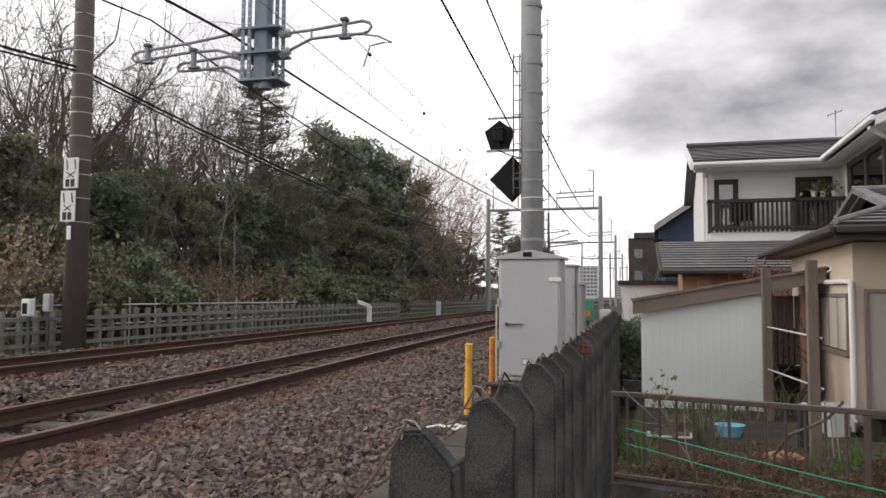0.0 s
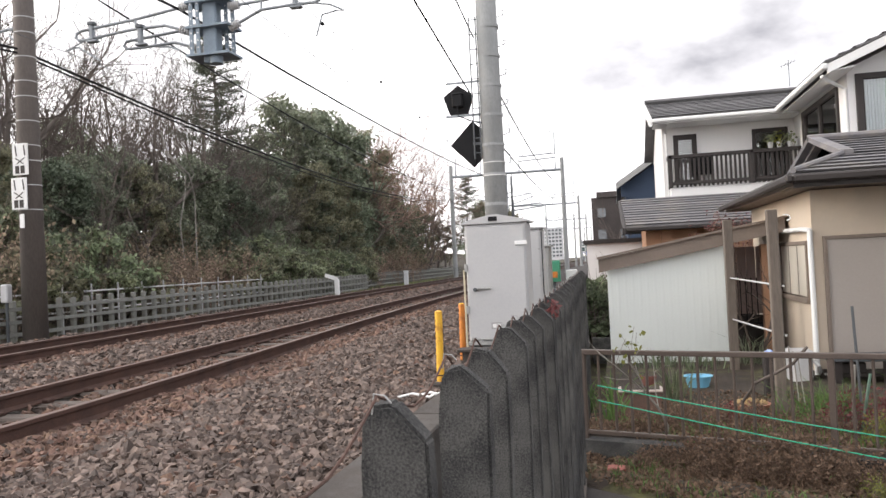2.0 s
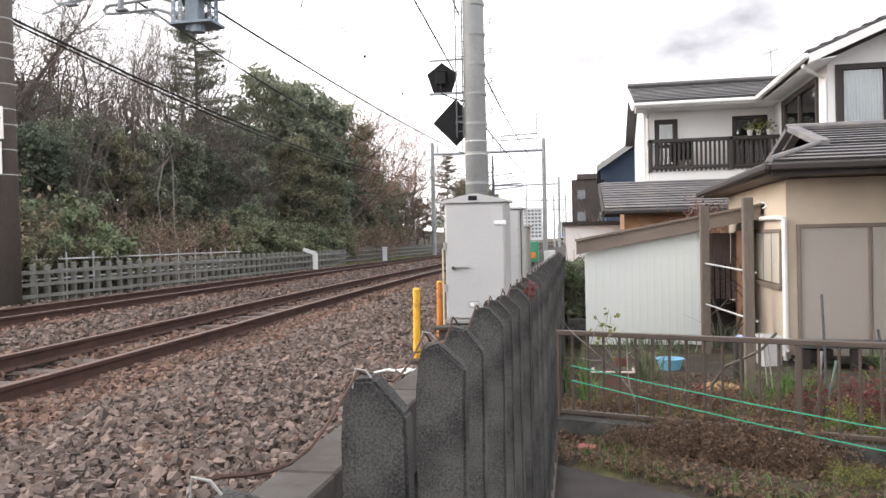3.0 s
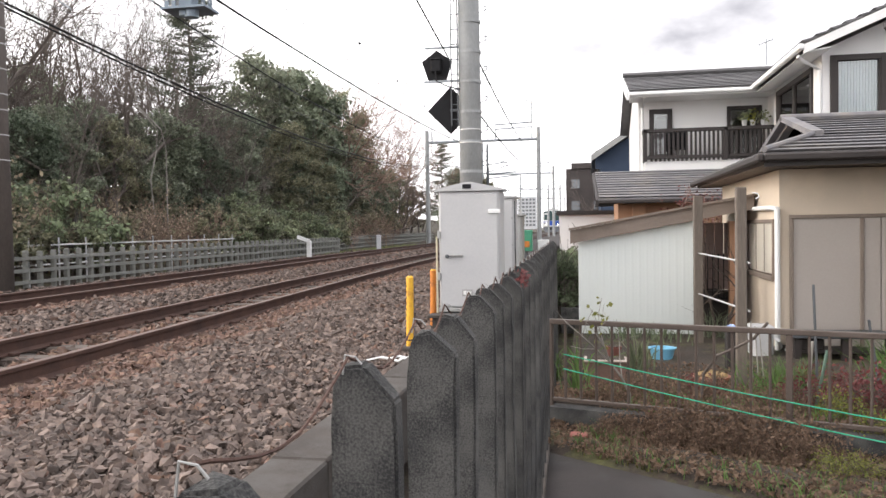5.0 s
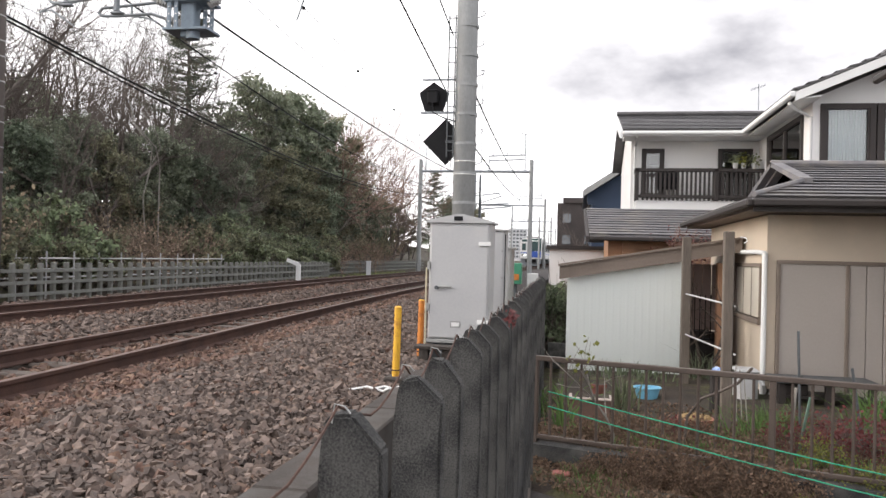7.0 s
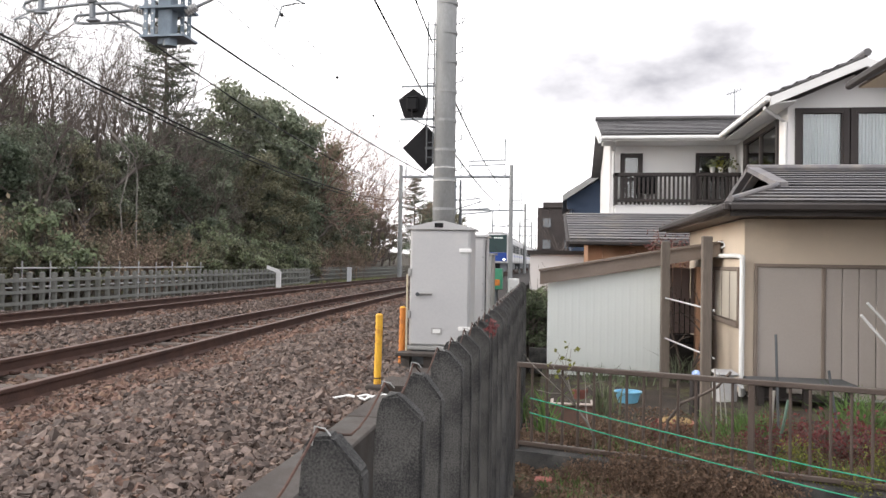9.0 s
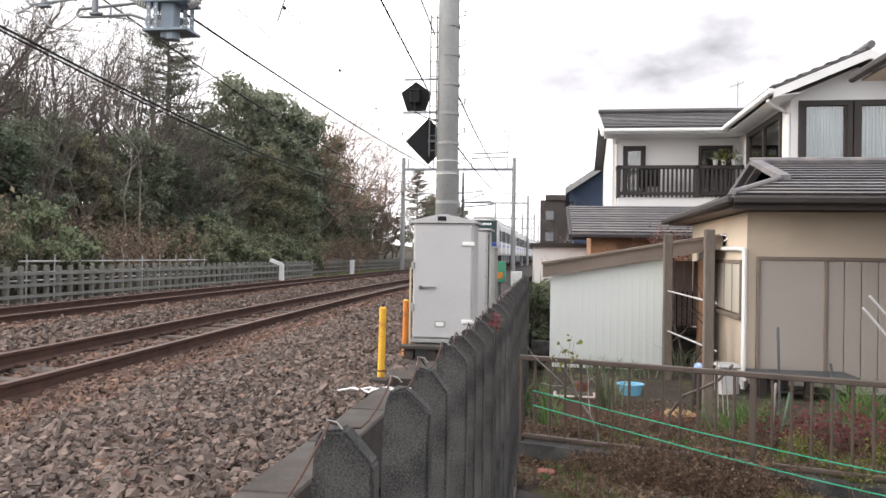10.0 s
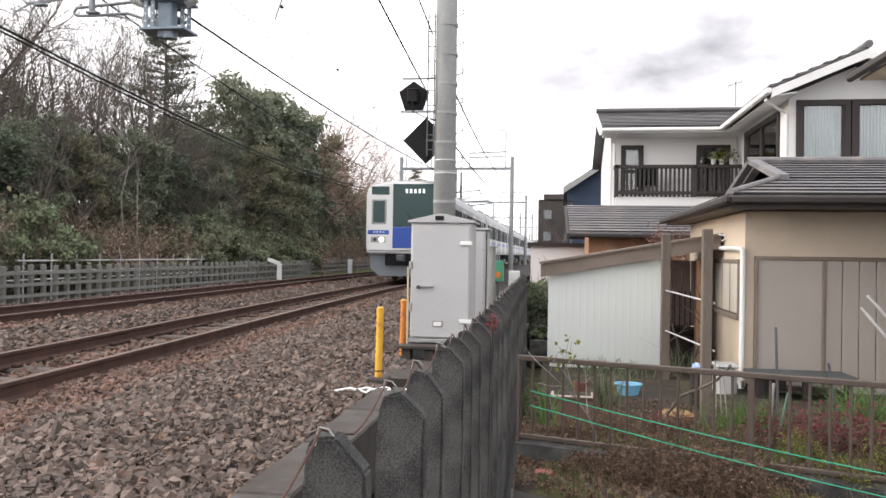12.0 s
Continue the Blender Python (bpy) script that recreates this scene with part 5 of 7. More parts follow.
        part("clamp_head", B(clampx - 0.075, y - 0.06, z0 + 0.25, clampx + 0.065, y + 0.06, z0 + 0.32, bevel=0.015), M_DSTEEL, k)
        part("clamp_foot", B(clampx - 0.10, y - 0.06, z0 - 0.07, clampx + 0.12, y + 0.06, z0 - 0.02, bevel=0.015), M_CLAMP, k)
        for a, c in ins:
            i = part("insulator", C(a, c, 0.045, 0.045, 10), M_CAB, b, "pale ribbed insulator")
            a, c = Vector(a), Vector(c)
            for k in range(5):
                p = a.lerp(c, (k + 0.5) / 5)
                q = (c - a).normalized() * 0.012
                part("rib", C(p - q, p + q, 0.075, 0.075, 12), M_CAB, i)
    y = 12.85
    bracket([(-6.2, y, 5.70), (-5.7, y, 5.72), (-4.75, y, 5.80), (-4.62, y, 5.76), (-4.58, y, 5.68), (-4.64, y, 5.60), (-4.75, y, 5.57)],
            [(-6.2, y, 5.36), (-5.72, y, 5.56), (-5.1, y, 5.58), (-4.75, y, 5.57)], [(-5.72, y, 5.72), (-5.72, y, 5.56)],
            [((-6.34, y, 5.69), (-6.14, y, 5.70)), ((-6.34, y, 5.30), (-6.14, y, 5.385))],
            [(-5.1, y, 5.56), (-4.75, y, 5.56), (-4.45, y, 5.50), (-4.2, y, 5.37), (-4.35, y, 5.38), (-4.6, y, 5.34), (-4.72, y, 4.98)], -5.08)
    bracket([(-7.15, y, 5.80), (-8.2, y, 5.68), (-9.3, y, 5.60), (-9.42, y, 5.56), (-9.45, y, 5.48), (-9.38, y, 5.42), (-9.25, y, 5.42)],
            [(-7.15, y, 5.34), (-7.6, y, 5.5), (-8.3, y, 5.50), (-9.25, y, 5.42)], [(-8.2, y, 5.68), (-8.2, y, 5.50)],
            [((-7.05, y, 5.80), (-7.3, y, 5.785)), ((-7.05, y, 5.30), (-7.3, y, 5.40))],
            [(-8.9, y, 5.42), (-9.3, y, 5.40), (-9.65, y, 5.26), (-9.4, y, 5.3), (-8.95, y, 5.0)], -9.1)
    bracket([(-7.1, y + 0.3, 5.50), (-8.3, y + 0.3, 5.42), (-8.6, y + 0.3, 5.40), (-8.66, y + 0.3, 5.32), (-8.6, y + 0.3, 5.26), (-8.3, y + 0.3, 5.25)],
            [(-7.1, y + 0.3, 5.10), (-7.6, y + 0.3, 5.27), (-8.3, y + 0.3, 5.25)], [(-8.0, y + 0.3, 5.44), (-8.0, y + 0.3, 5.26)],
            [((-7.05, y + 0.3, 5.50), (-7.3, y + 0.3, 5.49)), ((-7.05, y + 0.3, 5.08), (-7.3, y + 0.3, 5.17))],
            [(-8.0, y + 0.3, 5.24), (-7.7, y + 0.3, 5.2), (-7.5, y + 0.3, 5.12)], -8.1)
    # brown pole with two signs
    X, Y = -11.03, 13.4
    p = thing("trackside_pole", (X, Y, -0.35), "tall brown concrete pole with white bands and two notices", "pole")
    part("shaft", C((X, Y, -0.4), (X - 0.0, Y, 9.8), 0.235, 0.165, 24), M_LPOLE, p, smooth=True)
    for k in range(12):
        z = 2.4 + 0.42 * k + 0.06 * (k % 3)
        part("band", C((X, Y, z), (X, Y, z + 0.02), 0.232 - 0.0069 * z + 0.006, 0.232 - 0.0069 * z + 0.006, 24), M_CAB, p, "thin pale band")
    for k, z in enumerate((3.38, 2.72)):
        sx = X + 0.06 - 0.05 * k
        s = part("notice_board", B(sx - 0.19, Y - 0.29, z - 0.31, sx + 0.15, Y - 0.26, z + 0.3, bevel=0.004), M_WHITE, p, "white enamel notice with dark marks")
        for u0, u1 in ((-0.13, -0.08), (0.06, 0.11)):
            part("stroke", prism(bmesh.new(), [(sx + u0, z + 0.26), (sx + u0 + 0.025, z + 0.26), (sx + u1, z + 0.06), (sx + u1 - 0.025, z + 0.06)], Y - 0.296, Y - 0.291), M_DKWOOD, s)
        for e in (-1, 1):
            part("stroke", prism(bmesh.new(), [(sx - 0.10 * e - 0.035, z + 0.02), (sx - 0.10 * e + 0.0, z + 0.02), (sx + 0.08 * e, z - 0.1), (sx + 0.08 * e - 0.035, z - 0.1)], Y - 0.296 - 0.002 * (e + 1), Y - 0.291 - 0.002 * (e + 1)), M_DKWOOD, s)
        for u in (-0.13, -0.01):
            part("stroke", B(sx + u, Y - 0.296, z - 0.28, sx + u + 0.09, Y - 0.291, z - 0.13), M_DKWOOD, s)
    part("small_plate", B(X - 0.02, Y - 0.28, 2.05, X + 0.07, Y - 0.26, 2.32), M_WHITE, p)
    part("cable_arm", tube(bmesh.new(), [(X - 1.0, Y, 5.95), (X, Y, 6.05)], 0.03, 8), M_STEEL, p)
    part("cable_arm", tube(bmesh.new(), [(X, Y, 5.5), (X - 0.35, Y, 5.9)], 0.02, 8), M_STEEL, p)
    j = thing("lamp_box", (X - 0.45, Y - 0.2, -0.35), "small cream steel box on a dark stake", "box")
    part("case", B(X - 0.52, Y - 0.3, 0.62, X - 0.36, Y - 0.15, 0.98, bevel=0.02), M_CAB, j)
    part("stake", C((X - 0.44, Y - 0.22, -0.4), (X - 0.44, Y - 0.22, 0.62), 0.03), M_DSTEEL, j)
    # portals down the line
    for y0, zz, big in ((60, 7.75, True), (100, 7.9, True), (150, 8.3, False), (205, 8.5, False)):
        xr, xl = {60: (-3.6, -12.3), 100: (-4.25, -12.6), 150: (-5.2, -12.8), 205: (-6.0, -12.9)}[y0]
        g = thing("catenary_portal", (xr, y0, -0.4), "grey steel portal carrying the overhead line", "portal", "catenary portals")
        for x in (xl, xr):
            part("post", C((x, y0, -0.6), (x, y0, zz + 0.9), 0.19, 0.15, 14), M_PCONC, g, "pale concrete post")
        part("beam", C((xl, y0, zz), (xr, y0, zz), 0.11, 0.11, 10), M_STEEL, g)
        part("upper_frame", tube(bmesh.new(), [(xr - 3.3, y0, zz - 0.1), (xr - 3.3, y0, zz + 1.2), (xr - 0.5, y0, zz + 1.3), (xr - 0.5, y0, zz - 0.1)], 0.06, 8), M_STEEL, g)
        part("upper_bar", C((xr - 3.3, y0, zz + 0.85), (xr - 0.5, y0, zz + 0.95), 0.05, seg=8), M_STEEL, g)
        part("arm_post", tube(bmesh.new(), [(xr - 0.5, y0, zz + 1.2), (xr - 0.5, y0, zz + 2.9), (xr - 0.9, y0, zz + 2.95)], 0.05, 8), M_STEEL, g)
        part("upper_frame", tube(bmesh.new(), [(xl + 0.4, y0, zz), (xl + 0.4, y0, zz + 1.8), (xl + 2.4, y0, zz + 1.6), (xl + 2.4, y0, zz)], 0.05, 8), M_STEEL, g)
        for k in range(3):
            part("insulator", C((xr - 3.0 + 1.1 * k, y0, zz + 1.25), (xr - 3.0 + 1.1 * k, y0, zz + 1.6), 0.05, 0.03, 8), M_CAB, g)
        for cx in ((xr + xl) / 2,):
            part("drop_arm", C((cx, y0, zz), (cx, y0, zz - 3.0), 0.09, seg=8), M_STEEL, g)
            for e in (-1, 1):
                part("registration_arm", tube(bmesh.new(), [(cx, y0, zz - 1.9), (cx + e * 1.9, y0, zz - 1.7), (cx + e * 2.1, y0, zz - 1.9), (cx, y0, zz - 2.6)], 0.045, 8), M_STEEL, g)
    s = thing("slender_mast", (-6.6, 52, -0.3), "thin dark mast with a side bracket", "mast")
    part("shaft", C((-6.52, 52, -0.4), (-6.52, 52, 6.6), 0.11, 0.07, 10), M_DSTEEL, s)
    part("bracket", tube(bmesh.new(), [(-6.5, 52, 4.6), (-4.6, 52, 4.7), (-4.4, 52, 4.5), (-6.5, 52, 4.3)], 0.05, 8), M_STEEL, s)
    for k in range(5):
        y = 75 + 22 * k
        single("line_pole", C((-3.6 - 0.012 * y, y, -0.7), (-3.6 - 0.012 * y, y, 6.3), 0.13, 0.1, 10), M_PCONC, (-3.6 - 0.012 * y, y, -0.7), "pale concrete line pole beside the railway", "pole", "line poles")


def build_lattice_fence():
    f = thing("lattice_fence", (-11.75, 20, -0.4), "grey concrete post-and-rail fence along the railway", "fence")
    pm = mesh_of("post", B(-0.06, -0.045, 0, 0.06, 0.045, 1.0, bevel=0.02), M_FENCE)
    n = 0
    y = 11.0
    fx = lambda y: -11.75 - 0.02 * max(y - 25, 0) - 1.5 * smooth(36, 42, y)
    while y < 70:
        ob = new("post", pm)
        ob.parent = f
        ob.matrix_basis = Matrix.Translation(-ORG[f]) @ pose(fx(y), y, -0.36 + 0.04 * noise.noise((y, 0, 0)), 0, 0, 0)
        y += 0.44
        n += 1
    for k in range(30):
        a = 11 + 2 * k
        for z in (-0.08, 0.17, 0.43):
            part("rail", slab([(fx(a) + 0.05, a, z + 0.075), (fx(a) + 0.09, a, z + 0.075), (fx(a + 2) + 0.09, a + 1.99, z + 0.075), (fx(a + 2) + 0.05, a + 1.99, z + 0.075)], 0.075), M_FENCE, f)
    w = thing("pipe_fence", (-12.6, 15, -0.4), "white tubular steel fence behind the concrete fence", "fence")
    for z in (0.25, 0.45, 0.72):
        part("rail", C((-12.75, 10, z), (-12.75, 27.0, z), 0.022, seg=8), M_CAB, w)
    for k in range(17):
        part("post", C((-12.75, 10 + k * 1.05, -0.4), (-12.75, 10 + k * 1.05, 0.9), 0.022, seg=8), M_CAB, w)


M_FENCE = mat("grey_fence_concrete", (0.245, 0.245, 0.224), (0.131, 0.135, 0.122), 0.95, scale=4, fine=60, bump=0.4)


# ---- plants ----
M_BARK = mat("dark_bark", (0.15, 0.128, 0.112), (0.075, 0.064, 0.057), 0.95, scale=4, fine=40, bump=0.6, stretch=(1, 1, 0.25))
M_TWIG = mat("bare_twig", (0.14, 0.115, 0.10), (0.08, 0.066, 0.058), 0.95, scale=4, fine=40, bump=0.2)
M_RTWIG = mat("reddish_twig", (0.298, 0.199, 0.161), (0.188, 0.122, 0.0994), 0.95, scale=4, fine=40, tint=0.3, bump=0.2)
M_PALE = mat("pale_bark", (0.30, 0.28, 0.25), (0.2, 0.185, 0.165), 0.9, scale=4, fine=40, bump=0.3)
M_LEAF1 = leafy(mat("dark_evergreen_leaf", (0.218, 0.25, 0.171), (0.145, 0.168, 0.116), 0.4, scale=0.5, fine=6, tint=0.3, bump=0.0, island=0.5))
M_NEEDLE = leafy(mat("conifer_needle", (0.13, 0.145, 0.105), (0.075, 0.085, 0.063), 0.6, scale=0.6, fine=6, bump=0.0, island=0.4))
M_LEAF2 = leafy(mat("olive_leaf", (0.25, 0.245, 0.155), (0.17, 0.165, 0.105), 0.55, scale=0.6, fine=6, tint=0.3, bump=0.0, island=0.5))
M_LEAF3 = leafy(mat("shrub_leaf", (0.25, 0.285, 0.17), (0.17, 0.195, 0.115), 0.5, scale=0.6, fine=6, tint=0.3, bump=0.0, island=0.55))
M_DRY = leafy(mat("dry_leaf", (0.216, 0.144, 0.099), (0.108, 0.072, 0.0495), 0.8, scale=0.8, fine=8, bump=0.0, island=0.5))
M_DRYW = leafy(mat("withered_leaf", (0.38, 0.299, 0.218), (0.23, 0.178, 0.132), 0.8, scale=0.8, fine=8, tint=0.3, bump=0.0, island=0.5))
M_GRASS = leafy(mat("grass_blade", (0.13, 0.22, 0.06), (0.075, 0.13, 0.04), 0.6, scale=1, fine=8, bump=0.0, island=0.4))
M_YGRASS = leafy(mat("winter_grass", (0.22, 0.25, 0.10), (0.14, 0.16, 0.065), 0.7, scale=1, fine=8, bump=0.0, island=0.4))
M_YLEAF = leafy(mat("yellow_green_leaf", (0.225, 0.225, 0.045), (0.135, 0.15, 0.0375), 0.6, scale=1, fine=8, bump=0.0, island=0.4))
M_DSTEM = mat("dead_stem", (0.14, 0.09, 0.065), (0.07, 0.045, 0.033), 0.9, scale=8, fine=60, bump=0.1)
M_MOSS = mat("moss", (0.14, 0.133, 0.035), (0.07, 0.077, 0.021), 0.9, scale=3, fine=20, bump=0.0, island=0.4)
M_RLEAF = leafy(mat("red_brown_leaf", (0.17, 0.045, 0.045), (0.10, 0.03, 0.03), 0.6, scale=1, fine=8, bump=0.0, island=0.4))


def tubes_np(segs, sides=4):
    """Tapered tubes for (p0, p1, r0, r1) rows."""
    s = np.array(segs, float)
    p0, p1, r0, r1 = s[:, 0:3], s[:, 3:6], s[:, 6], s[:, 7]
    d = p1 - p0
    d /= np.linalg.norm(d, axis=1, keepdims=True) + 1e-9
    ref = np.where(np.abs(d[:, 2:3]) > 0.9, np.array([[1.0, 0, 0]]), np.array([[0, 0, 1.0]]))
    u = np.cross(d, ref)
    u /= np.linalg.norm(u, axis=1, keepdims=True) + 1e-9
    w = np.cross(d, u)
    v = []
    for p, r in ((p0, r0), (p1, r1)):
        for k in range(sides):
            a = math.tau * k / sides
            v.append(p + (u * math.cos(a) + w * math.sin(a)) * r[:, None])
    v = np.stack(v, 1)
    f = np.array([(k, (k + 1) % sides, sides + (k + 1) % sides, sides + k) for k in range(sides)])
    f = f[None] + (2 * sides) * np.arange(len(s))[:, None, None]
    return v.reshape(-1, 3), f.reshape(-1, 4)


def leaves_np(points, size, rng, droop=0.0, aspect=0.55, out=None, flat=0.0):
    """Leaves about the points; flat turns their faces up, out (one direction each) turns them to the crown's outside."""
    n = len(points)
    face = rng.normal(size=(n, 3))
    face[:, 2] += flat
    if out is not None:
        face += out * 1.1
    a = np.cross(face, rng.normal(size=(n, 3)))
    a[:, 2] -= droop * np.linalg.norm(a, axis=1)
    a /= np.linalg.norm(a, axis=1, keepdims=True)
    b = np.cross(a, face)
    b /= np.linalg.norm(b, axis=1, keepdims=True)
    s = size * (0.6 + 0.8 * rng.random((n, 1)))
    v = np.stack([points - a * s * 0.5, points + b * s * aspect * 0.5, points + a * s * 0.5, points - b * s * aspect * 0.5], 1)
    f = np.arange(n * 4).reshape(n, 4)
    return v.reshape(-1, 3), f


def clump_points(centres, radii, per, rng, flat=0.8):
    """Points in ragged clumps, most of them near the outside, and the way out of the clump at each."""
    pts, out = [], []
    for c, r in zip(centres, radii):
        d = rng.normal(size=(per, 3))
        d[:, 2] += 0.35
        d /= np.linalg.norm(d, axis=1, keepdims=True)
        lump = 0.75 + 0.35 * np.sin(d @ rng.normal(size=3) * 4 + rng.random() * 6)[:, None]
        pts.append(np.array(c) + d * (r * lump * rng.random((per, 1)) ** 0.35) * np.array([1, 1, flat]))
        out.append(d)
    return np.concatenate(pts), np.concatenate(out)


def grow(rng, p, d, length, r, depth, segs, spread=0.55, up=0.12, kids=(2, 3), shrink=0.72, slim=0.68):
    steps = 3 if depth > 1 else 2
    for i in range(steps):
        d = d + Vector(rng.normal(size=3)) * 0.13 + Vector((0, 0, up * 0.4))
        d.normalize()
        q = p + d * (length / steps)
        r2 = r * (1 - 0.28 / steps * (1.6 if i == steps - 1 else 1))
        segs.append((*p, *q, r, r2))
        p, r = q, r2
        if depth > 0 and i < steps - 1 and rng.random() < 0.75:
            e = (d + Vector(rng.normal(size=3)) * (spread + 0.25)).normalized()
            grow(rng, p, e, length * shrink * 0.8, r * 0.55, depth - 1, segs, spread, up, kids, shrink, slim)
    if depth > 0:
        for k in range(rng.integers(kids[0], kids[1] + 1)):
            e = (d + Vector(rng.normal(size=3)) * spread + Vector((0, 0, up))).normalized()
            grow(rng, p, e, length * shrink * (0.8 + 0.4 * rng.random()), r * slim, depth - 1, segs, spread, up, kids, shrink, slim)


def plant(name, label, category, meshes, group=""):
    """A plant at the origin out of (part name, mesh) rows."""
    t = thing(name, (0, 0, 0), label, category, group)
    for n, me in meshes:
        o = new(n, me)
        o.parent = t
    return t


def bare_tree(seed, h, depth=5, twig=None, label="leafless tree with dark fine branches"):
    rng = np.random.default_rng(seed)
    segs = []
    p = Vector((0, 0, -0.6))
    grow(rng, p, Vector((0.1 * rng.normal(), 0.1 * rng.normal(), 1)).normalized(), h * 0.33, 0.019 * h, depth, segs, 0.55, 0.15, (2, 3), 0.75, 0.64)
    trunk = [s for s in segs if s[6] > 0.05]
    fine = [s for s in segs if s[6] <= 0.05]
    v, f = tubes_np(trunk, 7)
    v2, f2 = tubes_np([(*s[:6], max(s[6], 0.0065), max(s[7], 0.005)) for s in fine], 3)
    return plant("bare_tree", label, "tree", [("trunk", mesh_np("trunk", v, f, M_BARK, True)), ("crown", mesh_np("crown", v2, f2, twig or M_TWIG))], "trees of the wood")


def leafy_tree(seed, h, w, leaf, label, low=0.12, n=34, per=330, size=0.17):
    rng = np.random.default_rng(seed)
    segs, cs, rs = [], [], []
    lean = rng.normal(size=2) * 0.05
    for k in range(8):
        a, b = k / 8, (k + 1) / 8
        segs.append((lean[0] * a * h, lean[1] * a * h, a * h * 0.9 - 0.5, lean[0] * b * h, lean[1] * b * h, b * h * 0.9 - 0.5, 0.02 * h * (1.1 - a), 0.02 * h * (1.1 - b)))
    for k in range(n):
        s = low + (1 - low) * (k + rng.random()) / n
        prof = math.sin(math.pi * min(0.16 + 0.84 * s, 1) ** 1.1) ** 0.6
        r = w * 0.5 * prof * (0.35 + 0.65 * rng.random())
        a = rng.random() * math.tau
        c = np.array((r * math.cos(a) + lean[0] * s * h, r * math.sin(a) + lean[1] * s * h, s * h * 0.95))
        cs.append(c)
        rs.append(h * (0.075 + 0.06 * rng.random()))
        segs.append((lean[0] * s * h, lean[1] * s * h, s * h * 0.8, *c, 0.0035 * h, 0.0015 * h))
    v, f = tubes_np(segs, 6)
    pts, out = clump_points(cs, rs, per, rng)
    v2, f2 = leaves_np(pts, size, rng, 0.1, 0.55, out, 0.5)
    return plant("evergreen_tree", label, "tree", [("trunk", mesh_np("trunk", v, f, M_BARK, True)), ("crown", mesh_np("crown", v2, f2, leaf))], "trees of the wood")


def conifer(seed, h):
    rng = np.random.default_rng(seed)
    segs, pts = [], []
    for k in range(12):
        a, b = k / 12, (k + 1) / 12
        segs.append((0, 0, a * h - 0.5, 0, 0, b * h - 0.4, 0.016 * h * (1.05 - a), 0.016 * h * (1.05 - b)))
    for k in range(150):
        s = 0.30 + 0.70 * (k + rng.random()) / 150
        L = h * 0.30 * (1.05 - s) ** 0.6 * (0.45 + 0.7 * rng.random())
        a = rng.random() * math.tau
        p = np.array((0, 0, s * h))
        q = p + np.array((math.cos(a) * L, math.sin(a) * L, L * (0.10 + 0.2 * rng.random())))
        segs.append((*p, *q, 0.03, 0.008))
        for j in range(5):
            u = 0.35 + 0.65 * (j + rng.random()) / 5
            c = p + (q - p) * u
            m = 34
            pts.append(c + rng.normal(size=(m, 3)) * np.array((0.20, 0.20, 0.07)) * (0.5 + L * 0.28))
    v, f = tubes_np(segs, 5)
    v2, f2 = leaves_np(np.concatenate(pts), 0.13, rng, 0.2, 0.3)
    return plant("conifer", "tall sparse dark conifer with layered branches", "tree", [("trunk", mesh_np("trunk", v, f, M_BARK, True)), ("crown", mesh_np("crown", v2, f2, M_NEEDLE))], "trees of the wood")


def shrub(seed, h, w, leaf, name, label, n=16, per=230, size=0.085, twigs=True):
    rng = np.random.default_rng(seed)
    segs, cs, rs = [], [], []
    for k in range(n):
        a, r = rng.random() * math.tau, w * 0.5 * rng.random() ** 0.5
        c = np.array((r * math.cos(a), r * math.sin(a), h * (0.25 + 0.62 * rng.random() * (1 - 0.5 * (2 * r / w) ** 2))))
        cs.append(c)
        rs.append(h * (0.13 + 0.1 * rng.random()))
        segs.append((c[0] * 0.3, c[1] * 0.3, -0.15, *c, 0.014, 0.005))
        for j in range(6):
            e = c + rng.normal(size=3) * rs[-1] * 1.1
            segs.append((*c, *e, 0.008, 0.003))
    v, f = tubes_np(segs, 3)
    pts, out = clump_points(cs, rs, per, rng)
    v2, f2 = leaves_np(pts, size, rng, 0.0, 0.55, out, 0.5)
    return plant(name, label, "shrub", [("stem", mesh_np("stem", v, f, M_TWIG)), ("foliage", mesh_np("foliage", v2, f2, leaf))], "shrubs")


def twig_shrub(seed, h, label, material, r=0.012, count=10, leafmat=None):
    rng = np.random.default_rng(seed)
    segs = []
    for k in range(count):
        d = Vector((rng.normal() * 0.4, rng.normal() * 0.4, 1)).normalized()
        grow(rng, Vector((rng.normal() * h * 0.12, rng.normal() * h * 0.12, -0.1)), d, h * 0.36, r, 3, segs, 0.4, 0.1, (2, 3), 0.7)
    v, f = tubes_np(segs, 3)
    rows = [("stem", mesh_np("stem", v, f, material))]
    if leafmat:
        ends = np.array([s[3:6] for s in segs if s[6] < r * 0.5])
        ends = ends[rng.random(len(ends)) < 0.5]
        v2, f2 = leaves_np(ends + rng.normal(size=ends.shape) * 0.02, h * 0.035 if h > 1 else h * 0.06, rng)
        rows.append(("foliage", mesh_np("foliage", v2, f2, leafmat)))
    return plant("bare_shrub", label, "shrub", rows, "shrubs")


def spread(protos, spots, rng):
    """Sets prototypes and their copies at (x, y, z, which, scale)."""
    used = set()
    for x, y, z, k, s in spots:
        m = pose(x, y, z, 0, 0, rng.uniform(0, 360))
        ob = protos[k]
        if k in used:
            ob = copy_thing(ob, m)
        ob.matrix_basis = m
        ob.scale = (s, s, s * rng.uniform(0.92, 1.08))
        used.add(k)


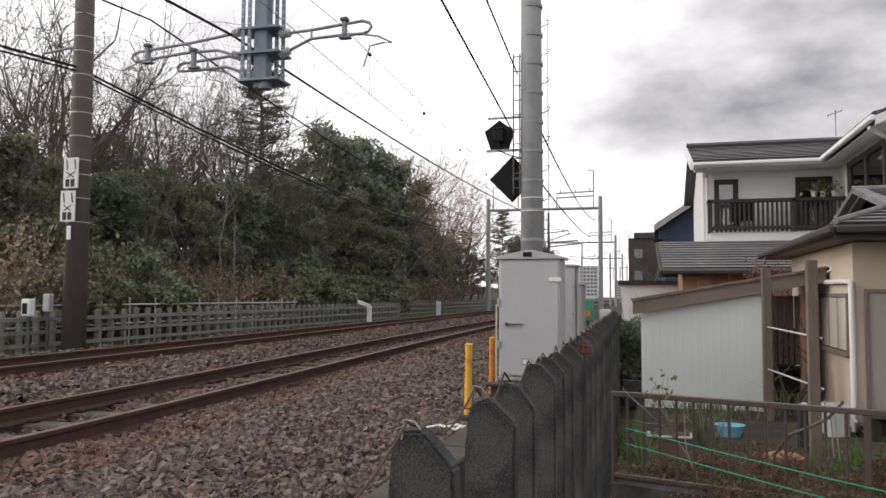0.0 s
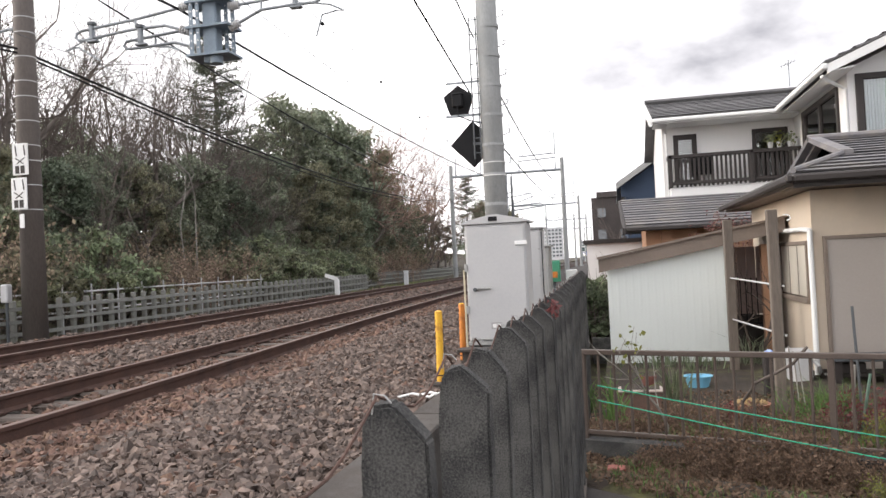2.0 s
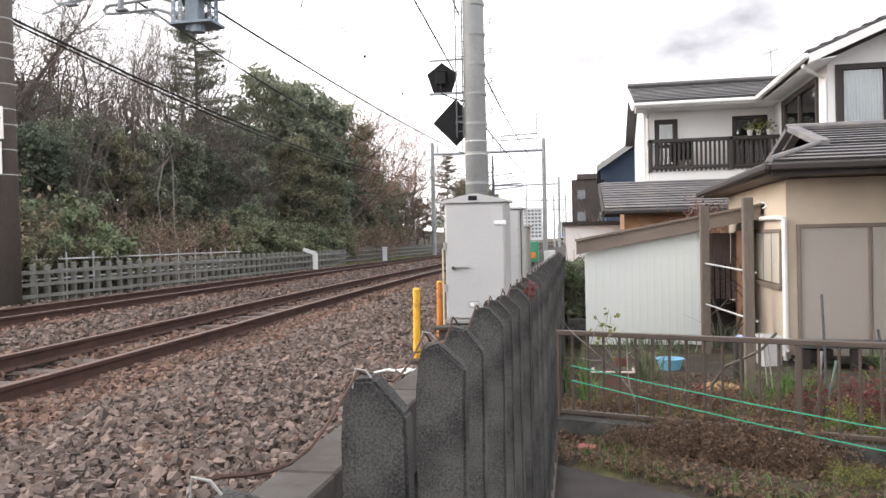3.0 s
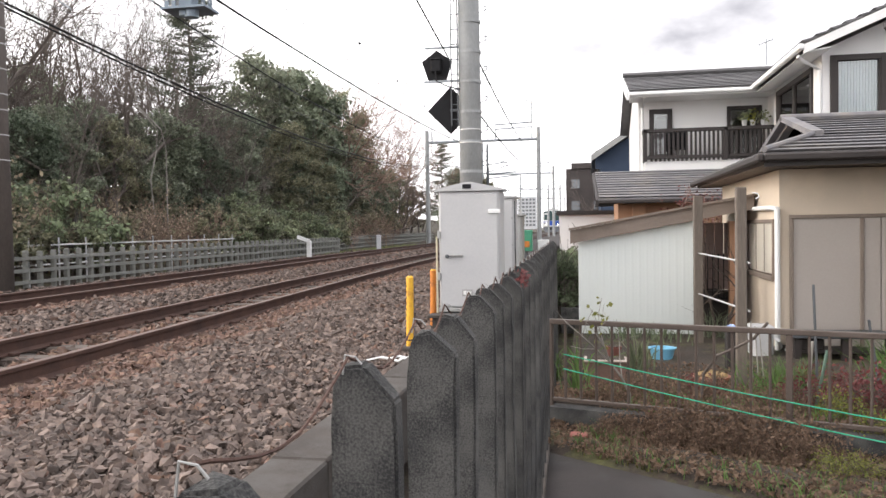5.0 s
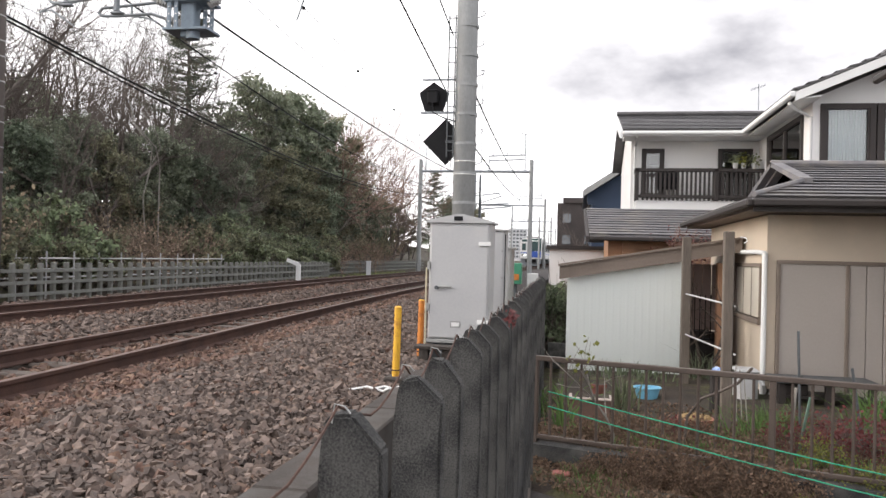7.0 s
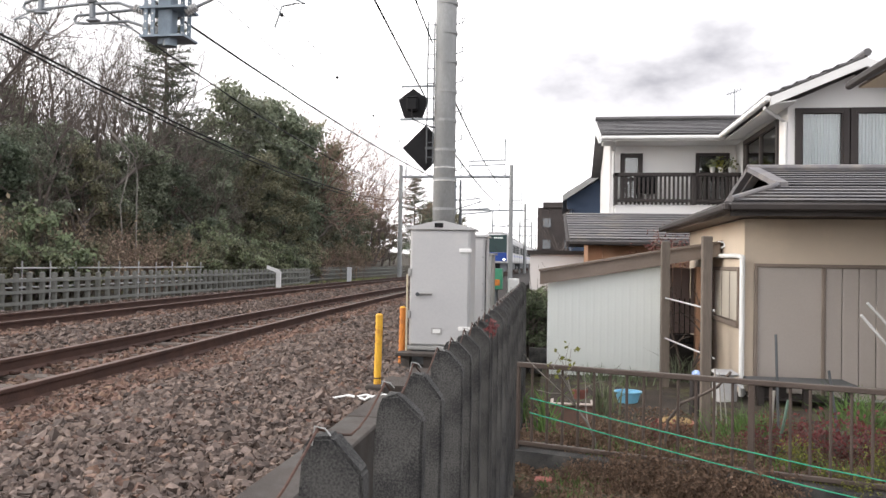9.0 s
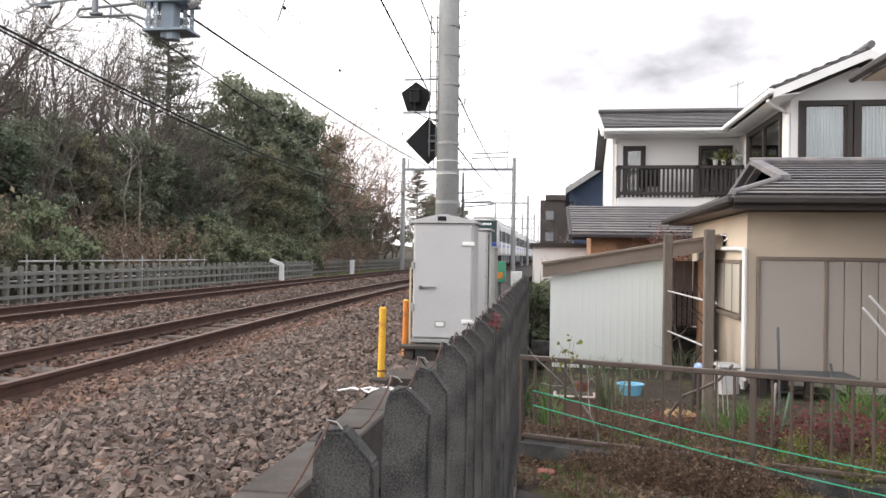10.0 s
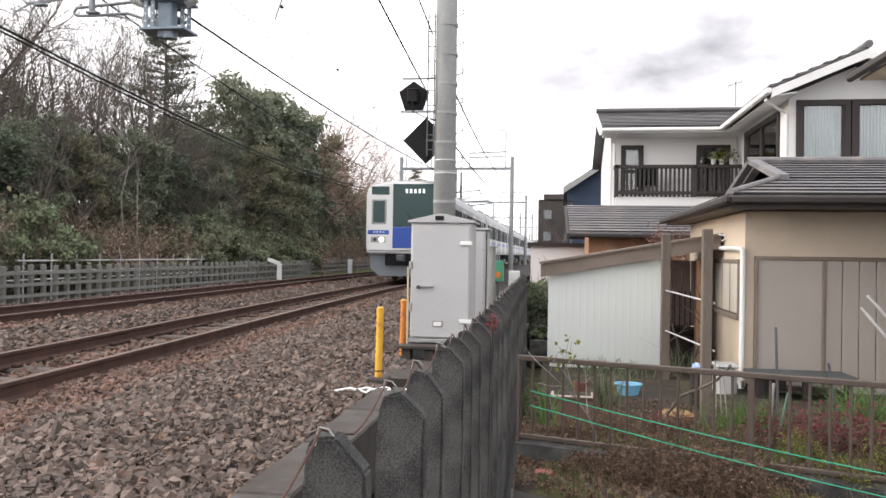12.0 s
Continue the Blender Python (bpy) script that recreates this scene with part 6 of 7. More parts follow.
def build_wood():
    rng = random.Random(11)
    P = {
        "e1": leafy_tree(1, 6.5, 4.4, M_LEAF1, "dark green broadleaved evergreen tree", per=300, n=46, size=0.16),
        "e2": leafy_tree(2, 6.0, 4.6, M_LEAF1, "dense dark evergreen tree", per=300, n=46, size=0.16),
        "e3": leafy_tree(3, 7.5, 5.0, M_LEAF2, "olive green evergreen tree with dull leaves", per=300, n=48, size=0.16),
        "b1": bare_tree(21, 10.5), "b2": bare_tree(22, 11.5), "b3": bare_tree(23, 9.5), "b4": bare_tree(24, 11.0),
        "r1": bare_tree(31, 8.5, 5, M_RTWIG, "leafless tree with reddish fine branches"), "r2": bare_tree(32, 8.0, 5, M_RTWIG, "leafless tree with reddish fine branches"),
        "c1": conifer(41, 13.0),
        "s1": shrub(51, 2.2, 2.6, M_LEAF3, "evergreen_shrub", "green leafy shrub at the wood's edge", size=0.12, per=190),
        "s2": shrub(52, 1.8, 2.8, M_LEAF2, "evergreen_shrub", "olive shrub at the wood's edge", size=0.11, per=190),
        "d1": twig_shrub(61, 2.6, "tangled reddish-brown leafless shrub", M_RTWIG, 0.012, 8, M_DRYW),
        "d2": twig_shrub(62, 2.1, "tangled brown leafless shrub with dry leaves", M_TWIG, 0.010, 7, M_DRYW),
    }
    spots = []
    def put(x, y, k, s):
        spots.append((x, y, ground_height(x, y) - 0.05, k, s))
    def az(deg, x, k, s):
        """On a bearing left of the track, at x."""
        put(x, -x / math.tan(radians(deg)) + 0.35, k, s)
    # evergreens of uneven height in the shade of the bare trees
    for i in range(15):
        a = 47 - i * 1.35 + rng.uniform(-0.7, 0.7)
        az(a, -16.0 - rng.uniform(0, 3.0), rng.choice(("e1", "e2", "e3", "e1")), rng.uniform(0.55, 0.82))
    for i in range(8):
        a = 46 - i * 2.4 + rng.uniform(-0.8, 0.8)
        az(a, -20.5 - rng.uniform(0, 3), rng.choice(("e1", "e2")), rng.uniform(0.65, 0.9))
    # bare trees rising through and behind them
    for i in range(17):
        a = 46.5 - i * 1.12 + rng.uniform(-0.5, 0.5)
        az(a, -15.5 - rng.uniform(0, 8), rng.choice(("b1", "b2", "b3", "b4")), rng.uniform(0.85, 1.2))
    for i in range(7):
        a = 46 - i * 2.6 + rng.uniform(-0.6, 0.6)
        az(a, -25 - rng.uniform(0, 6), rng.choice(("b1", "b2", "b4", "b3", "r1")), rng.uniform(0.95, 1.25))
    for a, k, q in ((42.5, "b3", 0.7), (36.2, "b4", 0.66), (33.0, "b3", 0.66), (25.2, "b3", 0.7), (18.2, "b3", 0.7)):
        az(a, -15.2, k, q)
    az(28.4, -18.5, "c1", 0.93)
    for a, x, k, q in ((29.6, -17.5, "b3", 0.85), (28.0, -17.2, "b1", 0.7), (27.2, -17.8, "r2", 0.95), (26.4, -17.6, "b3", 0.72), (30.6, -18, "b4", 0.95)):
        az(a, x, k, q)
    az(28.0, -20, "e1", 0.98)
    az(27.0, -19.5, "e2", 0.95)
    az(26.0, -19, "r1", 0.85)
    az(25.4, -19.5, "e3", 0.88)
    az(29.3, -19, "r2", 0.9)
    # tall evergreens in the middle
    for a, x, k, s in ((24.9, -18, "e1", 1.05), (23.5, -18.5, "e1", 1.5), (22.6, -18.4, "e2", 1.5), (21.2, -18.4, "e2", 1.72), (20.3, -18.2, "e1", 1.62), (19.3, -18.2, "e3", 1.25), (18.3, -18, "e1", 1.2), (17.2, -18, "e2", 1.15), (24.9, -16.5, "e2", 0.8),
                       (23.0, -16.2, "e3", 0.85), (21.6, -16, "e2", 0.85), (18.6, -17, "e2", 0.92), (17.8, -16.8, "e1", 0.86), (17.0, -16.5, "e3", 0.78), (16.3, -16.8, "e2", 0.86), (15.6, -16.8, "e1", 0.8),
                       (20.2, -15.8, "e3", 0.75), (18.9, -15.6, "e1", 0.7), (14.9, -17, "e2", 0.75), (14.2, -17, "e3", 0.7)):
        az(a, x, k, s)
    for i in range(18):
        a = 19.8 - i * 0.36 + rng.uniform(-0.2, 0.2)
        az(a, -17.0 - rng.uniform(0, 4), rng.choice(("r1", "r2")), rng.uniform(1.3, 1.6))
    for a in (14.4, 13.7, 13.0, 12.3):
        az(a, -15.5, rng.choice(("b1", "b3")), 0.62)
    for a in (13.6, 12.9, 12.2, 11.6, 11.0):
        az(a, -17, rng.choice(("b3", "e3")), 0.6)
    # dark pine tops behind the big pole
    for y, x, k, s in ((75, -14.0, "c1", 0.75), (82, -13.5, "e2", 1.25), (90, -13.8, "e1", 1.3), (98, -13.6, "b1", 0.9), (112, -14.5, "e3", 1.2)):
        put(x, y, k, s)
    # edge shrubs: olive and reddish thickets, then glossy green, then brown again down the line
    for i in range(48):
        a = 47 - i * 0.70 + rng.uniform(-0.35, 0.35)
        if a > 41:
            kind = rng.choice(("d1", "d1", "s2", "d2"))
        elif a > 38:
            kind = rng.choice(("d2", "s1"))
        elif a > 33.5:
            kind = rng.choice(("s2", "s1", "s2", "d1"))
        elif a > 27:
            kind = rng.choice(("d1", "d1", "s2", "d2"))
        elif a > 17.5:
            kind = rng.choice(("s1", "s1", "s2", "d2"))
        else:
            kind = rng.choice(("d1", "d2", "s2", "d1"))
        az(a, -13.1 - rng.uniform(0, 1.4), kind, rng.uniform(0.8, 1.3))
    for i in range(30):
        a = 45 - i * 1.05 + rng.uniform(-0.4, 0.4)
        kind = rng.choice(("d1", "s2", "d2")) if 27 < a < 36 or a < 17 else rng.choice(("s1", "s2", "s1"))
        az(a, -14.9 - rng.uniform(0, 1.4), kind, rng.uniform(0.9, 1.5))
    spread(P, spots, rng)
    # slanting pale stems
    t = thing("pale_sapling", (-14.20, 24.91, 0.1), "pale slanting leafless sapling", "tree")
    stems = ([(-14.20, 24.91, 0.1)] + [(-14.20, 24.88, 2.91), (-14.05, 24.64, 3.76), (-13.90, 24.10, 4.41), (-14.15, 23.23, 5.05), (-14.00, 22.66, 5.63)],
             [(-14.20, 24.31, 0.1)] + [(-14.20, 23.89, 2.74), (-14.05, 24.02, 3.69), (-13.90, 23.87, 4.38), (-14.15, 23.04, 5.11), (-14.00, 22.76, 5.33)],
             [(-14.20, 24.46, 4.02), (-14.05, 24.65, 4.49), (-13.90, 23.95, 5.08), (-14.15, 23.54, 5.55)])
    for pts, r in zip(stems, (0.024, 0.02, 0.016)):
        part("stem", tube(bmesh.new(), pts, r, 6), M_PALE, t)


def grass_np(rng, pts, h, w):
    n = len(pts)
    a = rng.random(n) * math.tau
    lean = rng.normal(size=(n, 2)) * 0.45
    hh = h * (0.5 + rng.random(n))
    side = np.stack([np.cos(a), np.sin(a), np.zeros(n)], 1) * w
    mid = pts + np.stack([lean[:, 0] * hh * 0.35, lean[:, 1] * hh * 0.35, hh * 0.65], 1)
    tip = pts + np.stack([lean[:, 0] * hh, lean[:, 1] * hh, hh * 0.95], 1)
    v = np.stack([pts - side, pts + side, mid + side * 0.7, mid - side * 0.7, tip, tip + side * 0.1], 1)
    f = np.array([(0, 1, 2, 3), (3, 2, 5, 4)])[None] + 6 * np.arange(n)[:, None, None]
    return v.reshape(-1, 3), f.reshape(-1, 4)


def clump_plant(name, label, x, y, z, n, r, h, w, material, seed):
    rng = np.random.default_rng(seed)
    pts = np.stack([rng.normal(size=n) * r, rng.normal(size=n) * r, np.zeros(n)], 1)
    v, f = grass_np(rng, pts, h, w)
    ob = new(name, mesh_np(name, v, f, material))
    ob.location = (x, y, z)
    tagged(ob, label, "plant", "garden plants", "stuff" if "grass" in name else "")


def build_garden():
    rng = np.random.default_rng(77)
    # litter of dead leaves and low weeds over verge and bed
    pts = []
    for i in range(30000):
        x = rng.uniform(-0.2, 3.4)
        if rng.random() < 0.62:
            y = rail_y(x) - rng.uniform(0.05, 1.6)
            z = -0.43
            if y < 5.42 - 0.70 * (x + 0.25):
                continue
        else:
            y = rail_y(x) + 0.1 + rng.random() ** 1.5 * 3.2
            z = garden_height(x, y) + 0.015
        pts.append((x, y, z + rng.random() * 0.03))
    v, f = leaves_np(np.array(pts), 0.034, rng, 0.0, 0.6, None, 1.2)
    tagged(new("leaf_litter", mesh_np("leaf_litter", v, f, M_DRY)), "brown dead leaves scattered on the soil", "leaf litter", kind="stuff")
    for n, mat_, h, seed, cnt in (("low_weeds", M_GRASS, 0.08, 3, 4200), ("dry_grass", M_DRY, 0.12, 4, 2600), ("moss", M_MOSS, 0.035, 6, 9000)):
        r2 = np.random.default_rng(seed)
        pts = []
        while len(pts) < cnt:
            x = r2.uniform(0.02, 5.0)
            y = rail_y(x) + r2.uniform(-1.5, 2.4)
            if noise.noise((x * 1.6 + seed * 9, y * 1.6, 0)) < 0.0 or abs(y - rail_y(x)) < 0.08 or y < 5.42 - 0.70 * (x + 0.25):
                continue
            pts.append((x, y, (garden_height(x, y) if y > rail_y(x) else -0.45)))
        v, f = grass_np(r2, np.array(pts), h, 0.004)
        tagged(new(n, mesh_np(n, v, f, mat_)), {"low_weeds": "patchy low weeds among the garden soil", "dry_grass": "dry straw-coloured grass on the verge", "moss": "yellow-green moss in patches on the soil"}[n], "grass", kind="stuff")
    r3 = np.random.default_rng(12)
    pts = np.stack([-11.0 - 1.6 * r3.random(3200), 30.8 + 22 * r3.random(3200), np.zeros(3200)], 1)
    pts[:, 2] = [ground_height(x, y) for x, y, _ in pts]
    v, f = grass_np(r3, pts, 0.22, 0.012)
    tagged(new("trackside_grass", mesh_np("trackside_grass", v, f, M_YGRASS)), "pale green winter grass beside the far track", "grass", kind="stuff")
    pts = np.array((-0.10, 2.97, 0.80)) + r3.normal(size=(70, 3)) * np.array((0.014, 0.04, 0.013))
    v, f = leaves_np(pts, 0.017, r3, 0.2, 0.7)
    ob = new("red_creeper", mesh_np("red_creeper", v, f, M_RLEAF))
    tagged(ob, "small red-leaved creeper on top of the stakes", "creeper", kind="stuff")
    # shrubs by the verge: dry tangle
    tw = twig_shrub(71, 0.42, "dry brown tangle of dead stems on the verge", M_DSTEM, 0.0034, 18, M_DRY)
    tr = twig_shrub(72, 0.5, "low red-leaved nandina shrub", M_TWIG, 0.005, 12, M_RLEAF)
    ty = twig_shrub(73, 0.36, "low shrub with yellow-green leaves", M_TWIG, 0.004, 16, M_YLEAF)
    rr = random.Random(9)
    spread({"a": tw, "b": tr, "c": ty}, [
        (0.30, 5.66, -0.46, "a", 0.6), (0.72, 5.62, -0.46, "a", 1.0), (0.98, 5.5, -0.46, "a", 1.15), (1.18, 5.42, -0.46, "a", 1.1), (1.42, 5.3, -0.46, "a", 0.9), (0.5, 5.7, -0.46, "a", 0.8), (0.2, 6.3, -0.4, "a", 0.8), (0.45, 6.6, -0.42, "a", 0.9), (1.5, 6.3, -0.42, "a", 0.8), (1.7, 6.6, -0.45, "b", 0.8), (2.45, 6.4, -0.45, "c", 1.2), (2.9, 5.9, -0.45, "b", 1.2), (2.75, 5.6, -0.4, "c", 1.1), (1.9, 5.4, -0.36, "c", 0.8),
        (0.35, 5.62, -0.46, "a", 0.7), (0.62, 5.5, -0.46, "a", 0.9), (0.85, 5.4, -0.46, "a", 0.8), (1.08, 5.32, -0.46, "a", 0.95), (1.3, 5.2, -0.46, "a", 0.7), (0.6, 6.3, -0.4, "a", 0.9),
        (0.95, 6.5, -0.42, "a", 1.0), (1.25, 6.2, -0.4, "a", 0.8), (1.95, 6.1, -0.4, "b", 1.0), (2.15, 6.3, -0.45, "b", 1.2), (2.3, 6.0, -0.4, "b", 1.1), (1.0, 6.9, -0.5, "b", 0.8), (2.6, 6.2, -0.45, "b", 1.2),
        (1.75, 5.9, -0.36, "c", 0.9), (2.25, 5.75, -0.36, "c", 1.0), (2.5, 5.6, -0.36, "c", 1.0), (1.45, 4.98, -0.46, "c", 0.7), (1.6, 4.95, -0.46, "c", 0.6), (2.0, 7.2, -0.52, "b", 1.0)], rr)
    for k, (name, label, x, y, n, r, h, w, m_) in enumerate((
            ("strap_leaf_clump", "green strap-leaved clump by the fence", -0.26, 8.10, 34, 0.05, 0.34, 0.009, M_GRASS),
            ("strap_leaf_clump", "green strap-leaved clump by the fence", 0.02, 6.9, 28, 0.05, 0.40, 0.009, M_GRASS),
            ("lily_clump", "grey-green lily clump beside the planter", 0.60, 8.57, 44, 0.05, 0.36, 0.011, M_LEAF3),
            ("grass_clump", "bright green grass clump in the bed", 1.76, 7.30, 420, 0.13, 0.30, 0.006, M_GRASS),
            ("grass_clump", "bright green grass clump in the bed", 2.76, 7.52, 320, 0.13, 0.42, 0.008, M_GRASS),
            ("grass_clump", "low green weeds under the shed wall", 0.85, 11.1, 160, 0.3, 0.16, 0.01, M_LEAF3),
            ("grass_clump", "weeds at the foot of the fence", 0.25, 5.55, 40, 0.08, 0.10, 0.004, M_GRASS))):
        clump_plant(name, label, x, y, garden_height(x, y) - 0.02 if y > 5.8 else -0.46, n, r, h, w, m_, k + 1)
    # a thin bare rose by the railing
    g = np.random.default_rng(8)
    segs = []
    grow(g, Vector((0, 0, -0.05)), Vector((0.03, 0, 1)), 0.45, 0.011, 2, segs, 0.4, 0.2)
    v, f = tubes_np(segs, 5)
    ends = np.array([s[3:6] for s in segs][-14:])
    v2, f2 = leaves_np(np.repeat(ends, 2, 0) + g.normal(size=(len(ends) * 2, 3)) * 0.02, 0.035, g, 0, 0.9)
    t = plant("rose_bush", "thin rose stem with a few yellowing leaves", "shrub", [("stem", mesh_np("stem", v, f, M_PALE)), ("foliage", mesh_np("foliage", v2, f2, M_YLEAF))])
    t.matrix_basis = pose(0.42, 6.12, -0.34, 0, 0, 20)
    # crooked grey branch rising to the railing
    single("crooked_branch", tube(bmesh.new(), [(0.9, 6.2, -0.35), (0.92, 6.15, -0.1), (1.0, 6.05, 0.05), (1.12, 5.95, 0.13), (1.2, 5.85, 0.2), (1.27, 5.75, 0.32)], 0.010, 7), M_TWIG, (0.9, 6.2, -0.35), "crooked grey branch leaning on the railing", "branch")
    # pots and tubs
    p = thing("planter", (0.28, 7.9, -0.54), "long brown plastic planter with a pale rim", "planter")
    brown = mat("brown_plastic", (0.18, 0.105, 0.0825), (0.12, 0.075, 0.06), 0.5)
    part("trough", prism(bmesh.new(), [(0.10, -0.56), (0.43, -0.56), (0.46, -0.31), (0.07, -0.31)], 7.8, 7.98), brown, p)
    part("rim", B(0.06, 7.77, -0.315, 0.47, 8.01, -0.288, bevel=0.01), mat("pale_plastic", (0.40, 0.33, 0.29), (0.32, 0.27, 0.235), 0.5), p, "pale rim")
    part("soil", B(0.09, 7.8, -0.30, 0.44, 7.98, -0.283), M_SOIL, p)
    fp = thing("flower_pot", (0.36, 8.5, -0.55), "tall red-brown terracotta pot behind the planter", "pot")
    clay = mat("terracotta", (0.19, 0.07, 0.052), (0.13, 0.048, 0.037), 0.8)
    part("body", C((0.36, 8.5, -0.55), (0.36, 8.5, -0.30), 0.055, 0.07, 16), clay, fp)
    part("rim", C((0.36, 8.5, -0.30), (0.36, 8.5, -0.265), 0.08, 0.08, 16), clay, fp)
    part("soil", C((0.36, 8.5, -0.28), (0.36, 8.5, -0.262), 0.066, 0.066, 16), M_SOIL, fp)
    b = thing("plastic_basin", (0.95, 8.9, -0.5), "sky blue plastic basin on the ground", "basin")
    blue = mat("blue_plastic", (0.20, 0.48, 0.66), (0.16, 0.42, 0.6), 0.35)
    bm = bmesh.new()
    ring = []
    for r, z in ((0.11, -0.55), (0.14, -0.435), (0.158, -0.43), (0.158, -0.418), (0.135, -0.418), (0.105, -0.52)):
        ring.append([bm.verts.new((0.93 + 1.02 * r * math.cos(k * math.tau / 20), 9.47 + 0.9 * r * math.sin(k * math.tau / 20), z)) for k in range(20)])
    for a, c in zip(ring, ring[1:]):
        for k in range(20):
            bm.faces.new((a[k], a[(k + 1) % 20], c[(k + 1) % 20], c[k]))
    bm.faces.new(ring[0][::-1])
    bm.faces.new(ring[-1])
    part("bowl", bm, blue, b)
    c = thing("clay_bowl", (1.2, 7.7, -0.53), "wide terracotta bowl with dry yellow moss", "bowl")
    bm = bmesh.new()
    for k, (r, z) in enumerate(((0.09, -0.54), (0.155, -0.42), (0.165, -0.40), (0.145, -0.40))):
        ring[k] = [bm.verts.new((1.2 + 1.05 * r * math.cos(i * math.tau / 20), 7.7 + r * math.sin(i * math.tau / 20), z)) for i in range(20)]
    for a, d in zip(ring[:3], ring[1:4]):
        for k in range(20):
            bm.faces.new((a[k], a[(k + 1) % 20], d[(k + 1) % 20], d[k]))
    bm.faces.new(ring[0][::-1])
    part("bowl", bm, mat("clay", (0.38, 0.17, 0.11), (0.28, 0.12, 0.08), 0.8), c)
    bm = bmesh.new()
    bmesh.ops.create_icosphere(bm, subdivisions=3, radius=1)
    for v in bm.verts:
        v.co = Vector((1.2 + v.co.x * 0.15, 7.7 + v.co.y * 0.14, -0.405 + v.co.z * 0.04 + 0.02 * noise.noise(v.co * 4)))
    part("moss", bm, mat("dry_moss", (0.30, 0.20, 0.085), (0.20, 0.13, 0.055), 0.95, fine=90, bump=0.6), c, "dry yellow moss")
    # things against the house
    s = thing("storage_bench", (2.6, 9.6, -0.56), "low grey wooden bench board on dark legs by the wall", "bench")
    part("board", B(2.3, 9.45, -0.30, 3.4, 9.95, -0.26, bevel=0.008), M_DSTEEL, s)
    for x in (2.36, 2.85, 3.3):
        part("leg", B(x, 9.5, -0.58, x + 0.07, 9.57, -0.30), M_DKWOOD, s)
    part("shelf", B(2.4, 9.6, -0.48, 3.3, 9.9, -0.45), M_DKWOOD, s)
    single("dark_crate", B(2.4, 9.62, -0.45, 2.7, 9.85, -0.33, bevel=0.01), M_DKWOOD, (2.5, 9.7, -0.45), "dark wooden crate under the bench", "crate")
    a = thing("outdoor_unit", (1.95, 9.9, -0.57), "white box unit with a cover by the house corner", "air conditioner")
    part("case", B(1.96, 9.75, -0.62, 2.20, 10.05, -0.25, bevel=0.04), M_CAB, a)
    part("cover", B(1.945, 9.73, -0.25, 2.215, 10.07, -0.205, bevel=0.022), M_CAB, a)
    part("pipe", tube(bmesh.new(), [(2.18, 9.85, -0.3), (2.26, 9.8, -0.38), (2.30, 9.9, -0.46), (2.34, 10.1, -0.5)], 0.022, 8), M_WHITE, a, "white hose")
    for k in range(3):
        single("tool_handle", C((1.68 + 0.05 * k, 8.3, -0.55), (1.70 + 0.04 * k, 8.5, 0.0 - 0.05 * k), 0.006, seg=8), M_PALE, (1.7, 8.3, -0.55), "white garden cane leaning by the post", "cane", "garden canes")
    bm = bmesh.new()
    bmesh.ops.create_icosphere(bm, subdivisions=3, radius=1)
    for v in bm.verts:
        v.co = Vector((1.58 + v.co.x * 0.075, 8.7 + v.co.y * 0.07, -0.10 + v.co.z * 0.03 + 0.04 * noise.noise(v.co * 2.5)))
    single("blue_sheet", bm, mat("pale_blue_sheet", (0.42, 0.52, 0.72), (0.16, 0.26, 0.55), 0.5, scale=30), (1.62, 8.7, 0), "crumpled blue and white plastic sheet", "sheet")
    single("storage_box", B(1.50, 8.65, -0.55, 1.66, 8.8, -0.12, bevel=0.01), M_DKWOOD, (1.6, 8.7, -0.55), "dark box under the plastic sheet", "box")
    for (x0, y0, z0, x1, y1, z1, m_, lab) in ((1.92, 7.0, -0.52, 1.885, 7.0, 0.48, M_DSTEEL, "dark upright plant stake"), (2.40, 7.0, -0.52, 2.295, 7.0, 0.2, M_DSTEEL, "dark leaning plant stake"),
                                              (1.78, 6.6, -0.5, 1.86, 6.55, 0.02, mat("green_stake", (0.10, 0.17, 0.13), (0.07, 0.12, 0.09), 0.5), "green plastic plant stake"),
                                              (1.74, 6.65, -0.5, 1.77, 6.6, 0.08, M_PALE, "grey wooden plant stake"), (2.50, 6.9, 0.66, 2.95, 6.9, 0.12, M_CAB, "pale aluminium washing pole"), (2.62, 7.1, 0.75, 3.1, 7.1, 0.2, M_CAB, "pale aluminium washing pole")):
        single("plant_stake" if "stake" in lab else "laundry_pole", C((x0, y0, z0), (x1, y1, z1), 0.011, seg=8), m_, (x0, y0, z0), lab, "stake" if "stake" in lab else "pole")
    st = thing("pole_stand", (2.98, 7.0, -0.55), "steel stand that carries the washing poles", "stand")
    part("upright", C((2.98, 7.0, -0.6), (2.98, 7.0, 0.35), 0.02, seg=8), M_STEEL, st)
    part("crossbar", C((2.98, 6.8, 0.2), (2.98, 7.2, 0.2), 0.015, seg=8), M_STEEL, st)
    # hedge and low wall beyond the shed
    hd = shrub(81, 1.25, 0.75, M_LEAF3, "hedge_shrub", "glossy green hedge shrub beside the shed", 22, 330, 0.06)
    hd.matrix_basis = pose(-0.24, 13.4, -0.55)
    h2 = copy_thing(hd, pose(-0.2, 15.2, -0.55, 0, 0, 90))
    h3 = copy_thing(hd, pose(0.25, 13.9, -0.5, 0, 0, 200))
    single("low_wall", B(-0.32, 12.6, -0.7, -0.03, 12.7, -0.3), M_CONC, (-0.2, 12.6, -0.7), "low dark block wall under the hedge", "wall", kind="structure")
    mp = twig_shrub(91, 1.4, "bare red-tipped maple over the annex", M_RTWIG, 0.014, 8, M_RLEAF)
    mp.matrix_basis = pose(2.25, 15.2, 0.6)
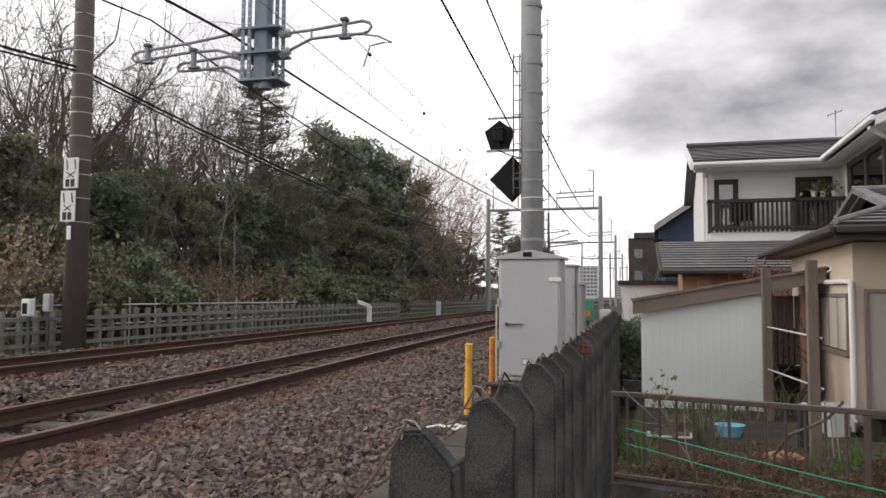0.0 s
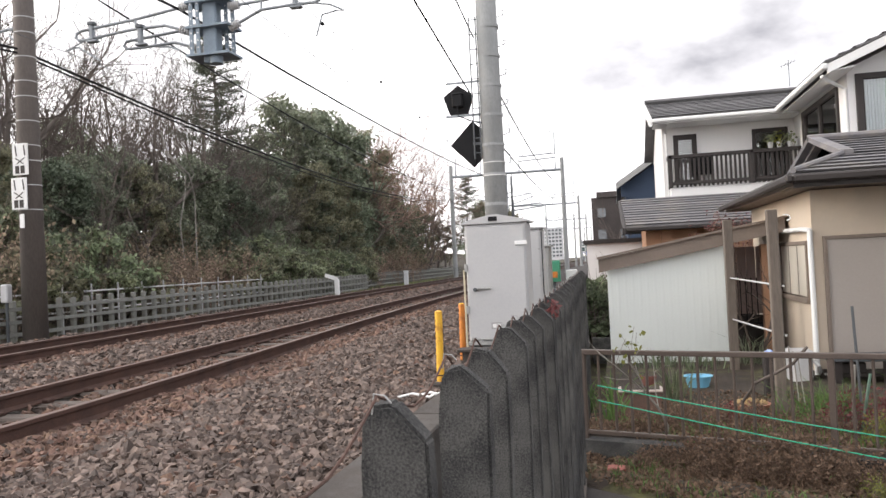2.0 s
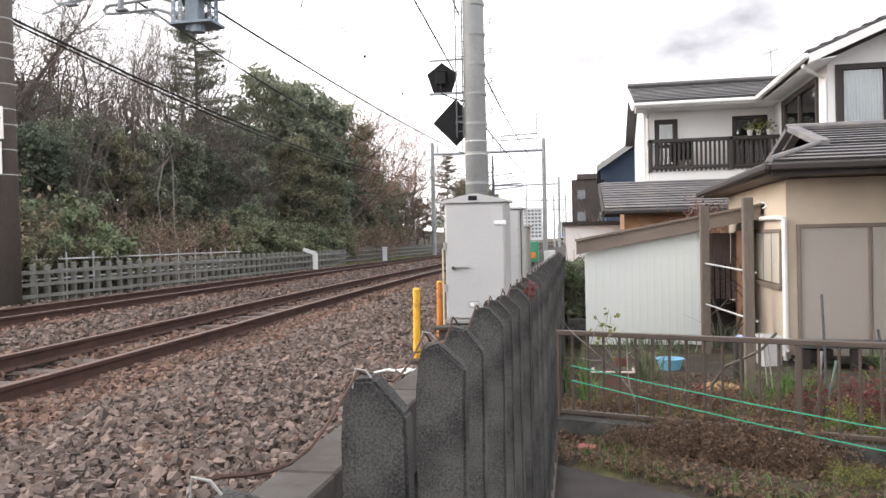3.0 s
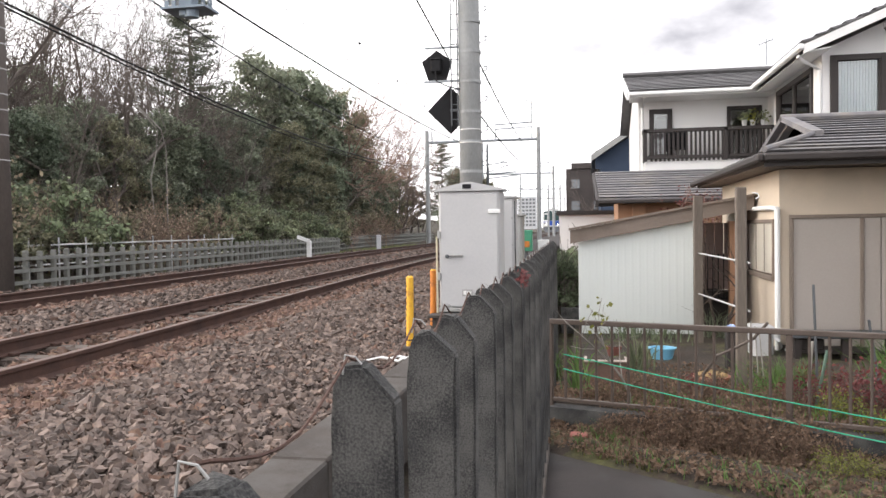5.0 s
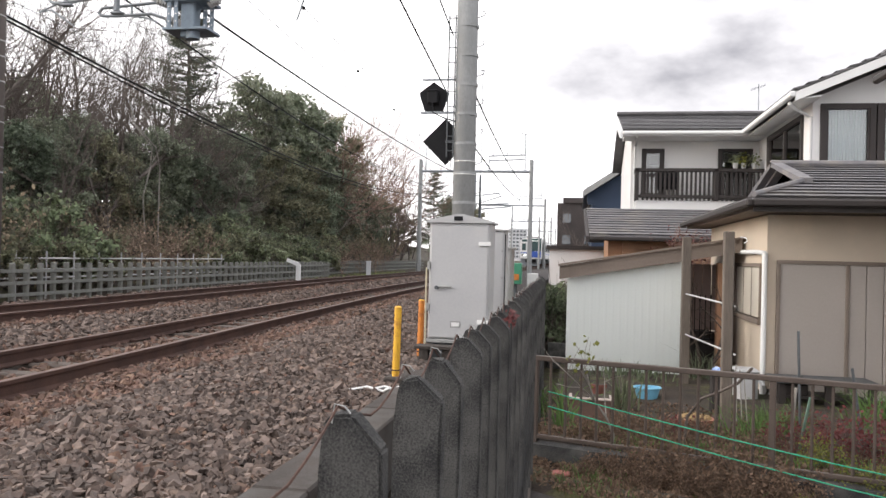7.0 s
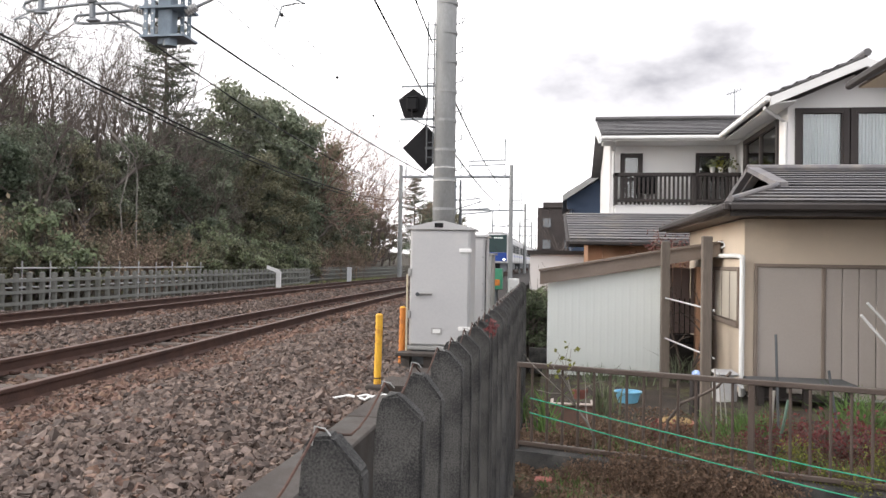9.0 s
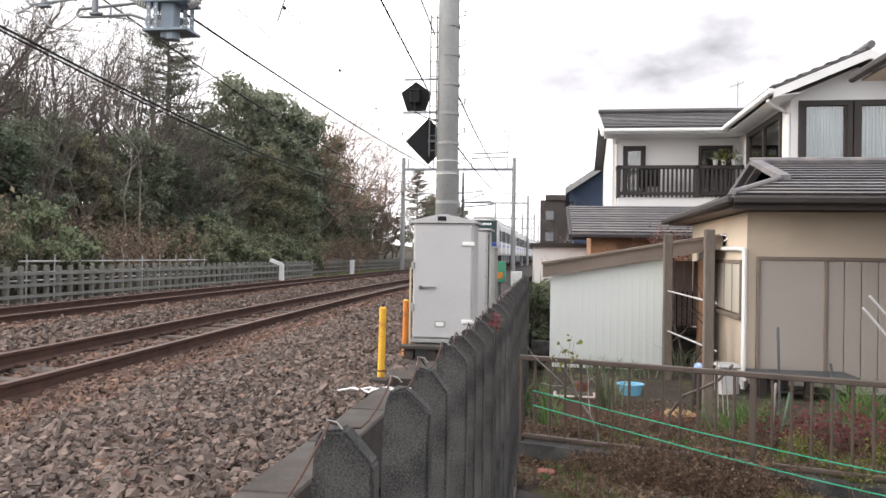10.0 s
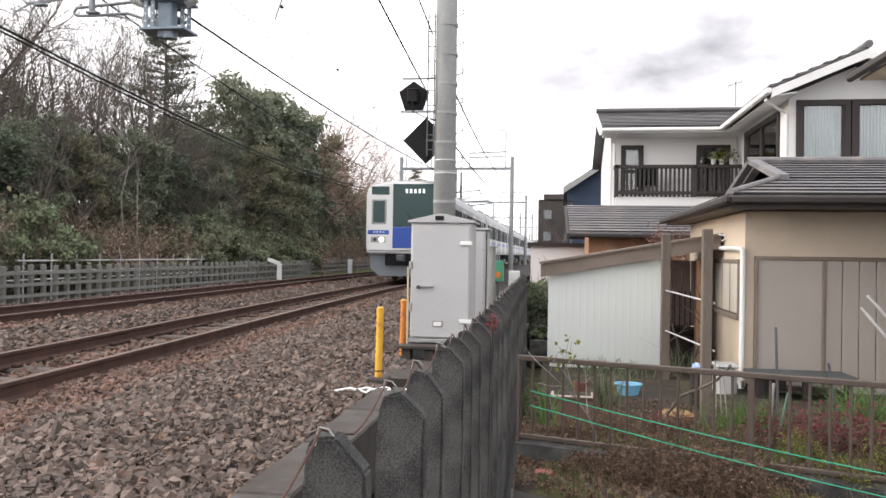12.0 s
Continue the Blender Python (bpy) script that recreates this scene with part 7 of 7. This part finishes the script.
    single("garden_mound", B(1.9, 14.9, -0.7, 2.6, 15.6, 0.62, bevel=0.1), M_DKWOOD, (2.25, 15.2, -0.7), "dark planting box behind the shed", "planting box")
    bt = bare_tree(95, 4.2, 4, M_TWIG, "small leafless street tree before the dark building")
    bt.matrix_basis = pose(0.15, 29, -0.6)
    # balcony clutter
    for k, x in enumerate((3.95, 4.15, 4.4)):
        bp = thing("balcony_pot", (x, 20.9, 3.42), "potted plant on the balcony rail", "pot plant", "balcony plants")
        part("pot", C((x, 20.73, 3.42), (x, 20.73, 3.56), 0.05, 0.07, 12), M_CAB, bp)
        r2 = np.random.default_rng(100 + k)
        v, f = leaves_np(np.array((0, -0.17, 0.22)) + r2.normal(size=(60, 3)) * 0.07, 0.07, r2, 0, 0.8)
        o = new("foliage", mesh_np("foliage", v, f, M_YLEAF if k == 1 else M_LEAF3))
        o.parent = bp
    ch = thing("balcony_chair", (2.3, 21.0, 2.62), "dark folded chair on the balcony", "chair")
    part("back", B(2.1, 20.95, 2.95, 2.6, 21.0, 3.45, bevel=0.02), M_BLACK, ch)
    part("seat", B(2.1, 20.95, 2.92, 2.6, 21.25, 2.95), M_BLACK, ch)
    for x in (2.12, 2.56):
        part("leg", B(x, 20.95, 2.62, x + 0.03, 20.99, 2.95), M_BLACK, ch)


# ---- the train ----
M_BODY = mat("train_white", (0.70, 0.70, 0.69), (0.62, 0.62, 0.62), 0.4, scale=1, fine=30, bump=0.02)
M_TSIL = mat("train_silver", (0.45, 0.45, 0.443), (0.375, 0.375, 0.375), 0.4, metal=0.25, scale=1, fine=30, bump=0.02)
M_TBLUE = mat("train_blue", (0.02, 0.08, 0.38), (0.015, 0.06, 0.3), 0.35, scale=1, fine=30, bump=0.0)
M_TGLASS = glass("train_glass", (0.03, 0.06, 0.06), 0.08, 0.3)
M_TSIDE = mat("side_window_glass", (0.028, 0.032, 0.034), (0.02, 0.023, 0.025), 0.6, scale=1, fine=20, bump=0.0, spec=0.1)
M_TSKIRT = mat("skirt_grey", (0.20, 0.22, 0.24), (0.15, 0.165, 0.18), 0.6, scale=2, fine=30, bump=0.05)
M_HLAMP = glow("headlamp", (1.0, 0.95, 0.8), 14)
M_DEST = glow("sign_letters", (0.75, 0.9, 0.8), 0.35)
SECTION = [(-1.36, 1.08), (-1.40, 1.3), (-1.40, 3.2), (-1.33, 3.45), (-1.12, 3.62), (-0.6, 3.73), (0, 3.75), (0.6, 3.73), (1.12, 3.62), (1.33, 3.45), (1.40, 3.2), (1.40, 1.3), (1.36, 1.08)]


def train_car(front):
    c = thing("train_car", (0, 0, 0), "white commuter train leading car with dark windscreen, blue panel" if front else "silver commuter train car with dark windows", "train car", "cars of the train")
    part("body", prism(bmesh.new(), SECTION, 0.25 if front else 0.0, 19.6), M_TSIL, c, "silver body shell")
    for side in (-1, 1):
        xo = side * 1.401
        def sb(y0, z0, y1, z1, d, m_, n, lab=""):
            part(n, B(min(xo, xo + side * d), y0, z0, max(xo, xo + side * d), y1, z1), m_, c, lab)
        sb(0.6, 1.72, 19.5, 1.9, 0.004, M_TBLUE, "stripe", "blue waist stripe")
        for k in range(4):
            y = 2.4 + 4.72 * k
            sb(y, 1.15, y + 1.3, 3.1, 0.008, M_BODY, "door", "pale sliding door")
            for e in (0.12, 0.72):
                sb(y + e, 2.1, y + e + 0.46, 2.95, 0.014, M_TSIDE, "door_window")
        for k in range(5):
            y0 = (0.9, 4.0, 8.75, 13.45, 18.2)[k]
            y1 = (2.1, 6.9, 11.65, 16.35, 19.3)[k]
            sb(y0, 2.1, y1, 2.95, 0.012, M_TSIDE, "side_window")
    for k in range(4):
        y = 2.6 + 4.5 * k
        part("roof_unit", B(-0.75, y, 3.70, 0.75, y + 2.2, 4.0, bevel=0.06), M_CABG, c, "grey roof cooling unit")
    for k in range(4):
        y = 5.6 + 2.4 * k
        part("underfloor_box", B(-1.2, y, 0.45, 1.2, y + 1.6, 1.07, bevel=0.03), M_DSTEEL, c)
    for y in (2.6, 16.4):
        bo = part("bogie", B(-1.0, y - 1.3, 0.38, 1.0, y + 1.3, 0.7, bevel=0.05), M_DSTEEL, c)
        for dy in (-1.05, 1.05):
            for side in (-0.565, 0.565):
                part("wheel", C((side - 0.06, y + dy, 0.43), (side + 0.06, y + dy, 0.43), 0.43, 0.43, 20), M_RAIL, bo)
    if front:
        ring = [(x * 0.985, min(zz, 3.72)) for x, zz in SECTION]
        bm = prism(bmesh.new(), ring, 0.0, 0.249)
        bmesh.ops.bevel(bm, geom=[e for e in bm.edges if all(abs(v.co.y) < 1e-4 for v in e.verts)], offset=0.09, segments=3, affect="EDGES")
        fr = part("front_mask", bm, M_BODY, c, "white moulded front")
        def fb(x0, z0, x1, z1, d, m_, n, lab="", bevel=0.02):
            return part(n, B(x0, -d, z0, x1, 0.02, z1, bevel=min(bevel, d * 0.9)), m_, fr, lab)
        fb(-1.17, 3.22, -0.50, 3.52, 0.012, M_TGLASS, "marker_window")
        fb(-1.16, 2.12, -0.60, 3.04, 0.012, M_CABG, "window_frame")
        fb(-1.11, 2.17, -0.65, 2.99, 0.022, M_TGLASS, "cab_window")
        fb(-0.36, 2.03, 1.26, 3.62, 0.014, M_TGLASS, "windscreen", "dark green-tinted windscreen")
        fb(-0.36, 1.24, 1.26, 2.02, 0.016, M_TBLUE, "blue_panel", "deep blue front panel")
        fb(-1.30, 1.74, -0.50, 1.90, 0.012, M_TBLUE, "number_band", "blue band with white marks")
        for k in range(4):
            fb(-1.10 + 0.12 * k, 1.79, -1.02 + 0.12 * k, 1.86, 0.016, M_WHITE, "number_mark")
        fb(-1.18, 1.44, -0.62, 1.66, 0.014, M_CABG, "lamp_housing")
        part("headlamp", C((-0.78, -0.02, 1.55), (-0.78, -0.035, 1.55), 0.075, 0.075, 16), M_HLAMP, fr, "lit round headlamp")
        part("tail_lamp", C((-1.02, -0.02, 1.55), (-1.02, -0.03, 1.55), 0.06, 0.06, 16), M_TGLASS, fr)
        part("headlamp", C((1.02, -0.02, 1.4), (1.02, -0.035, 1.4), 0.075, 0.075, 16), M_HLAMP, fr, "lit round headlamp")
        for k in range(5):
            fb(0.10 + 0.16 * k, 3.26, 0.21 + 0.16 * k, 3.44, 0.02, M_DEST, "sign_mark", "pale lit destination mark")
        part("wiper", tube(bmesh.new(), [(0.5, -0.03, 2.06), (0.15, -0.03, 2.6)], 0.012, 6), M_BLACK, fr)
        part("skirt", prism(bmesh.new(), [(-1.3, 1.06), (1.3, 1.06), (1.22, 0.45), (0.9, 0.2), (-0.9, 0.2), (-1.22, 0.45)], 0.25, 0.4), M_TSKIRT, c, "grey steel skirt")
        part("coupler_recess", B(-0.66, 0.12, 0.6, 0.66, 0.249, 1.07), M_BLACK, c)
        part("coupler", B(-0.15, -0.35, 0.75, 0.15, 0.12, 1.0, bevel=0.04), M_DSTEEL, c, "dark steel coupler")
        for x in (-0.45, 0.4):
            part("hose", tube(bmesh.new(), [(x, 0.1, 0.95), (x, 0.0, 0.75), (x + 0.1, 0.05, 0.62)], 0.03, 8), M_BLACK, c)
        part("buffer_beam", B(-1.25, 0.02, 1.04, 1.25, 0.3, 1.10), M_CABG, c)
    return c


def build_train():
    cars = [train_car(True)]
    mid = train_car(False)
    cars.append(mid)
    for k in range(6):
        cars.append(copy_thing(mid, Matrix.Identity(4)))
    return cars


build_overhead()
build_lattice_fence()
build_shed()
build_wood()
build_garden()
CARS = build_train()


def motions():
    """The train comes towards the camera at a steady 14 m/s, each car turned along the track."""
    for k, car in enumerate(CARS):
        rows = []
        for i in range(25):
            t = 0.5 * i
            y = 28.3 + 14.0 * (12.0 - t) + 20.0 * k
            a, b = near_line(y + 2.6), near_line(y + 16.4)
            turn = math.degrees(math.atan2(-(b - a), 13.8))
            x = a + (a - b) * 2.6 / 13.8
            rows.append((t, pose(x, y, 0, 0, 0, turn)))
        walk(car, rows)


motions()
